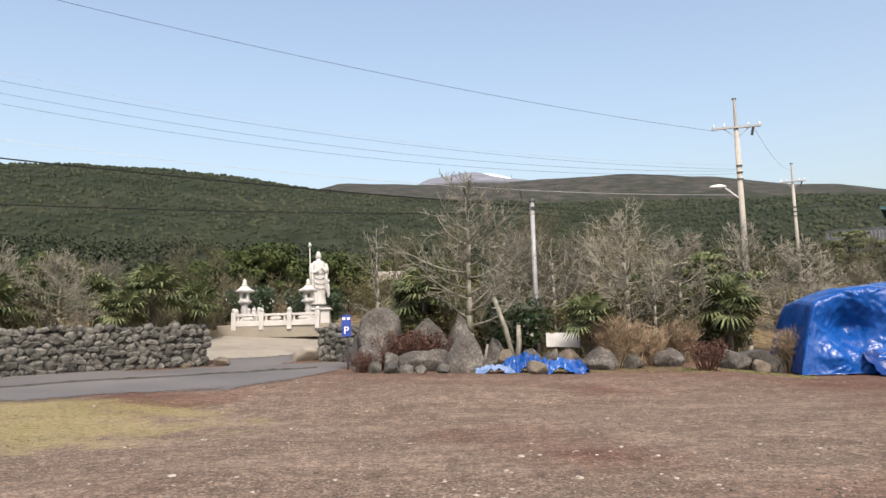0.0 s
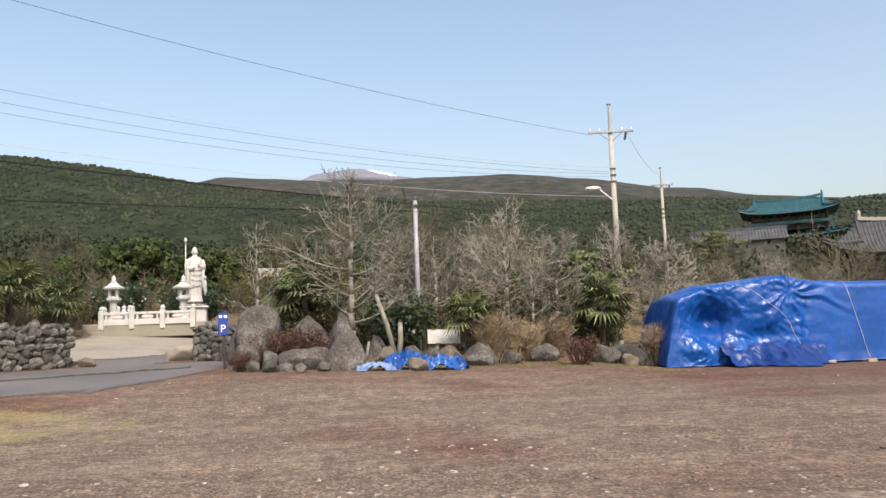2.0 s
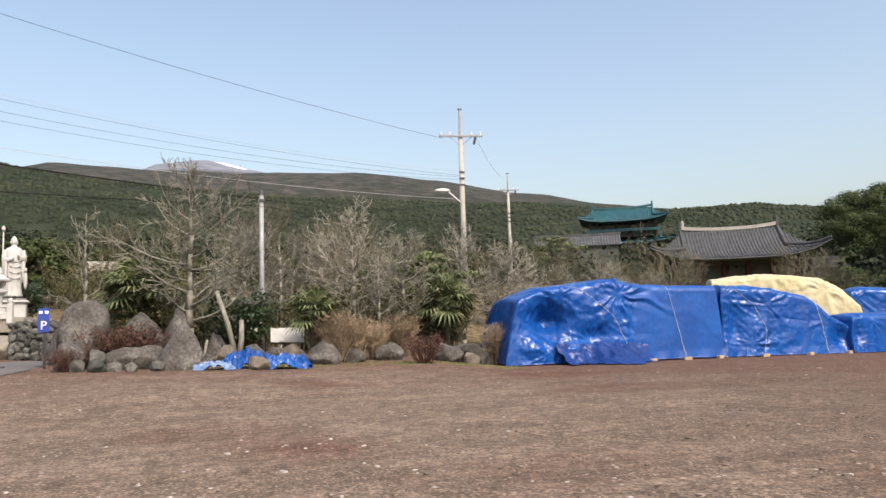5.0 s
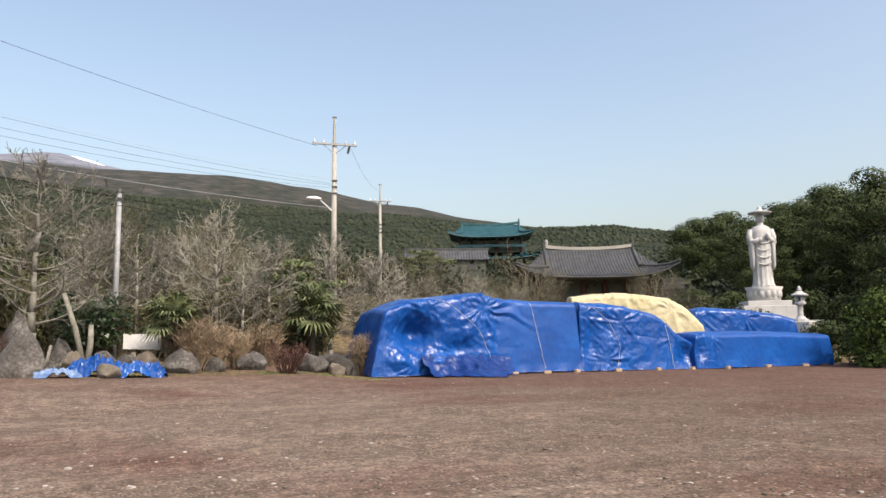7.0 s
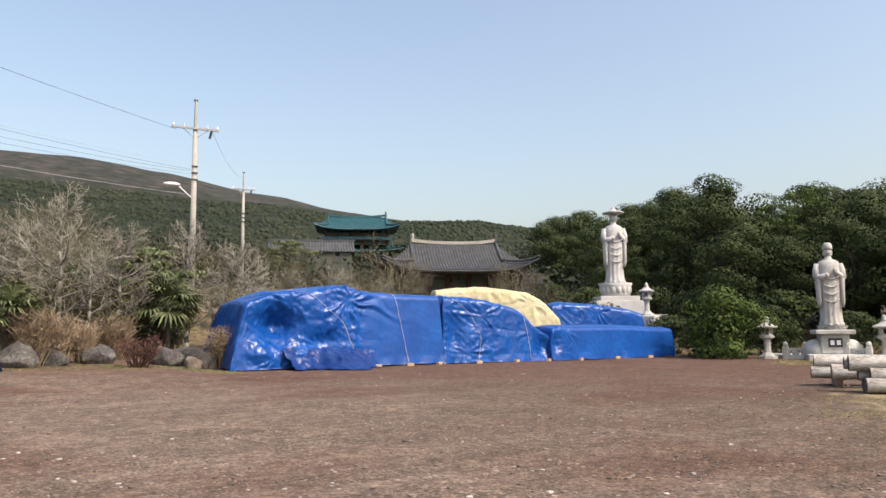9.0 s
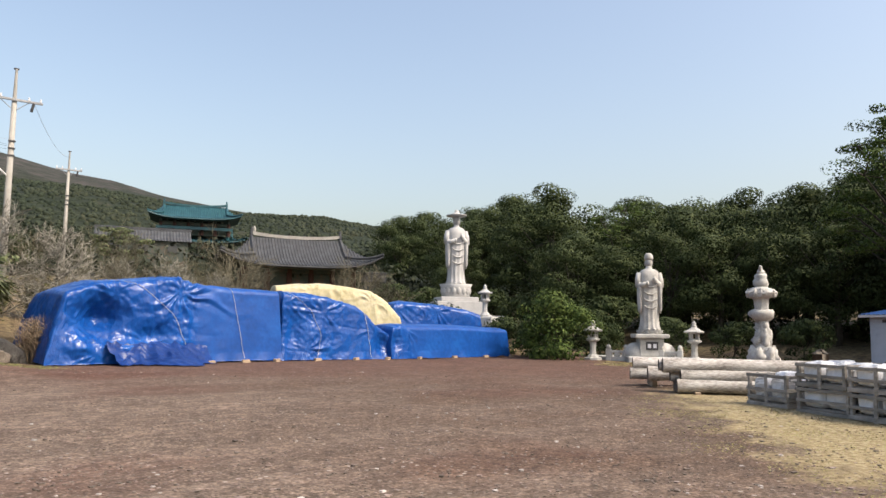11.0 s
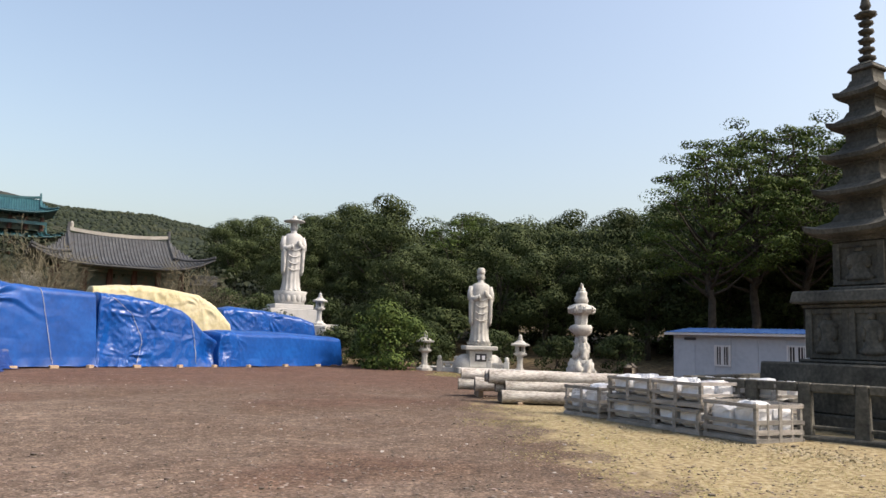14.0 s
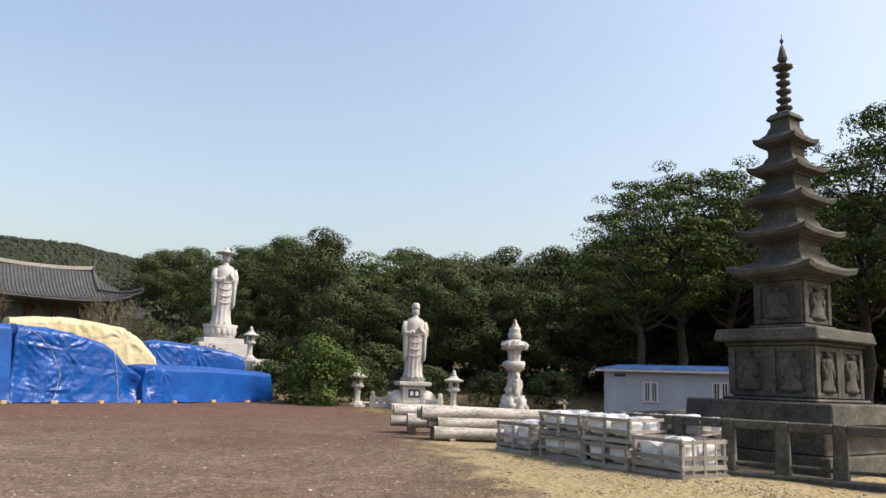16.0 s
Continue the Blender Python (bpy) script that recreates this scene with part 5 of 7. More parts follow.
def balustrade(name, p, q, bays, h, z0, z1, material, label, group):
    """Posts with caps, top and bottom rails, and carved discs between them."""
    p, q = Vector((*p, 0)), Vector((*q, 0))
    ang = math.degrees(math.atan2(q.y - p.y, q.x - p.x))
    ln = (q - p).length
    ob = thing(name, (p.x, p.y, z0), ang, label, "balustrade", group)
    slope = (z1 - z0) / ln
    for i in range(bays + 1):
        x = ln * i / bays
        z = slope * x
        part("post", Geo().box((x, 0, z + h * 0.5 - 0.15), (0.26, 0.26, h + 0.3), 0, 0.02).ball((x, 0, z + h + 0.1), (0.13, 0.13, 0.15), 10, 7), material, ob)
        if i < bays:
            w = ln / bays
            zz = z + slope * w / 2
            part("rail", Geo().box((x + w / 2, 0, zz + h * 0.78), (w - 0.26, 0.16, 0.13), 0, 0.015), material, ob)
            part("foot_rail", Geo().box((x + w / 2, 0, zz + 0.06), (w - 0.26, 0.2, 0.3), 0, 0.015), material, ob)
            part("carved_panel", Geo().ball((x + w / 2, 0, zz + h * 0.5), (w * 0.2, 0.07, h * 0.2), 14, 9).box((x + w * 0.17, 0, zz + h * 0.48), (0.1, 0.1, h * 0.5)).box((x + w * 0.83, 0, zz + h * 0.48), (0.1, 0.1, h * 0.5)), material, ob)
    return ob


balustrade("balustrade", (-14.75, 40.4), (-10.1, 40.3), 3, 0.66, 2.85, 2.85, M_WHITE_STONE, "white carved stone balustrade along the terrace front", "terrace balustrades")
balustrade("balustrade", (-14.75, 40.75), (-15.3, 46.3), 4, 0.66, 2.85, 3.2, M_WHITE_STONE, "white carved stone balustrade along the terrace side", "terrace balustrades")
solo("terrace", Geo().box((-12.6, 44.1, 2.48), (6.2, 7.6, 0.74), 0, 0.04), M_CONCRETE, "pale stone terrace slab under the statue", "terrace", kind="structure")

# statue with a flat hat behind the covered stacks
robed_statue("statue", 5.55, (43.75, 39.15, 4.95), M_WHITE_STONE, "tall white stone robed figure wearing a broad flat hat", hat=True, rz=face_camera(43.75, 39.15) + 14)
gz2 = ground_z(43.75, 39.15)
lotus_pedestal("statue_pedestal", (43.75, 39.15, gz2), face_camera(43.75, 39.15) + 14, ((6.0, 1.7), (3.7, 3.6 - gz2 - 1.6), (2.9, 0.35)), (1.3, 4.95 - 3.95), M_WHITE_STONE, "stepped white stone pedestal with a lotus drum")
L2 = stone_lantern(2.2, M_WHITE_STONE, "white stone lantern beside the hatted statue", "")
L2.matrix_basis = pose(40.25, 33.3, 2.4, 0, 0, 20)
solo("lantern_footing", Geo().box((40.25, 33.3, 1.1), (1.5, 1.5, 2.6), 20, 0.05), M_OLD_WHITE, "stone footing block of the lantern", "footing")

# crowned statue at the east edge
robed_statue("statue", 4.1, (37.5, 19.65, 1.62), M_OLD_WHITE, "weathered white stone robed figure with a tall crown", crown=True, rz=face_camera(37.5, 19.65) + 10)
ped3, _ = lotus_pedestal("statue_pedestal", (37.5, 19.65, ground_z(37.5, 19.65)), face_camera(37.5, 19.65) + 10, ((2.6, 0.35), (1.25, 0.95), (1.75, 0.22)), (0.75, 0.2), M_OLD_WHITE, "white stone pedestal with a dark inscription plate")
part("rounded_shoulder", Geo().ball((0.75, 0.1, 0.35), (0.62, 0.7, 0.62), 14, 9).ball((-0.75, 0.1, 0.35), (0.62, 0.7, 0.62), 14, 9), M_OLD_WHITE, ped3, smooth=True)
plate = part("inscription_plate", Geo().box((0, -0.64, 0.8), (0.62, 0.05, 0.42), 0, 0.01), M_DARK, ped3, "dark inscription plate with pale bars")
for sx in (-0.14, 0.14):
    part("inscription_bar", Geo().box((sx, -0.672, 0.8), (0.17, 0.02, 0.22)), M_SIGN_W, plate)
L3 = stone_lantern(2.15, M_OLD_WHITE, "weathered white stone lantern before the crowned statue", "statue lanterns")
L3.matrix_basis = pose(36.0, 22.2, ground_z(36, 22.2), 0, 0, 15)
copy_thing(L3, pose(38.4, 17.6, ground_z(38.4, 17.6), 0, 0, 40))
balustrade("low_balustrade", (36.6, 21.6), (37.6, 18.0), 4, 0.62, ground_z(36.6, 21.6), ground_z(37.6, 18), M_OLD_WHITE, "low weathered stone balustrade before the statue", "")
solo("statue_terrace", Geo().box((38.4, 20.1, 0.02), (3.4, 6.2, 0.34), -16, 0.03), M_OLD_WHITE, "low stone platform under the crowned statue", "platform", kind="structure")


carved = part


# tall carved lantern tower beside the logs
def carved_tower(place, rz):
    def part(name, geo, material, parent, label="", smooth=False):
        """Carved stone: every surface is cut rough."""
        geo.v = [tuple(Vector(p) + 0.06 * noise.noise_vector(Vector(p) * 6.0) + 0.05 * noise.noise_vector(Vector(p) * 13.0)) for p in geo.v]
        return carved(name, geo, material, parent, label, smooth)
    ob = thing("carved_stone_lantern", place, rz, "ornate pale stone lantern tower carved with lions", "stone lantern")
    z = 0.0

    def lumps(name, r, zc, n, s, sz, seed):
        for i in range(n):
            w = 2 * math.pi * i / n + seed
            part(name, Geo().ball((r * math.cos(w), r * math.sin(w), zc), (s, s, sz), 14, 11, rough=0.6, freq=2.4, seed=i + seed), M_OLD_WHITE, ob, smooth=True)
    part("plinth", Geo().lathe([(-0.1, 0.62), (0.2, 0.62), (0.22, 0.55), (0.3, 0.52)], 8), M_OLD_WHITE, ob)
    lumps("base_carving", 0.36, 0.6, 7, 0.2, 0.42, 1)
    part("core", Geo().lathe([(0.25, 0.40), (0.8, 0.36), (1.1, 0.26), (1.3, 0.22), (1.9, 0.2), (2.3, 0.24), (2.5, 0.2), (3.0, 0.22)], 22), M_OLD_WHITE, ob, smooth=True)
    lumps("carved_lion", 0.17, 1.35, 4, 0.16, 0.34, 2)
    lumps("lion_back", 0.12, 1.78, 3, 0.14, 0.26, 6)
    part("petal_table", Geo().lathe([(1.95, 0.2), (2.1, 0.36), (2.22, 0.42), (2.36, 0.4), (2.4, 0.26)], 16, wave=lambda zz, w: 1 + 0.06 * math.cos(8 * w)), M_OLD_WHITE, ob, smooth=True)
    part("light_box", Geo().lathe([(2.4, 0.25), (2.75, 0.25), (2.82, 0.3)], 8), M_OLD_WHITE, ob)
    part("roof", Geo().lathe([(2.8, 0.3), (2.86, 0.46), (3.02, 0.5), (3.12, 0.4), (3.2, 0.24)], 8, wave=lambda zz, w: 1 + 0.07 * math.cos(8 * w)), M_OLD_WHITE, ob)
    lumps("roof_curl", 0.46, 2.98, 8, 0.08, 0.12, 5)
    part("neck_drum", Geo().lathe([(3.2, 0.2), (3.32, 0.25), (3.46, 0.25), (3.52, 0.18), (3.62, 0.2), (3.7, 0.15)], 14), M_OLD_WHITE, ob, smooth=True)
    part("finial", Geo().lathe([(3.7, 0.13), (3.8, 0.12), (3.88, 0.05), (3.92, 0.01)], 10).tube((-0.05, 0, 3.82), (-0.27, 0, 3.95), 0.06, 0.02, 6).tube((0.05, 0, 3.82), (0.27, 0, 3.95), 0.06, 0.02, 6), M_OLD_WHITE, ob, smooth=True)
    return ob


carved_tower((28.5, 10.45, ground_z(28.5, 10.45)), 20)
stone = Geo().box((0, 0, 0.5), (0.8, 0.5, 1.15), 12, 0.14, None, 0.86)
solo("standing_stone", stone, M_TAN_ROCK, "rough weathered standing stone behind the crates", "stone", place=(26.3, 7.85, 0), smooth=True)


# ---------------------------------------------------------------- the stone pagoda
def pagoda(cx, cy, rz):
    ob = thing("stone_pagoda", (cx, cy, 0), rz, "five-storey dark granite pagoda with carved panels and a ringed spire", "pagoda")

    def slab(name, z0, z1, side, top=1.0, bev=0.03):
        return part(name, Geo().box((0, 0, (z0 + z1) / 2), (side, side, z1 - z0), 0, bev, None, top), M_PAGODA, ob)

    def eave(z0, z1, side, body):
        """A thick stone roof: stepped underside, upturned corners, sloping top."""
        g = Geo()
        n = 8
        rings = [(body * 0.98, z0 - 0.10, 0), (body * 1.12, z0 - 0.10, 0), (body * 1.12, z0 - 0.05, 0), (body * 1.26, z0 - 0.05, 0), (body * 1.26, z0, 0), (side * 0.97, z0 + 0.03, 0.75), (side, z0 + 0.04 + (z1 - z0) * 0.17, 1.0),
                 (side * 0.8, z0 + (z1 - z0) * 0.36, 0.5), (side * 0.58, z0 + (z1 - z0) * 0.66, 0.15), (body * 0.98, z1, 0), (body * 0.9, z1, 0)]
        for sd, z, curl in rings:
            for e in range(4):
                for i in range(n):
                    u = -1 + 2 * i / n
                    p = [(u, -1), (1, u), (-u, 1), (-1, -u)][e]
                    g.v.append((p[0] * sd / 2, p[1] * sd / 2, z + curl * 0.11 * side / 2 * abs(u) ** 4.0))
        w = 4 * n
        for j in range(len(rings) - 1):
            for i in range(w):
                i2 = (i + 1) % w
                g.f.append((j * w + i, j * w + i2, (j + 1) * w + i2, (j + 1) * w + i))
        g.f.append(tuple(reversed(range(w))))
        g.f.append(tuple((len(rings) - 1) * w + i for i in range(w)))
        return part("roof_stone", g, M_PAGODA, ob)

    def relief(side, z0, z1, count, seed):
        """Framed panels with raised plain rounded shapes on each face."""
        for e in range(4):
            face = Matrix.Rotation(math.pi / 2 * e, 4, "Z")
            for k in range(count):
                wv = side / count
                xc = -side / 2 + wv * (k + 0.5)
                h = z1 - z0
                fr = Geo()
                for sx in (-1, 1):
                    fr.box((xc + sx * (wv / 2 - 0.07), -side / 2 - 0.025, (z0 + z1) / 2), (0.14, 0.06, h), 0, 0.01, face)
                fr.box((xc, -side / 2 - 0.02, z0 + 0.05), (wv - 0.28, 0.05, 0.1), 0, 0.008, face).box((xc, -side / 2 - 0.02, z1 - 0.05), (wv - 0.28, 0.05, 0.1), 0, 0.008, face)
                panel = part("panel_frame", fr, M_PAGODA, ob)
                fg = Geo()
                yf = -side / 2
                # a plain carved upright form: broad foot, folds, shoulders, rounded top
                fg.lathe([(z0 + h * 0.10, wv * 0.27, 0.09), (z0 + h * 0.18, wv * 0.30, 0.11), (z0 + h * 0.24, wv * 0.22, 0.09), (z0 + h * 0.42, wv * 0.19, 0.10), (z0 + h * 0.56, wv * 0.17, 0.09), (z0 + h * 0.66, wv * 0.23, 0.11), (z0 + h * 0.74, wv * 0.15, 0.09), (z0 + h * 0.77, wv * 0.07, 0.06)],
                         28, face @ pose(xc, yf, 0), wave=lambda z, w: 1 + 0.13 * noise.noise(Vector((math.cos(w) * 3, z * 5, seed + k))) + 0.07 * math.sin(9 * w + 4 * z))
                fg.ball((xc, yf - 0.02, z0 + h * 0.83), (wv * 0.085, 0.085, h * 0.075), 12, 8, face)
                for sx in (-1, 1):
                    fg.ball((xc + sx * wv * 0.17, yf - 0.02, z0 + h * 0.50), (wv * 0.07, 0.09, h * 0.15), 9, 7, face, rough=0.4, seed=seed + sx)
                part("carved_relief", fg, M_PAGODA, panel, "raised rounded carving", smooth=True)
    slab("foundation", -0.1, 0.5, 2.95)
    slab("base_step", 0.5, 1.05, 2.7, 0.985)
    slab("base_slab", 1.05, 1.43, 3.35, 0.99)
    slab("plinth_step", 1.43, 1.5, 2.2)
    slab("lower_body", 1.5, 2.5, 1.92)
    relief(1.93, 1.52, 2.48, 2, 1)
    slab("lower_cornice", 2.5, 2.58, 2.12)
    slab("upper_slab", 2.58, 2.82, 2.45, 0.97)
    slab("upper_step", 2.82, 2.92, 1.32)
    slab("upper_body", 2.92, 3.8, 1.09)
    relief(1.10, 2.95, 3.78, 1, 5)
    for z0, z1, side, body, nxt in ((3.90, 4.36, 2.03, 1.30, 4.68), (4.68, 5.1, 1.74, 1.12, 5.40), (5.40, 5.8, 1.50, 0.96, 6.07), (6.07, 6.45, 1.28, 0.80, 6.70), (6.70, 7.1, 1.05, 0.66, 7.28)):
        eave(z0, z1, side, body * 0.8)
        slab("storey_body", z1 - 0.04, nxt, body * 0.74, 0.98, 0.02)
    part("spire_base", Geo().box((0, 0, 7.32), (0.62, 0.62, 0.1), 0, 0.02, None, 0.9).box((0, 0, 7.42), (0.5, 0.5, 0.1), 0, 0.02, None, 0.6), M_PAGODA, ob)
    part("spire_pole", Geo().lathe([(7.4, 0.09), (8.3, 0.06), (8.62, 0.05), (9.05, 0.012), (9.25, 0.008)], 10), M_PAGODA, ob, smooth=True)
    for z, r in ((7.56, 0.19), (7.74, 0.17), (7.93, 0.175), (8.12, 0.165), (8.3, 0.16), (8.48, 0.235)):
        part("spire_ring", Geo().lathe([(z - 0.06, 0.07), (z - 0.045, r * 0.8), (z, r), (z + 0.03, r * 0.85), (z + 0.06, 0.07)], 16, wave=lambda zz, w: 1 + 0.07 * math.cos(8 * w)), M_PAGODA, ob, smooth=True)
    part("finial", Geo().lathe([(8.56, 0.06), (8.66, 0.12), (8.76, 0.09), (8.9, 0.06), (8.98, 0.025)], 12).ball((0, 0, 9.08), (0.045, 0.045, 0.055), 10, 7), M_PAGODA, ob, smooth=True)
    ob.matrix_basis = pose(cx, cy, -0.19, 0, 0, rz) @ Matrix.Diagonal((1.01, 1.01, 1.12, 1))
    return ob


pagoda(19.4, 0.36, -28.7)


# stone fence round the pagoda, with its kerb
def stone_fence(name, p, q, bays, label):
    p, q = Vector((*p, 0)), Vector((*q, 0))
    ang = math.degrees(math.atan2(q.y - p.y, q.x - p.x))
    ln = (q - p).length
    ob = thing(name, (p.x, p.y, 0), ang, label, "fence", "pagoda fence")
    for i in range(bays + 1):
        x = ln * i / bays
        part("post", Geo().box((x, 0, 0.52), (0.27, 0.24, 1.1), 0, 0.02, None, 0.8), M_PAGODA, ob)
        if i < bays:
            w = ln / bays
            part("top_rail", Geo().box((x + w / 2, 0, 0.98), (w - 0.24, 0.2, 0.17), 0, 0.02), M_PAGODA, ob)
            part("low_rail", Geo().box((x + w / 2, 0, 0.26), (w - 0.24, 0.1, 0.07), 0, 0.015), M_PAGODA, ob)
    part("kerb", Geo().box((ln / 2, 0, -0.02), (ln + 0.3, 0.42, 0.26), 0, 0.03), M_PAGODA, ob)
    return ob


stone_fence("stone_fence", (16.6, 3.4), (15.72, -2.3), 6, "dark granite fence with square posts and two rails")
stone_fence("stone_fence", (16.85, 3.75), (21.6, 3.0), 4, "dark granite fence running away behind the pagoda")

# ---------------------------------------------------------------- logs and crates
rg = random.Random(11)


def log(p, q, r, seed):
    p, q = Vector(p), Vector(q)
    ob = thing("log", tuple(p), 0, "peeled pale grey log with dark sawn end in a pile", "log", "log pile")
    d = q - p
    n, k = 12, 10
    a = d.normalized().orthogonal()
    b = d.normalized().cross(a)
    g = Geo()
    for i in range(k + 1):
        c = d * (i / k) + (a * 0.03 * noise.noise(Vector((seed, i * 0.4, 0))) + b * 0.03 * noise.noise(Vector((seed, i * 0.4, 4))))
        for j in range(n):
            w = 2 * math.pi * j / n
            rr = r * (1 - 0.12 * i / k) * (1 + 0.05 * noise.noise(Vector((math.cos(w) * 1.5, math.sin(w) * 1.5, i * 0.5 + seed))))
            g.v.append(tuple(c + rr * (math.cos(w) * a + math.sin(w) * b)))
    for i in range(k):
        for j in range(n):
            j2 = (j + 1) % n
            g.f.append((i * n + j, i * n + j2, (i + 1) * n + j2, (i + 1) * n + j))
    part("stem", g, M_LOG, ob, smooth=True)
    e = Geo()
    u = d.normalized()
    e.tube(-u * 0.004, u * 0.02, r * 0.97, r * 0.97, 12)
    part("sawn_end", e, M_LOG_END, ob, "sawn end with shade put into its dark colour")
    part("sawn_end", Geo().tube(d - u * 0.02, d + u * 0.004, r * 0.85, r * 0.85, 12), M_LOG_END, ob, "sawn end with shade put into its dark colour")


LD = Vector((0.55, -0.83, 0)).normalized()
for i, (x, y, side, z, r, ln) in enumerate(((18.9, 9.1, 0.0, 0.20, 0.135, 4.0), (18.9, 9.1, 0.3, 0.2, 0.13, 4.2), (18.9, 9.1, 0.6, 0.2, 0.13, 4.3), (18.95, 9.0, 0.15, 0.45, 0.13, 4.2), (18.85, 9.2, 0.45, 0.45, 0.13, 4.4), (18.7, 9.35, 0.3, 0.71, 0.15, 4.6),
                                             (18.65, 9.4, 0.6, 0.70, 0.12, 4.3), (20.0, 10.5, 0.0, 0.42, 0.16, 1.9), (20.3, 11.1, 0.3, 0.66, 0.13, 2.6), (20.45, 11.3, 0.0, 0.36, 0.13, 1.9), (20.3, 11.0, 0.7, 0.36, 0.13, 3.0), (20.2, 10.7, 0.65, 0.64, 0.12, 3.0))):
    base = Vector((x, y, 0)) + Vector((0.83, 0.55, 0)) * side
    log((base.x, base.y, z), (base.x + LD.x * ln, base.y + LD.y * ln, z), r, i)
for x, y, ln, h in ((19.25, 8.75, 1.3, 0.13), (20.6, 6.9, 1.3, 0.13), (20.7, 10.7, 1.5, 0.46)):
    solo("log_bearer", Geo().box((x + 0.25, y + 0.17, h / 2 - 0.06), (ln, 0.14, h), 33.5, 0.01), M_BLOCK, "squared timber bearer under the log pile", "timber", "log bearers")


def crate(w, d, h, seed, label):
    """An open slatted crate with wrapped white stones in it."""
    r2 = random.Random(seed)
    ob = thing("crate", (0, 0, 0), 0, label, "crate", "slatted crates")
    for sx in (-1, 1):
        for sy in (-1, 1):
            part("corner_post", Geo().box((sx * (w / 2 - 0.03), sy * (d / 2 - 0.03), h / 2), (0.07, 0.07, h), 0, 0.006), M_CRATE, ob)
    part("middle_post", Geo().box((0, -d / 2 - 0.012, h / 2), (0.08, 0.03, h), 0, 0.004), M_CRATE, ob)
    part("middle_post", Geo().box((-w / 2 - 0.012, 0, h / 2), (0.03, 0.08, h), 0, 0.004), M_CRATE, ob)
    boards = ((0.05, 0.08), (0.19, 0.09), (h * 0.52, 0.08), (h - 0.04, 0.07)) if h > 0.6 else ((0.05, 0.08), (h * 0.5, 0.06), (h - 0.035, 0.065))
    for z, bh in boards:
        for s in (-1, 1):
            part("slat", Geo().box((0, s * (d / 2 + 0.008), z + r2.uniform(-0.012, 0.012)), (w + 0.05, 0.024, bh), r2.uniform(-0.6, 0.6), 0.004), M_CRATE, ob)
            part("slat", Geo().box((s * (w / 2 + 0.008), 0, z + r2.uniform(-0.012, 0.012)), (0.024, d - 0.02, bh), r2.uniform(-0.6, 0.6), 0.004), M_CRATE, ob)
    for fx in (-0.26, 0.26):
        part("upright", Geo().box((-w / 2 - 0.012, fx * d, h / 2), (0.022, 0.045, h), 0, 0.003), M_CRATE, ob)
    part("deck", Geo().box((0, 0, 0.1), (w - 0.1, d - 0.1, 0.04)), M_CRATE, ob)
    for k in range(4):
        rx, ry, rz_ = w * r2.uniform(0.2, 0.245), d * r2.uniform(0.2, 0.245), h * r2.uniform(0.33, 0.43)
        wg = Geo().ball((0, 0, 0), (1, 1, 1), 20, 13)
        cx, cy = (-0.23 + 0.46 * (k % 2)) * w, (-0.23 + 0.46 * (k // 2)) * d
        vs = []
        for p in wg.v:
            q = Vector([math.copysign(abs(c) ** 0.5, c) for c in p])
            q = Vector((q.x * rx, q.y * ry, q.z * rz_)) + 0.05 * noise.noise_vector(Vector(p) * 2.6 + Vector((seed, k, 0))) + 0.022 * noise.noise_vector(Vector(p) * 7.0 + Vector((seed, k, 4)))
            vs.append((q.x + cx, q.y + cy, max(0.125, q.z + rz_ + 0.125)))
        wg.v = vs
        part("wrapped_stone", wg, M_WRAP, ob, "white wrapped stone block")
    return ob


CA = math.degrees(math.atan2(2.15 - 6.79, 14.81 - 17.56))
C1 = crate(1.22, 1.15, 0.70, 1, "weathered grey slatted crate packed with white wrapped stones")
C2 = crate(1.26, 1.1, 0.50, 6, "shallow grey slatted crate with white wrapped stones")
line = Vector((14.95 - 17.75, 2.45 - 7.0, 0))
un = line.normalized()
perp = Vector((-un.y, un.x, 0))
stacks = [(0.75, (C1,), 0.66), (2.3, (C2, C2), 0.66), (3.72, (C2, C2), 0.62), (5.1, (C1,), 0.62), (2.9, (C2, C2), 1.95), (4.35, (C2, C2), 1.9), (1.2, (C2,), 1.95)]
used = set()
for s, pile, back_ in stacks:
    p = Vector((17.75, 7.0, 0)) + un * s + perp * back_
    z = ground_z(p.x, p.y) - 0.01
    for c in pile:
        m = pose(p.x, p.y, z, 0, 0, CA + rg.uniform(-4, 4) + (180 if rg.random() < 0.5 else 0))
        if c in used:
            copy_thing(c, m)
        else:
            c.matrix_basis = m
            used.add(c)
        z += 0.71 if c is C1 else 0.51


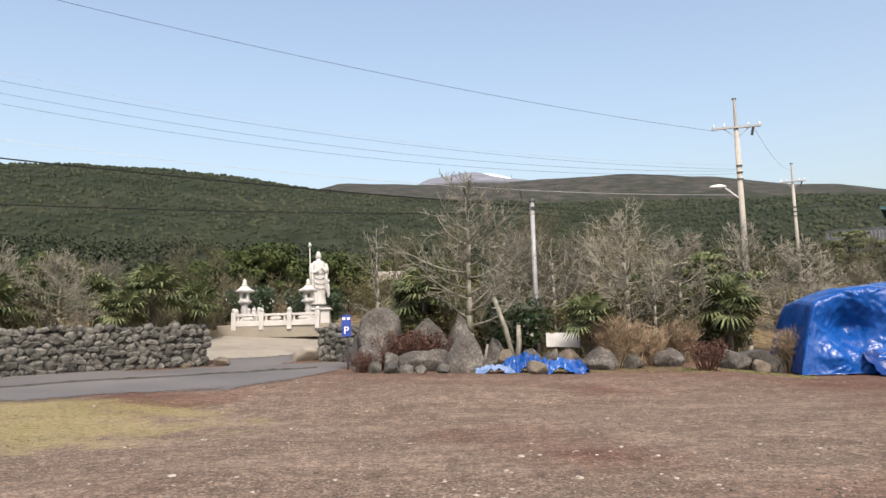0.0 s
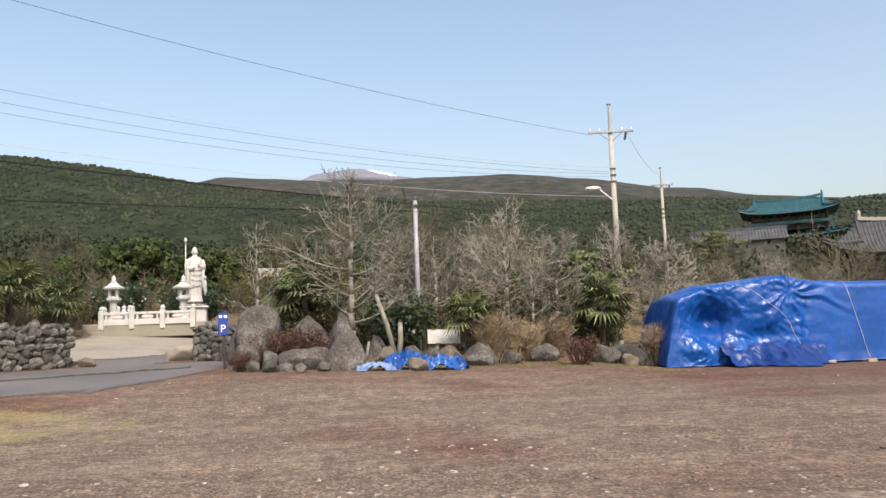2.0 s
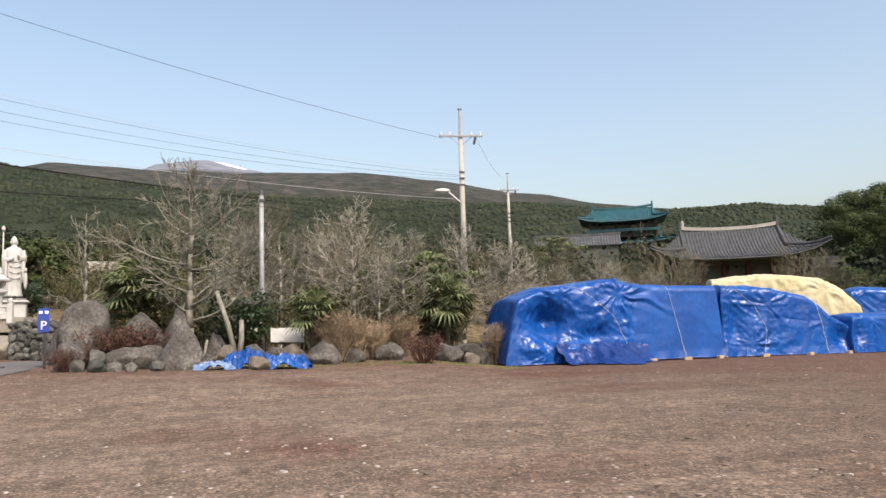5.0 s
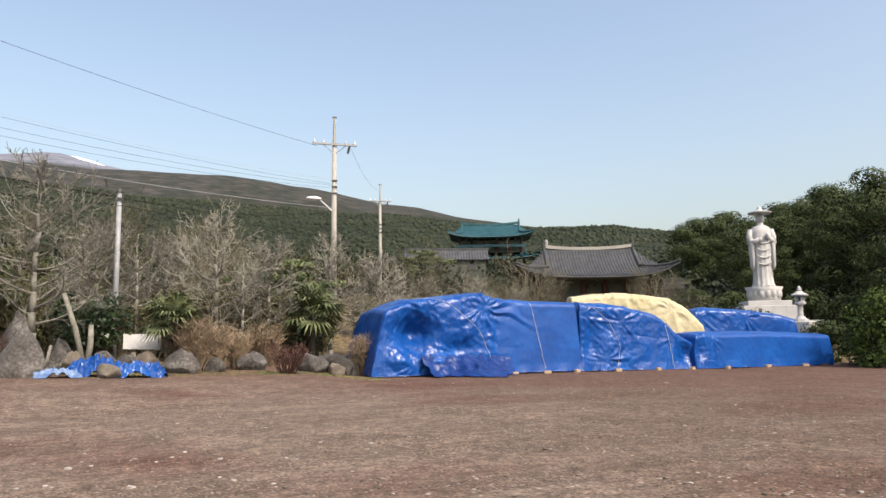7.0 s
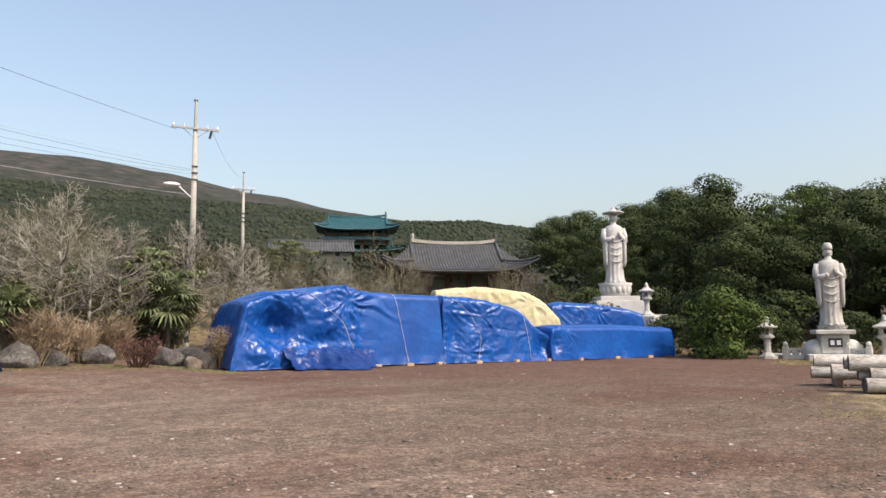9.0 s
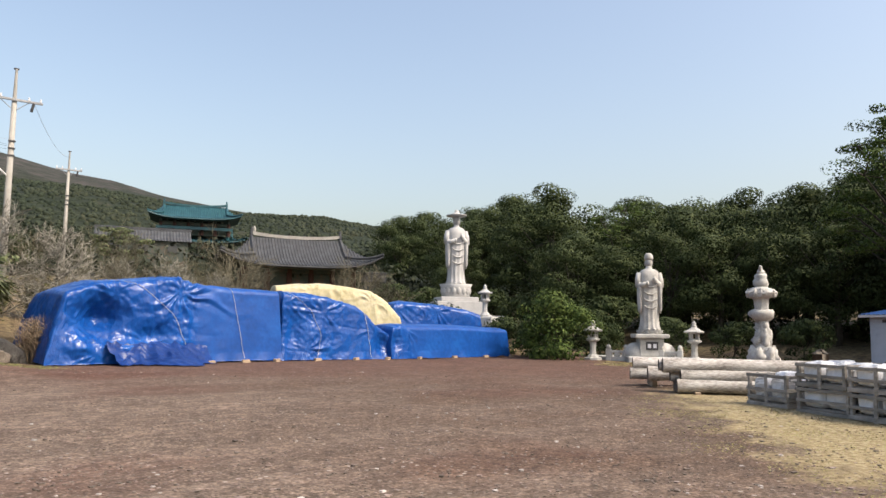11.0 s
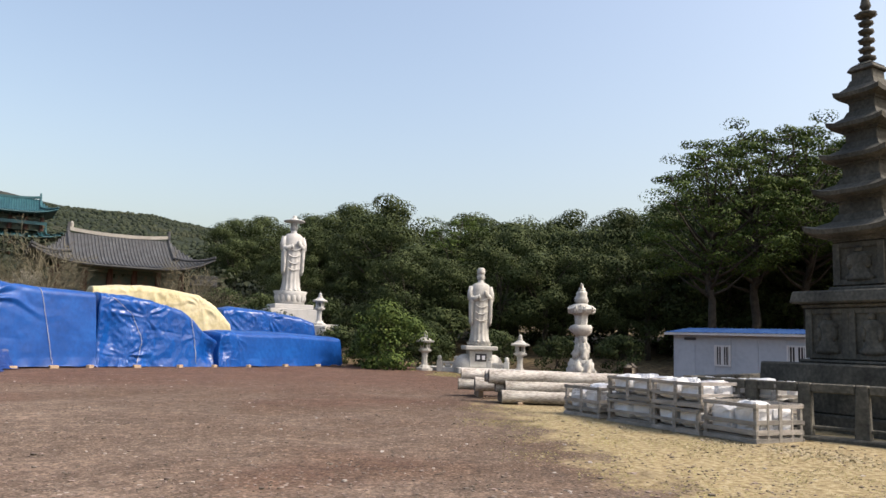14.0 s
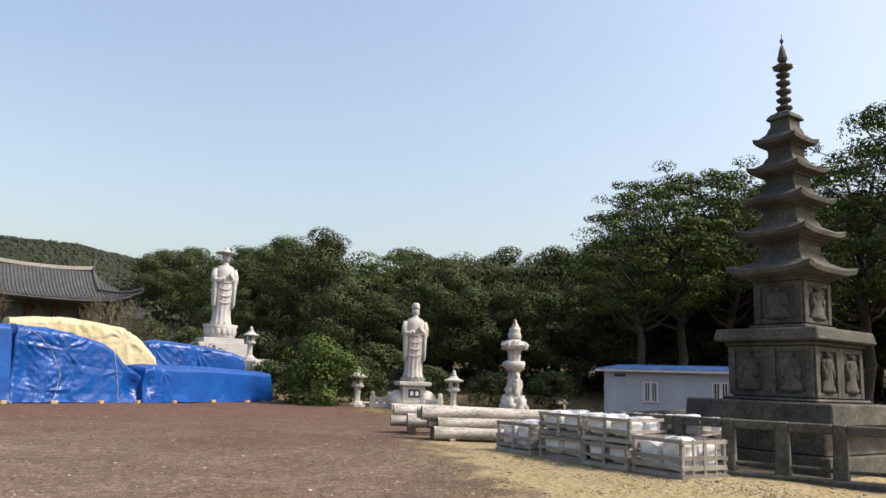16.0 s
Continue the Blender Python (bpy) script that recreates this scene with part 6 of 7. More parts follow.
# ---------------------------------------------------------------- hut
def hut(p, q, depth, h):
    p, q = Vector((*p, 0)), Vector((*q, 0))
    ang = math.degrees(math.atan2(q.y - p.y, q.x - p.x))
    ln = (q - p).length
    ob = thing("site_hut", (p.x, p.y, ground_z(p.x, p.y)), ang, "pale grey-blue prefabricated hut with a blue sheet roof", "hut")
    wins = [(1.78, 0.66, 1.0, 0.82), (4.58, 0.7, 1.08, 0.8)]
    # the panelled front, with openings for the windows
    def front(x0, x1, z0, z1):
        part("wall_panel", Geo().box(((x0 + x1) / 2, 0.05, (z0 + z1) / 2), (x1 - x0, 0.1, z1 - z0), 0, 0.006), M_HUT, ob)
    xs = 0.0
    for wx, ww, wz, wh in wins:
        n = max(1, round((wx - xs) / 1.0))
        for i in range(n):
            front(xs + (wx - xs) * i / n + 0.004, xs + (wx - xs) * (i + 1) / n - 0.004, 0.0, h)
        front(wx + 0.004, wx + ww - 0.004, 0.0, wz)
        front(wx + 0.004, wx + ww - 0.004, wz + wh, h)
        xs = wx + ww
        win = part("window", Geo().box((wx + ww / 2, 0.05, wz + wh / 2), (ww - 0.1, 0.02, wh - 0.1)), M_GLASS, ob, "dark barred window")
        fr = Geo()
        for sx in (0.03, ww / 2, ww - 0.03):
            fr.box((wx + sx, 0.0, wz + wh / 2), (0.06, 0.12, wh))
        for sz in (0.03, wh - 0.03):
            fr.box((wx + ww / 2, 0.0, wz + sz), (ww - 0.13, 0.12, 0.06))
        part("window_frame", fr, M_FRAME, win)
        for k in range(6):
            part("bar", Geo().tube((wx + ww * (k + 1) / 7, -0.05, wz + 0.03), (wx + ww * (k + 1) / 7, -0.05, wz + wh - 0.03), 0.012, None, 5), M_FRAME, win)
    n = max(1, round(ln - xs))
    for i in range(n):
        front(xs + (ln - xs) * i / n + 0.004, xs + (ln - xs) * (i + 1) / n - 0.004, 0.0, h)
    for x in (0.05, ln - 0.05):
        part("side_wall", Geo().box((x, depth / 2 + 0.05, h / 2), (0.1, depth - 0.1, h)), M_HUT, ob)
    part("back_wall", Geo().box((ln / 2, depth, h / 2), (ln, 0.1, h)), M_HUT, ob)
    part("door", Geo().box((0.55, -0.012, 1.0), (0.8, 0.03, 1.95), 0, 0.006), M_HUT, ob)
    part("vent", Geo().box((0.75, -0.035, 2.05), (0.5, 0.03, 0.1)), M_DARK, ob)
    rf = Geo()
    k = int(ln / 0.16)
    for i in range(k):
        x = -0.25 + (ln + 0.5) * i / k
        x2 = -0.25 + (ln + 0.5) * (i + 1) / k
        xm = (x + x2) / 2
        k0 = len(rf.v)
        for yy, zz in ((-0.35, h + 0.03), (depth / 2, h + 0.26), (depth + 0.35, h + 0.03)):
            rf.v += [(x, yy, zz), (xm, yy, zz + 0.035), (x2, yy, zz)]
        for a_ in (0, 3):
            rf.f += [(k0 + a_, k0 + a_ + 1, k0 + a_ + 4, k0 + a_ + 3), (k0 + a_ + 1, k0 + a_ + 2, k0 + a_ + 5, k0 + a_ + 4)]
    tagged(part("roof_sheet", rf, M_HUT_ROOF, ob, "ribbed blue roof sheet"), kind="stuff")
    part("eave_board", Geo().box((ln / 2, -0.3, h - 0.01), (ln + 0.5, 0.05, 0.1), 0, 0.01), M_FRAME, ob)
    return ob


hut((32.4, 7.9), (30.65, 1.34), 3.4, 2.25)


# ---------------------------------------------------------------- temple buildings
def tiled_roof(ob, ln, dp, z0, z1, ridge, over, tile, lift=0.7, rows=46, name="roof"):
    """A hipped-and-gabled roof of tile ribs with upswept corners, ridges of pale mortar."""
    half, hd = ln / 2 + over, dp / 2 + over
    gable = ridge / 2

    def sag(x, y, t):
        # t: 0 at the eave, 1 at the ridge
        corner = (abs(x) / half) ** 4 * lift * (1 - t)
        return z0 + (z1 - z0) * (t ** 1.5) + corner
    for s in (-1, 1):
        g = Geo()
        for i in range(rows):
            x0, x1 = -half + 2 * half * i / rows, -half + 2 * half * (i + 1) / rows
            xm = (x0 + x1) / 2
            top_t = 1.0 if abs(xm) < gable else max(0.12, 1 - (abs(xm) - gable) / (half - gable) * 0.92)
            k0 = len(g.v)
            ns = 8
            for j in range(ns + 1):
                t = top_t * j / ns
                y = s * hd * (1 - t)
                for x, up in ((x0, 0), (x0 + (x1 - x0) * 0.3, 0.0), (xm, 0.11), (x1 - (x1 - x0) * 0.3, 0.0), (x1, 0)):
                    g.v.append((x, y, sag(x, y, t) + up))
            for j in range(ns):
                for e in range(4):
                    a_ = k0 + j * 5 + e
                    g.f.append((a_, a_ + 1, a_ + 6, a_ + 5))
        tagged(part(name, g, tile, ob), kind="stuff")
    for s in (-1, 1):
        g = Geo()
        rw = max(6, rows // 2)
        for i in range(rw):
            y0, y1 = -hd + 2 * hd * i / rw, -hd + 2 * hd * (i + 1) / rw
            ym = (y0 + y1) / 2
            tt = (1 - abs(ym) / hd) * 0.92
            k0 = len(g.v)
            for j in range(5):
                t = min(tt, 0.6) * j / 4
                x = s * (half - (half - gable) * t / 0.92)
                for y, up in ((y0, 0), (ym, 0.11), (y1, 0)):
                    g.v.append((x, y, sag(half * (1 - t), y, t) * 1.0 + up))
            for j in range(4):
                for e in range(2):
                    a_ = k0 + j * 3 + e
                    g.f.append((a_, a_ + 1, a_ + 4, a_ + 3))
        tagged(part("hip", g, tile, ob), kind="stuff")
        gb = Geo()
        gb.add([(s * gable, -hd * 0.55, sag(0, 0, 0.45)), (s * gable, hd * 0.55, sag(0, 0, 0.45)), (s * gable, 0, z1)], [(0, 1, 2)])
        gb.add([(s * (gable - 0.15), -hd * 0.55, sag(0, 0, 0.45)), (s * (gable - 0.15), hd * 0.55, sag(0, 0, 0.45)), (s * (gable - 0.15), 0, z1)], [(0, 2, 1)])
        part("gable", gb, M_RED_WOOD, ob)
        for e in (-1, 1):
            rd = Geo().path([Vector((s * gable, e * hd * (1 - t), sag(gable, 0, t) + 0.18)) for t in np.linspace(1.0, 0.42, 6)], 0.17, 6)
            rd.path([Vector((s * (gable + (half - gable) * (1 - t / 0.42)), e * hd * (1 - t), sag(half * (1 - t * 0.6), 0, t) + 0.15)) for t in np.linspace(0.42, 0.0, 6)], 0.15, 6)
            part("hip_ridge", rd, tile, ob)
    rd = Geo()
    for i in range(16):
        x0, x1 = -gable + 2 * gable * i / 16, -gable + 2 * gable * (i + 1) / 16
        up = lambda x: 0.35 * (abs(x) / gable) ** 2.5
        k0 = len(rd.v)
        for x in (x0, x1):
            rd.v += [(x, -0.2, z1 - 0.1 + up(x)), (x, -0.2, z1 + 0.28 + up(x)), (x, 0.2, z1 + 0.28 + up(x)), (x, 0.2, z1 - 0.1 + up(x))]
        rd.f += [(k0, k0 + 4, k0 + 5, k0 + 1), (k0 + 1, k0 + 5, k0 + 6, k0 + 2), (k0 + 2, k0 + 6, k0 + 7, k0 + 3)]
    tagged(part("main_ridge", rd, M_RIDGE if tile is M_TILE else tile, ob, "mortared main ridge"), kind="stuff")
    for s in (-1, 1):
        part("ridge_end", Geo().box((s * gable, 0, z1 + 0.65), (0.4, 0.5, 1.0), 0, 0.06, None, 0.6), tile, ob)
    soff = Geo()
    n = 10
    for i in range(n + 1):
        x = -half * 0.98 + 2 * half * 0.98 * i / n
        for y in (-hd * 0.97, hd * 0.97):
            soff.v.append((x, y, sag(x, y, 0) - 0.28))
    for i in range(n):
        soff.f.append((2 * i, 2 * i + 1, 2 * i + 3, 2 * i + 2))
    part("soffit", soff, M_TEMPLE_WOOD, ob, "dark painted rafters")
    for s in (-1, 1):
        fas = Geo().path([Vector((x, s * hd * 0.985, sag(x, 0, 0) - 0.14)) for x in np.linspace(-half, half, 12)], 0.13, 5)
        part("eave_edge", fas, tile, ob)


def hall_body(ob, ln, dp, z0, z1, bays, wall):
    part("wall_core", Geo().box((0, 0, (z0 + z1) / 2), (ln - 0.6, dp - 0.6, z1 - z0)), wall, ob)
    for i in range(bays + 1):
        for s in (-1, 1):
            part("column", Geo().tube((-ln / 2 + ln * i / bays, s * dp / 2, z0), (-ln / 2 + ln * i / bays, s * dp / 2, z1), 0.24, 0.22, 10), M_RED_WOOD, ob)
    for s in (-1, 1):
        part("beam", Geo().box((0, s * dp / 2, z1 - 0.3), (ln, 0.34, 0.6), 0, 0.03), M_TEMPLE_WOOD, ob)
    for i in range(bays * 2 + 1):
        for s in (-1, 1):
            part("bracket", Geo().box((-ln / 2 + ln * i / (bays * 2), s * (dp / 2 + 0.3), z1 + 0.15), (0.35, 0.9, 0.5), 0, 0.04), M_TEMPLE_WOOD, ob)


def tiled_hall():
    """The grey-tiled hall."""
    x, y = 54.9, 75.1
    ob = thing("temple_hall", (x, y, -0.3), -27.0, "temple hall with a curved grey tile roof and pale ridge", "temple")
    z = land_z(x, y) - 0.5
    hall_body(ob, 12.5, 7.0, z, 8.6, 5, M_TEMPLE_WOOD)
    tiled_roof(ob, 12.5, 7.0, 8.7, 12.4, 10.6, 2.9, M_TILE, 1.5, 52)
    part("chimney_finial", Geo().lathe([(12.9, 0.16), (13.4, 0.2), (13.7, 0.05)], 10, pose(-5.0, 0, 0)), M_RIDGE, ob)


tiled_hall()


def green_pavilion():
    x, y = 67.0, 121.5
    ob = thing("temple_pavilion", (x, y, 0), -28.5, "two-storey temple pavilion with teal tiled roofs", "temple")
    hall_body(ob, 13.0, 8.0, land_z(x, y) - 1, 15.0, 5, M_TEMPLE_WOOD)
    tiled_roof(ob, 13.0, 8.0, 15.6, 17.0, 12.6, 2.0, M_GREEN_TILE, 0.7, 44, "lower_roof")
    hall_body(ob, 11.0, 6.6, 16.8, 19.0, 5, M_TEMPLE_WOOD)
    part("railing", Geo().box((0, -4.2, 17.9), (12.4, 0.12, 0.5)), M_GREEN_TILE, ob)
    tiled_roof(ob, 11.0, 6.6, 19.5, 22.2, 10.4, 2.1, M_GREEN_TILE, 0.9, 44, "upper_roof")


green_pavilion()


def low_roof(name, x, y, rz, ln, dp, z0, z1, tile, label):
    ob = thing(name, (x, y, 0), rz, label, "building")
    z = land_z(x, y) - 0.6
    part("wall", Geo().box((0, 0, (z + z0) / 2 + 0.1), (ln - 0.8, dp - 0.8, z0 - z + 0.2)), M_TEMPLE_WOOD if tile is M_TILE else M_CONCRETE, ob)
    for s in (-1, 1):
        g = Geo()
        n = 30
        for i in range(n):
            x0, x1 = -ln / 2 + ln * i / n, -ln / 2 + ln * (i + 1) / n
            k0 = len(g.v)
            for yy, zz in ((s * dp / 2, z0), (s * dp * 0.25, z0 + (z1 - z0) * 0.45), (0, z1)):
                g.v += [(x0, yy, zz), ((x0 + x1) / 2, yy, zz + 0.09), (x1, yy, zz)]
            for a_ in (0, 3):
                g.f += [(k0 + a_, k0 + a_ + 1, k0 + a_ + 4, k0 + a_ + 3), (k0 + a_ + 1, k0 + a_ + 2, k0 + a_ + 5, k0 + a_ + 4)]
        tagged(part("roof_slope", g, tile, ob), kind="stuff")
    part("ridge", Geo().box((0, 0, z1 + 0.1), (ln + 0.2, 0.35, 0.35), 0, 0.04), M_RIDGE if tile is M_CONCRETE else tile, ob)
    for i in range(3):
        part("window", Geo().box((-ln * 0.3 + ln * 0.3 * i, -dp / 2 + 0.36, z0 - 0.9), (1.1, 0.12, 0.9), 0, 0.01), M_GLASS, ob)
    return ob


low_roof("low_building", 43.2, 90.5, -25, 11, 6, 11.6, 13.2, M_TILE, "low outbuilding with a grey tiled roof behind the thicket")
low_roof("garden_house", -11.6, 69.4, 8, 4.2, 3.2, 7.35, 8.0, M_CONCRETE, "small pale house with a flat-pitched roof among trees")
low_roof("side_building", 61.6, 68.6, -40, 3.0, 2.6, 6.9, 7.9, M_TILE, "small tiled outbuilding beside the temple hall")


# ---------------------------------------------------------------- poles, cables, lamp
def utility_pole(place, top, cross_z, r, arm, rz, label, lamp=None):
    ob = thing("utility_pole", place, rz, label, "utility pole", "utility poles")
    z = place[2]
    part("pole", Geo().tube((0, 0, -0.3), (0, 0, cross_z - z), r, r * 0.62, 12), M_POLE, ob, smooth=True)
    part("top_rod", Geo().tube((0, 0, cross_z - z), (0, 0, top - z), r * 0.5, r * 0.3, 8), M_POLE, ob)
    part("top_cap", Geo().box((0, 0, top - z), (0.28, 0.12, 0.1)), M_DARK, ob)
    part("crossarm", Geo().box((0, -0.18, cross_z - z), (arm, 0.12, 0.14), 0, 0.01), M_GALV, ob, "galvanised crossarm")
    for sx in (-1, 1):
        part("brace", Geo().tube((sx * arm * 0.28, -0.15, cross_z - z), (0, -0.1, cross_z - z - 0.7), 0.02, None, 5), M_GALV, ob)
        for f in (0.46, 0.25):
            part("insulator", Geo().lathe([(0, 0.05), (0.05, 0.08), (0.1, 0.05), (0.16, 0.07), (0.22, 0.03)], 10, pose(sx * f * arm, -0.18, cross_z - z + 0.07)), M_LAMP, ob)
    part("fuse_box", Geo().tube((arm * 0.3, -0.18, cross_z - z - 0.6), (arm * 0.34, -0.18, cross_z - z - 0.05), 0.06, None, 8), M_DARK, ob)
    for k in range(3):
        part("cable_bracket", Geo().box((0, -0.15, cross_z - z - 2.6 - 0.45 * k), (0.4, 0.1, 0.1)), M_DARK, ob)
    if lamp:
        z_l = lamp - z
        arm_ = part("lamp_arm", Geo().path([Vector((0, 0, z_l - 0.9)), Vector((-0.7, -0.2, z_l - 0.35)), Vector((-1.0, -0.25, z_l - 0.1))], 0.05, 7), M_LAMP, ob)
        part("lamp_head", Geo().ball((-1.45, -0.3, z_l), (0.55, 0.2, 0.15), 12, 8, pose(0, 0, 0)), M_LAMP, arm_, "white street lamp head", smooth=True)
    return ob


utility_pole((15.75, 50.9, ground_z(15.75, 50.9)), 17.3, 15.3, 0.17, 3.1, -8, "tall concrete utility pole with crossarm and street lamp", 11.35)
utility_pole((29.5, 78.6, ground_z(29.5, 78.6)), 18.75, 16.85, 0.15, 2.4, -14, "further concrete utility pole with crossarm")
gp = thing("steel_pole", (1.36, 34.5, ground_z(1.36, 34.5)), 0, "slim galvanised steel pole among bare trees", "pole")
part("pole", Geo().tube((0, 0, -0.3), (0, 0, 7.95 - ground_z(1.36, 34.5)), 0.085, 0.07, 12), M_GALV, gp, smooth=True)
part("cap", Geo().tube((0, 0, 7.9 - ground_z(1.36, 34.5)), (0, 0, 8.05 - ground_z(1.36, 34.5)), 0.11, 0.06, 12), M_DARK, gp)
part("bracket", Geo().box((0, -0.1, 7.6 - ground_z(1.36, 34.5)), (0.3, 0.1, 0.1)), M_DARK, gp)
post = thing("short_post", (10.2, 47.0, ground_z(10.2, 47.0)), 0, "weathered post standing in the thicket", "post")
part("shaft", Geo().tube((0, 0, -0.2), (0, 0, 4.2), 0.1, 0.09, 8), M_POLE, post)


def cable(p, q, sag, r, material, label):
    p, q = Vector(p), Vector(q)
    pts = []
    for i in range(33):
        u = i / 32
        c = p.lerp(q, u)
        c.z -= sag * 4 * u * (1 - u)
        pts.append(c)
    solo("overhead_cable", Geo().path(pts, r, 4), material, label, "cable", "overhead cables")


cable((-32.49, 25.52, 19.88), (14.48, 50.98, 15.15), 0.94, 0.011, M_WIRE, "single overhead cable to the crossarm")
cable((-38.38, 28.34, 18.45), (15.54, 50.88, 12.80), 2.00, 0.007, M_WIRE_ALU, "thin dark overhead cable on poles")
cable((-37.58, 27.25, 17.08), (15.52, 50.89, 12.49), 1.59, 0.008, M_WIRE, "thin dark overhead cable on poles")
cable((-36.76, 26.17, 16.21), (15.51, 50.89, 12.38), 1.90, 0.008, M_WIRE, "thin dark overhead cable on poles")
cable((-36.73, 26.19, 15.69), (15.50, 50.89, 12.19), 2.00, 0.008, M_WIRE, "thin dark overhead cable on poles")
cable((-36.63, 26.23, 13.17), (15.41, 50.92, 10.79), 1.32, 0.012, M_WIRE_ALU, "sagging grey overhead cable on poles")
cable((-26.98, 25.36, 10.07), (1.32, 34.57, 7.69), 0.20, 0.034, M_WIRE, "thick black overhead cable")
cable((-26.90, 25.41, 7.72), (1.31, 34.58, 7.37), 0.23, 0.026, M_WIRE, "black overhead cable low over the garden")
cable((16.73, 50.29, 15.11), (29.52, 78.64, 18.17), 0.8, 0.012, M_WIRE_ALU, "thin overhead cable between the poles")
cable((1.32, 34.57, 7.69), (15.59, 50.87, 10.51), 0.5, 0.018, M_WIRE, "black overhead cable between poles")
cable((1.31, 34.58, 7.37), (15.52, 50.89, 9.45), 0.4, 0.014, M_WIRE, "black overhead cable between poles")


# ---------------------------------------------------------------- rocks by the gate
def boulder(x, y, sx, sy, sz, seed, mat, label, sink=0.25, rz=0.0, cone=False):
    g = Geo()
    if cone:
        g.lathe([(-0.3, 0.52 * sx, 0.52 * sy), (0.12 * sz, 0.5 * sx, 0.5 * sy), (0.3 * sz, 0.42 * sx, 0.42 * sy), (0.5 * sz, 0.34 * sx, 0.32 * sy), (0.7 * sz, 0.24 * sx, 0.23 * sy), (0.88 * sz, 0.14 * sx, 0.13 * sy), (sz, 0.03 * sx, 0.03 * sy)], 22,
                wave=lambda z, w: 1 + 0.3 * noise.noise(Vector((math.cos(w) * 1.3, math.sin(w) * 1.3, z * 0.9 + seed))) + 0.12 * noise.noise(Vector((math.cos(w) * 3.5, math.sin(w) * 3.5, z * 3.0 + seed))))
    else:
        g.ball((0, 0, 0), (1, 1, 1), 34, 24, rough=0.28, freq=1.3, seed=seed)
        rc = random.Random(int(seed * 10))
        cuts = [(Vector((rc.gauss(0, 1), rc.gauss(0, 1), rc.gauss(0.1, 0.8))).normalized(), rc.uniform(0.6, 0.88)) for _ in range(12)]
        vs = []
        for p in g.v:
            p = Vector(p)
            for nn, c in cuts:
                over = p.dot(nn) - c
                if over > 0:
                    p = p - nn * over * 0.9
            vs.append((p.x * sx / 2 * 1.08, p.y * sy / 2 * 1.08, p.z * sz / 2 * 1.06 + sz * (0.5 - sink)))
        g.v = vs
        g.v = [tuple(Vector(p) + 0.06 * noise.noise_vector(Vector(p) * 2.2 + Vector((seed, 0, 0))) + 0.025 * noise.noise_vector(Vector(p) * 6)) for p in g.v]
    return solo("boulder", g, mat, label, "rock", "gate rocks", place=(x, y, ground_z(x, y)), rz=rz, smooth=True)


for i, (x, y, sx, sy, sz, mat, lb) in enumerate((
        (-4.95, 30.1, 2.1, 2.0, 2.9, M_BOULDER, "tall rounded dark grey boulder"), (-3.2, 30.4, 2.0, 1.9, 2.7, M_BOULDER, "rounded dark grey boulder leaning on another"),
        (-1.9, 31.0, 1.5, 1.5, 2.6, M_BOULDER, "dark boulder in the rock group"), (-5.15, 28.2, 1.15, 1.0, 1.3, M_BOULDER, "smaller rounded dark boulder"), (-2.9, 28.3, 2.3, 1.1, 1.15, M_BOULDER, "low broad dark boulder"),
        (-4.75, 27.4, 0.55, 0.5, 0.5, M_LAVA, "small dark rock at the gate"), (-4.2, 27.3, 0.75, 0.55, 0.6, M_LAVA, "small angular dark rock"), (-3.6, 27.2, 0.65, 0.5, 0.45, M_LAVA, "small dark rock at the gate"), (-3.1, 27.2, 0.5, 0.5, 0.4, M_LAVA, "small dark rock at the gate"),
        (-4.3, 28.0, 0.8, 0.6, 0.9, M_LAVA, "upright dark rock at the gate"), (0.0, 28.6, 1.0, 0.8, 1.0, M_TAN_ROCK, "tan block of stone"), (0.95, 29.2, 0.9, 0.7, 1.1, M_BOULDER, "grey rock at the bed edge"), (2.3, 29.3, 1.2, 0.9, 0.9, M_TAN_ROCK, "tan rock at the bed edge"),
        (1.7, 29.4, 0.9, 0.8, 0.95, M_BOULDER, "grey rock at the bed edge"), (3.4, 29.0, 1.6, 1.0, 1.1, M_BOULDER, "dark broad rock under the palm"), (4.6, 29.4, 1.0, 0.9, 0.8, M_BOULDER, "dark rock in dry grass"), (6.2, 30.2, 1.3, 1.0, 0.9, M_BOULDER, "grey rock at the bed edge"),
        (8.6, 30.4, 1.6, 1.2, 1.1, M_BOULDER, "grey rock beside the red shrub"), (9.8, 31.4, 1.9, 1.4, 1.3, M_BOULDER, "large grey rock by the covered stack"), (11.0, 32.0, 1.5, 1.3, 1.2, M_BOULDER, "grey rock by the covered stack"), (9.5, 30.0, 0.9, 0.6, 0.6, M_TAN_ROCK, "tan stone by the covered stack"),
        (1.0, 27.1, 1.1, 0.8, 0.62, M_TAN_ROCK, "tan rock resting on the blue sheet"), (-0.5, 30.2, 0.9, 0.8, 1.4, M_BOULDER, "dark rock behind the pointed stone"), (-6.0, 31.0, 1.1, 1.2, 2.0, M_BOULDER, "dark boulder behind the parking sign"), (-1.0, 27.5, 0.5, 0.4, 0.35, M_LAVA, "small dark rock at the gate"), (-2.3, 27.4, 0.6, 0.5, 0.4, M_LAVA, "small dark rock at the gate"))):
    boulder(x, y, sx, sy, sz, i * 1.7 + 1, mat, lb, rz=i * 47)
boulder(-1.5, 27.9, 1.8, 1.3, 1.55, 5.5, M_BOULDER, "pointed brown standing rock", cone=True)

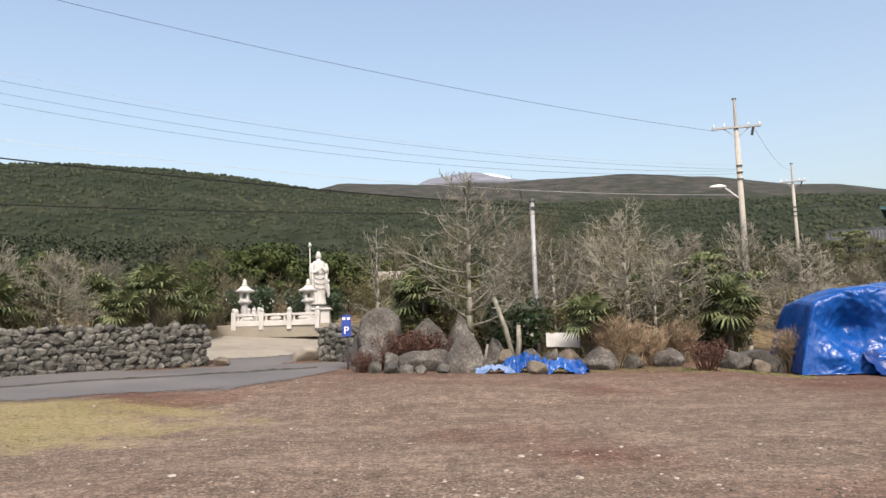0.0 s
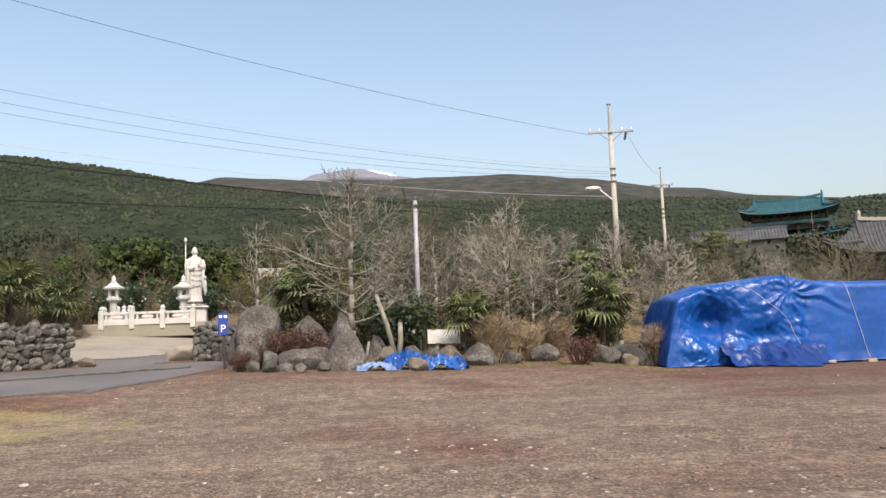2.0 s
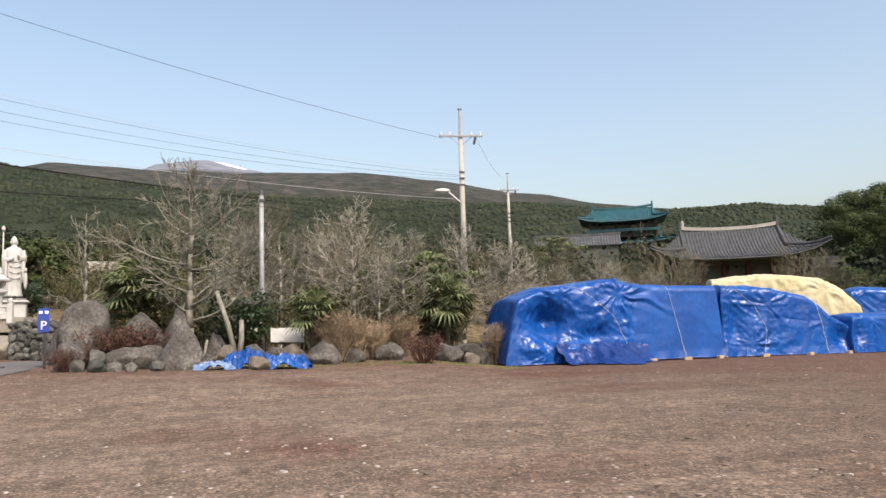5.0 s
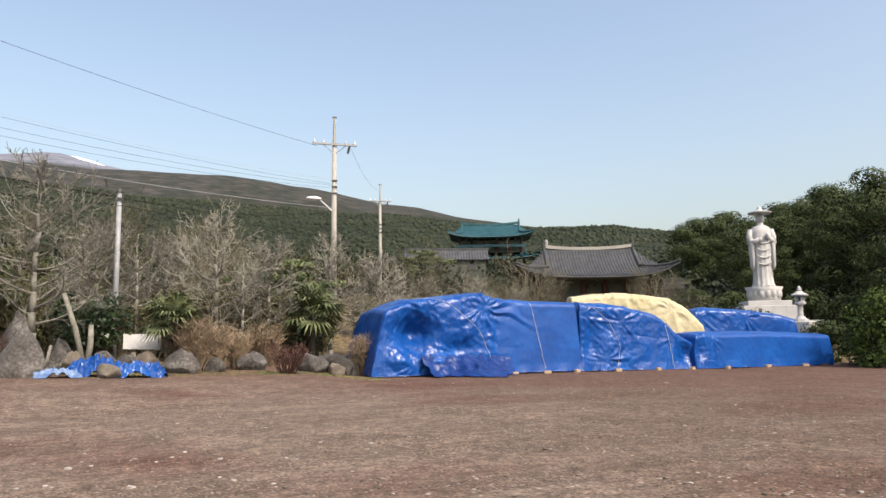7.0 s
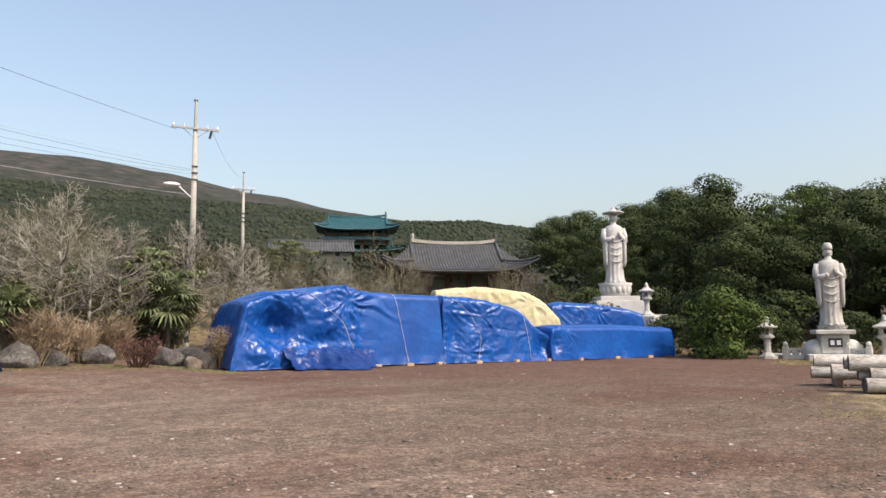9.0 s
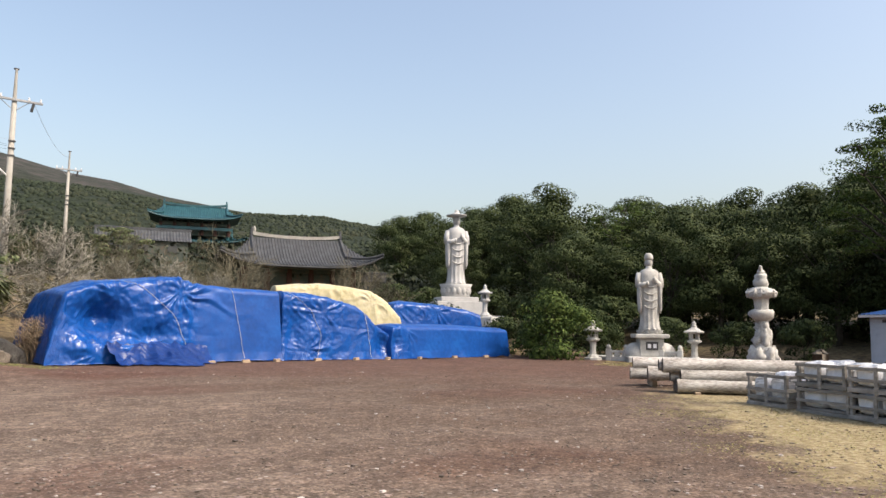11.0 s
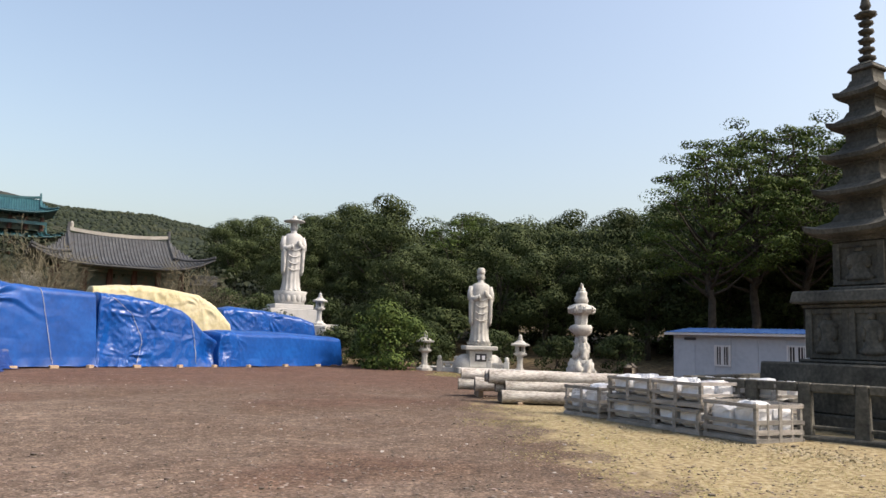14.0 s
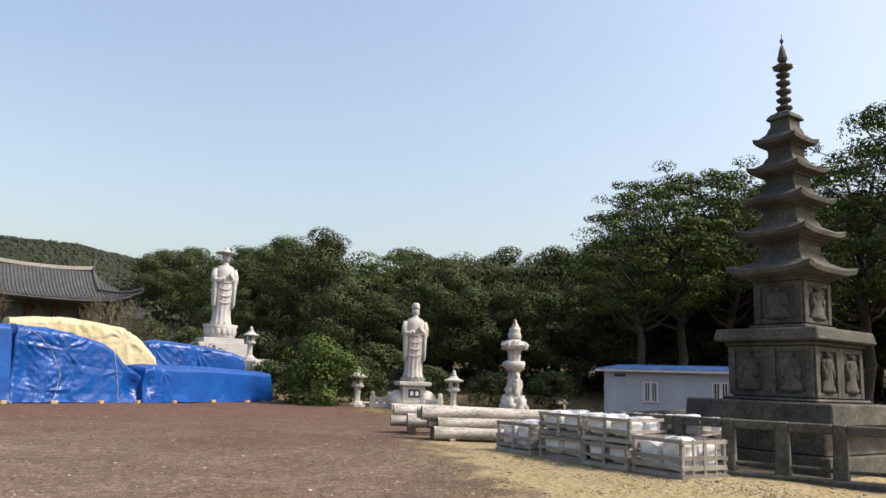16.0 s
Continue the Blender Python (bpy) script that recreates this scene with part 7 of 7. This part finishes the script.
# broken pale trunks leaning by the pointed rock
for p, q, r in (((0.25, 29.3, 0.8), (-0.45, 29.5, 3.3), 0.11), ((0.35, 29.35, 0.8), (0.45, 29.4, 2.2), 0.12), ((-1.0, 27.7, 0.5), (-0.7, 27.3, 1.5), 0.06)):
    solo("broken_trunk", Geo().path([Vector(p), Vector(p).lerp(Vector(q), 0.5) + Vector((0.05, 0, 0.03)), Vector(q)], r, 9, 0.7), M_BARK, "bare pale broken tree trunk among rocks", "trunk", "broken trunks", smooth=True)

# the white board lying in the bed
bd = Geo()
n = 12
for i in range(n + 1):
    x = 1.6 + 1.35 * i / n
    for j in range(5):
        bd.v.append((x, 31.6 + 0.18 * j / 4, 1.35 + 0.58 * j / 4 - 0.12 * abs(noise.noise(Vector((x * 3, j, 0)))) - 0.06 * i / n))
for i in range(n):
    for j in range(4):
        a_ = i * 5 + j
        bd.f.append((a_, a_ + 5, a_ + 6, a_ + 1))
wbd = solo("white_board", bd, M_WHITE_STONE, "broken white board propped in the planting bed", "board")
sol = wbd.modifiers.new("thick", "SOLIDIFY")
sol.thickness = 0.05


# crumpled sheets at the edge of the bed
def crumple(cx, cy, sx, sy, h, seed, material, label):
    g = Geo()
    n = 34
    for i in range(n + 1):
        for j in range(n + 1):
            u, v = i / n * 2 - 1, j / n * 2 - 1
            edge = max(0.0, 1 - (u * u + v * v) ** 1.2 * (0.8 + 0.5 * noise.noise(Vector((u * 2, v * 2, seed)))))
            z = h * edge ** 0.5 * (0.6 + 0.7 * abs(noise.noise(Vector((u * 3.4, v * 3.4, seed + 3)))) + 0.4 * noise.noise(Vector((u * 8, v * 8, seed))))
            x, y = cx + u * sx / 2 * (1 + 0.2 * noise.noise(Vector((v * 3, seed, 0)))), cy + v * sy / 2 * (1 + 0.2 * noise.noise(Vector((u * 3, seed, 4))))
            g.v.append((x, y, ground_z(x, y) + 0.02 + max(0, z)))
    for i in range(n):
        for j in range(n):
            a_ = i * (n + 1) + j
            g.f.append((a_, a_ + n + 1, a_ + n + 2, a_ + 1))
    solo("crumpled_tarpaulin", g, material, label, "tarpaulin", "crumpled sheets", smooth=False)


M_TARP_PALE = tarp_sheet("faded_blue_tarp", [(0.05, 0.11, 0.26), (0.12, 0.2, 0.36), (0.25, 0.31, 0.4)], 0.4)
crumple(1.9, 27.3, 1.7, 1.0, 0.5, 3, M_TARP, "crumpled shiny blue tarpaulin by the rocks")
crumple(0.55, 27.6, 1.5, 0.9, 0.62, 8, M_TARP, "crumpled blue tarpaulin draped over a rock")
crumple(-0.45, 27.2, 1.3, 0.7, 0.3, 5, M_TARP_PALE, "faded torn blue sheet on the ground")

# parking sign
sg = thing("parking_sign", (-6.12, 28.86, ground_z(-6.12, 28.86)), 6, "small blue parking sign on a dark post", "sign")
zb = 1.95 - ground_z(-6.12, 28.86)
part("post", Geo().tube((0.05, 0.06, -0.2), (0.05, 0.06, zb + 0.9), 0.035, None, 8), M_DARK, sg)
pn = part("panel", Geo().box((0, 0, zb + 0.4), (0.36, 0.03, 0.82), 0, 0.01), M_SIGN, sg)
for sx in (-0.09, 0.09):
    part("mark", Geo().box((sx, -0.022, zb + 0.68), (0.11, 0.012, 0.09)), M_SIGN_W, pn, "white mark")
txt = bpy.data.curves.new("letter", "FONT")
txt.body, txt.size, txt.extrude, txt.align_x = "P", 0.4, 0.006, "CENTER"
tmp = new("letter_source", txt)
dg = bpy.context.evaluated_depsgraph_get()
lm = bpy.data.meshes.new_from_object(tmp.evaluated_get(dg))
bpy.data.objects.remove(tmp)
lm.materials.clear()
lm.materials.append(M_SIGN_W)
lt = new("letter", lm)
lt.matrix_basis = pose(0.0, -0.025, zb + 0.1, 90, 0, 0)
lt.parent = pn


# ---------------------------------------------------------------- lava-stone walls
def stone_meshes(count, seed):
    out = []
    for k in range(count):
        g = Geo().ball((0, 0, 0), (0.5, 0.42, 0.5), 7, 5, rough=0.5, freq=1.6, seed=seed + k * 2.3)
        g.v = [tuple(max(-0.40, min(0.40, c)) * 1.2 for c in p) for p in g.v]
        out.append(g.mesh("stone", M_LAVA))
    return out


STONES = stone_meshes(9, 4)


def dry_wall(name, p, q, h, thick, label, seed):
    p, q = Vector((*p, 0)), Vector((*q, 0))
    ang = math.degrees(math.atan2(q.y - p.y, q.x - p.x))
    ln = (q - p).length
    z0 = ground_z(p.x, p.y)
    z1 = ground_z(q.x, q.y)
    ob = thing(name, (p.x, p.y, z0), ang, label, "wall", kind="structure")
    sl = (z1 - z0) / ln
    core = Geo()
    core.add([(0.05, y, z + sl * 0) for y in (0.12, thick - 0.12) for z in (-0.3, h - 0.12)] + [(ln - 0.05, y, z + sl * ln) for y in (0.12, thick - 0.12) for z in (-0.3, h - 0.12)],
             [(0, 1, 3, 2), (4, 6, 7, 5), (0, 4, 5, 1), (2, 3, 7, 6), (1, 5, 7, 3), (0, 2, 6, 4)])
    part("core", core, M_MORTAR, ob)
    r2 = random.Random(seed)
    z = 0.0
    rowi = 0
    while z < h - 0.05:
        rh = r2.uniform(0.20, 0.31)
        x = -0.05
        while x < ln:
            w = r2.uniform(0.22, 0.5)
            st = new("stone", r2.choice(STONES))
            st.parent = ob
            s = (w * 1.16, 0.42, rh * r2.uniform(1.0, 1.6))
            st.matrix_basis = pose(x + w / 2, 0.14 + r2.uniform(-0.04, 0.04), z + rh / 2 + sl * x + r2.uniform(-0.09, 0.09), 0, r2.uniform(-38, 38), r2.choice((0, 180))) @ Matrix.Diagonal((*s, 1))
            x += w
        z += rh
        rowi += 1
    top = Geo()
    x = 0.0
    while x < ln:
        w = r2.uniform(0.25, 0.45)
        for y in (0.35, 0.6):
            top.ball((x + w / 2, y, h - 0.1 + sl * x), (w * 0.55, 0.2, 0.14), 7, 5, rough=0.4, seed=x + y)
        x += w
    tp = part("top_stones", top, M_LAVA, ob)
    tagged(tp, kind="stuff")
    endg = Geo()
    for k in range(6):
        endg.ball((ln, 0.3, 0.15 + k * h / 6 + sl * ln), (0.14, 0.3, 0.16), 7, 5, rough=0.4, seed=k)
    part("end_stones", endg, M_LAVA, ob)
    return ob


dry_wall("wall_west", (-23.5, 20.2), (-12.35, 30.6), 1.62, 0.75, "dry lava-stone wall of rough dark blocks beside the drive", 3)
dry_wall("wall_gate", (-8.25, 33.0), (-6.7, 32.4), 1.5, 0.8, "short dry lava-stone wall at the gate", 9)
for i, (x, y, s) in enumerate(((-12.9, 30.0, 0.28), (-11.9, 31.0, 0.5), (-14.5, 28.2, 0.15), (-17.5, 25.2, 0.12))):
    boulder(x, y, s * 1.6, s, s, i + 40, M_TAN_ROCK, "small pale stone by the wall foot")
boulder(-8.9, 33.4, 1.6, 1.1, 0.9, 51, M_CONCRETE, "pale broken concrete lump at the gate")
boulder(-12.9, 30.9, 0.6, 0.5, 0.4, 52, M_TAN_ROCK, "pale stone on the wall end", sink=-2.9)

# the dark raised edge of a newer asphalt layer along the drive
ck = Geo()
for i in range(160):
    x = -19.5 + 12.0 * i / 159
    y = 22.35 + (x + 14.9) * 0.97 + 0.2 * noise.noise(Vector((x * 1.3, 0, 0))) + 0.06 * noise.noise(Vector((x * 6, 0, 0)))
    h = 0.05 + 0.06 * abs(noise.noise(Vector((x * 2.2, 5, 0))))
    z = ground_z(x, y) + 0.008
    ck.v += [(x, y, z), (x, y + 0.03, z + h), (x, y + 0.12, z + h), (x, y + 0.3, z)]
    if i:
        k0 = len(ck.v) - 8
        for e in range(3):
            ck.f.append((k0 + e, k0 + e + 4, k0 + e + 5, k0 + e + 1))
solo("road_crack", ck, M_MORTAR, "ragged dark raised edge of an asphalt layer across the drive", "joint", kind="structure")


# ---------------------------------------------------------------- gravel and grass
def scatter_stones(name, count, seed, box, keep, lo, hi, material, label):
    r2 = random.Random(seed)
    g = Geo()
    made = 0
    while made < count:
        az, r = r2.uniform(*box[:2]), box[2] * (box[3] / box[2]) ** r2.random()
        x, y = polar(az, r)
        if not keep(x, y):
            continue
        made += 1
        s = r2.uniform(lo, hi) * (2.0 if r2.random() < 0.04 else 1.0)
        z = ground_z(x, y)
        k0 = len(g.v)
        ph = r2.uniform(0, 6.28)
        for lvl, (h, k) in enumerate(((-0.3, 0.9), (0.35, 0.85))):
            for i in range(5):
                w = ph + 2 * math.pi * (i + 0.3 * lvl) / 5
                kk = s * k * r2.uniform(0.7, 1.25)
                g.v.append((x + kk * math.cos(w), y + kk * math.sin(w), z + s * h * r2.uniform(0.7, 1.2)))
        for i in range(5):
            a_, b_ = k0 + i, k0 + (i + 1) % 5
            g.f.append((a_, b_, b_ + 5, a_ + 5))
        g.f.append(tuple(k0 + 5 + i for i in range(5)))
    return solo(name, g, material, label, "gravel", kind="stuff")


def yard(x, y):
    return not on_road(x, y) and y < 29 and noise.noise(Vector((x * 0.5, y * 0.9, 3))) > r_thr(x, y)


def r_thr(x, y):
    return -0.35 + 0.5 * noise.noise(Vector((x * 0.15, y * 0.3, 8)))


scatter_stones("gravel", 18000, 3, (-40, 108, 4.5, 30), yard, 0.010, 0.026, M_PEBBLE, "loose pale and reddish gravel stones")
scatter_stones("loose_stones", 380, 4, (-40, 108, 5, 28), yard, 0.015, 0.042, M_PALE, "scattered larger pale stones on the gravel")


def straw_area(x, y):
    """Dry lawn before the crates and the pagoda."""
    t = noise.noise(Vector((x * 0.6, y * 0.6, 1))) * 0.7
    edge = interp(x, (8.5, 9.9, 11.7, 14.0, 16.3, 18.0), (0.5, 2.8, 4.3, 5.9, 7.5, 7.9))
    return x > 8.5 and -8 < y < edge + t and x < 20 and (x - 17.5) * 0.86 + (y - 6.9) * -0.5 < 0.4


def verge_area(x, y):
    t = noise.noise(Vector((x * 0.5, y * 0.5, 5)))
    return ((x + 11.2) / 4.9) ** 2 + ((y - 15.2) / 3.6) ** 2 + 0.8 * t < 1


def blades(name, inside, box, count, seed, size, material, label):
    r2 = random.Random(seed)
    g = Geo()
    made = 0
    while made < count:
        x, y = r2.uniform(box[0], box[2]), r2.uniform(box[1], box[3])
        if not inside(x + r2.gauss(0, 0.25), y + r2.gauss(0, 0.25)):
            continue
        made += 1
        z = ground_z(x, y)
        w = r2.uniform(0, 6.28)
        s = size * r2.uniform(0.5, 1.4)
        dx, dy = math.cos(w) * s * 0.22, math.sin(w) * s * 0.22
        lx, ly = r2.uniform(-1, 1) * s * 0.9, r2.uniform(-1, 1) * s * 0.9
        k0 = len(g.v)
        g.v += [(x - dx, y - dy, z), (x + dx, y + dy, z), (x + lx, y + ly, z + s * 0.22)]
        g.f.append((k0, k0 + 1, k0 + 2))
    return solo(name, g, material, label, "grass", kind="stuff")


blades("dry_grass", straw_area, (8, -8, 20, 9), 36000, 5, 0.032, M_STRAW, "short dry straw-coloured grass")
blades("thin_grass", lambda x, y: straw_area(x, y - 1.3) and noise.noise(Vector((x * 1.2, y * 1.2, 4))) > -0.05, (8, -2, 19, 10), 12000, 15, 0.045, M_STRAW2, "thin grass fading into the gravel")
blades("verge_grass", verge_area, (-17, 9, -4, 20), 22000, 6, 0.03, M_STRAW2, "patch of short yellow-green grass on the gravel")
blades("weeds", lambda x, y: 27.6 + wob(x, y) < y < 29.6 and -0.5 < x < 11 and noise.noise(Vector((x, y, 3))) > -0.1, (-1, 27, 11.5, 30.5), 5000, 8, 0.09, M_GREENGRASS, "low green weeds at the edge of the bed")
blades("fringe_weeds", lambda x, y: straw_area(x, y) and (x - 15.6) * 0.86 + (y - 2.6) * -0.5 > -0.8, (12, -6, 19, 6), 4000, 9, 0.08, M_STRAW, "taller dry weeds along the crates and kerb")
blades("far_grass", lambda x, y: 41 > math.hypot(x, y) > 35.5 and 9 < math.degrees(math.atan2(x, y)) - 50 < 24, (25, 8, 42, 30), 9000, 10, 0.09, M_STRAW2, "thin yellow grass before the crowned statue")
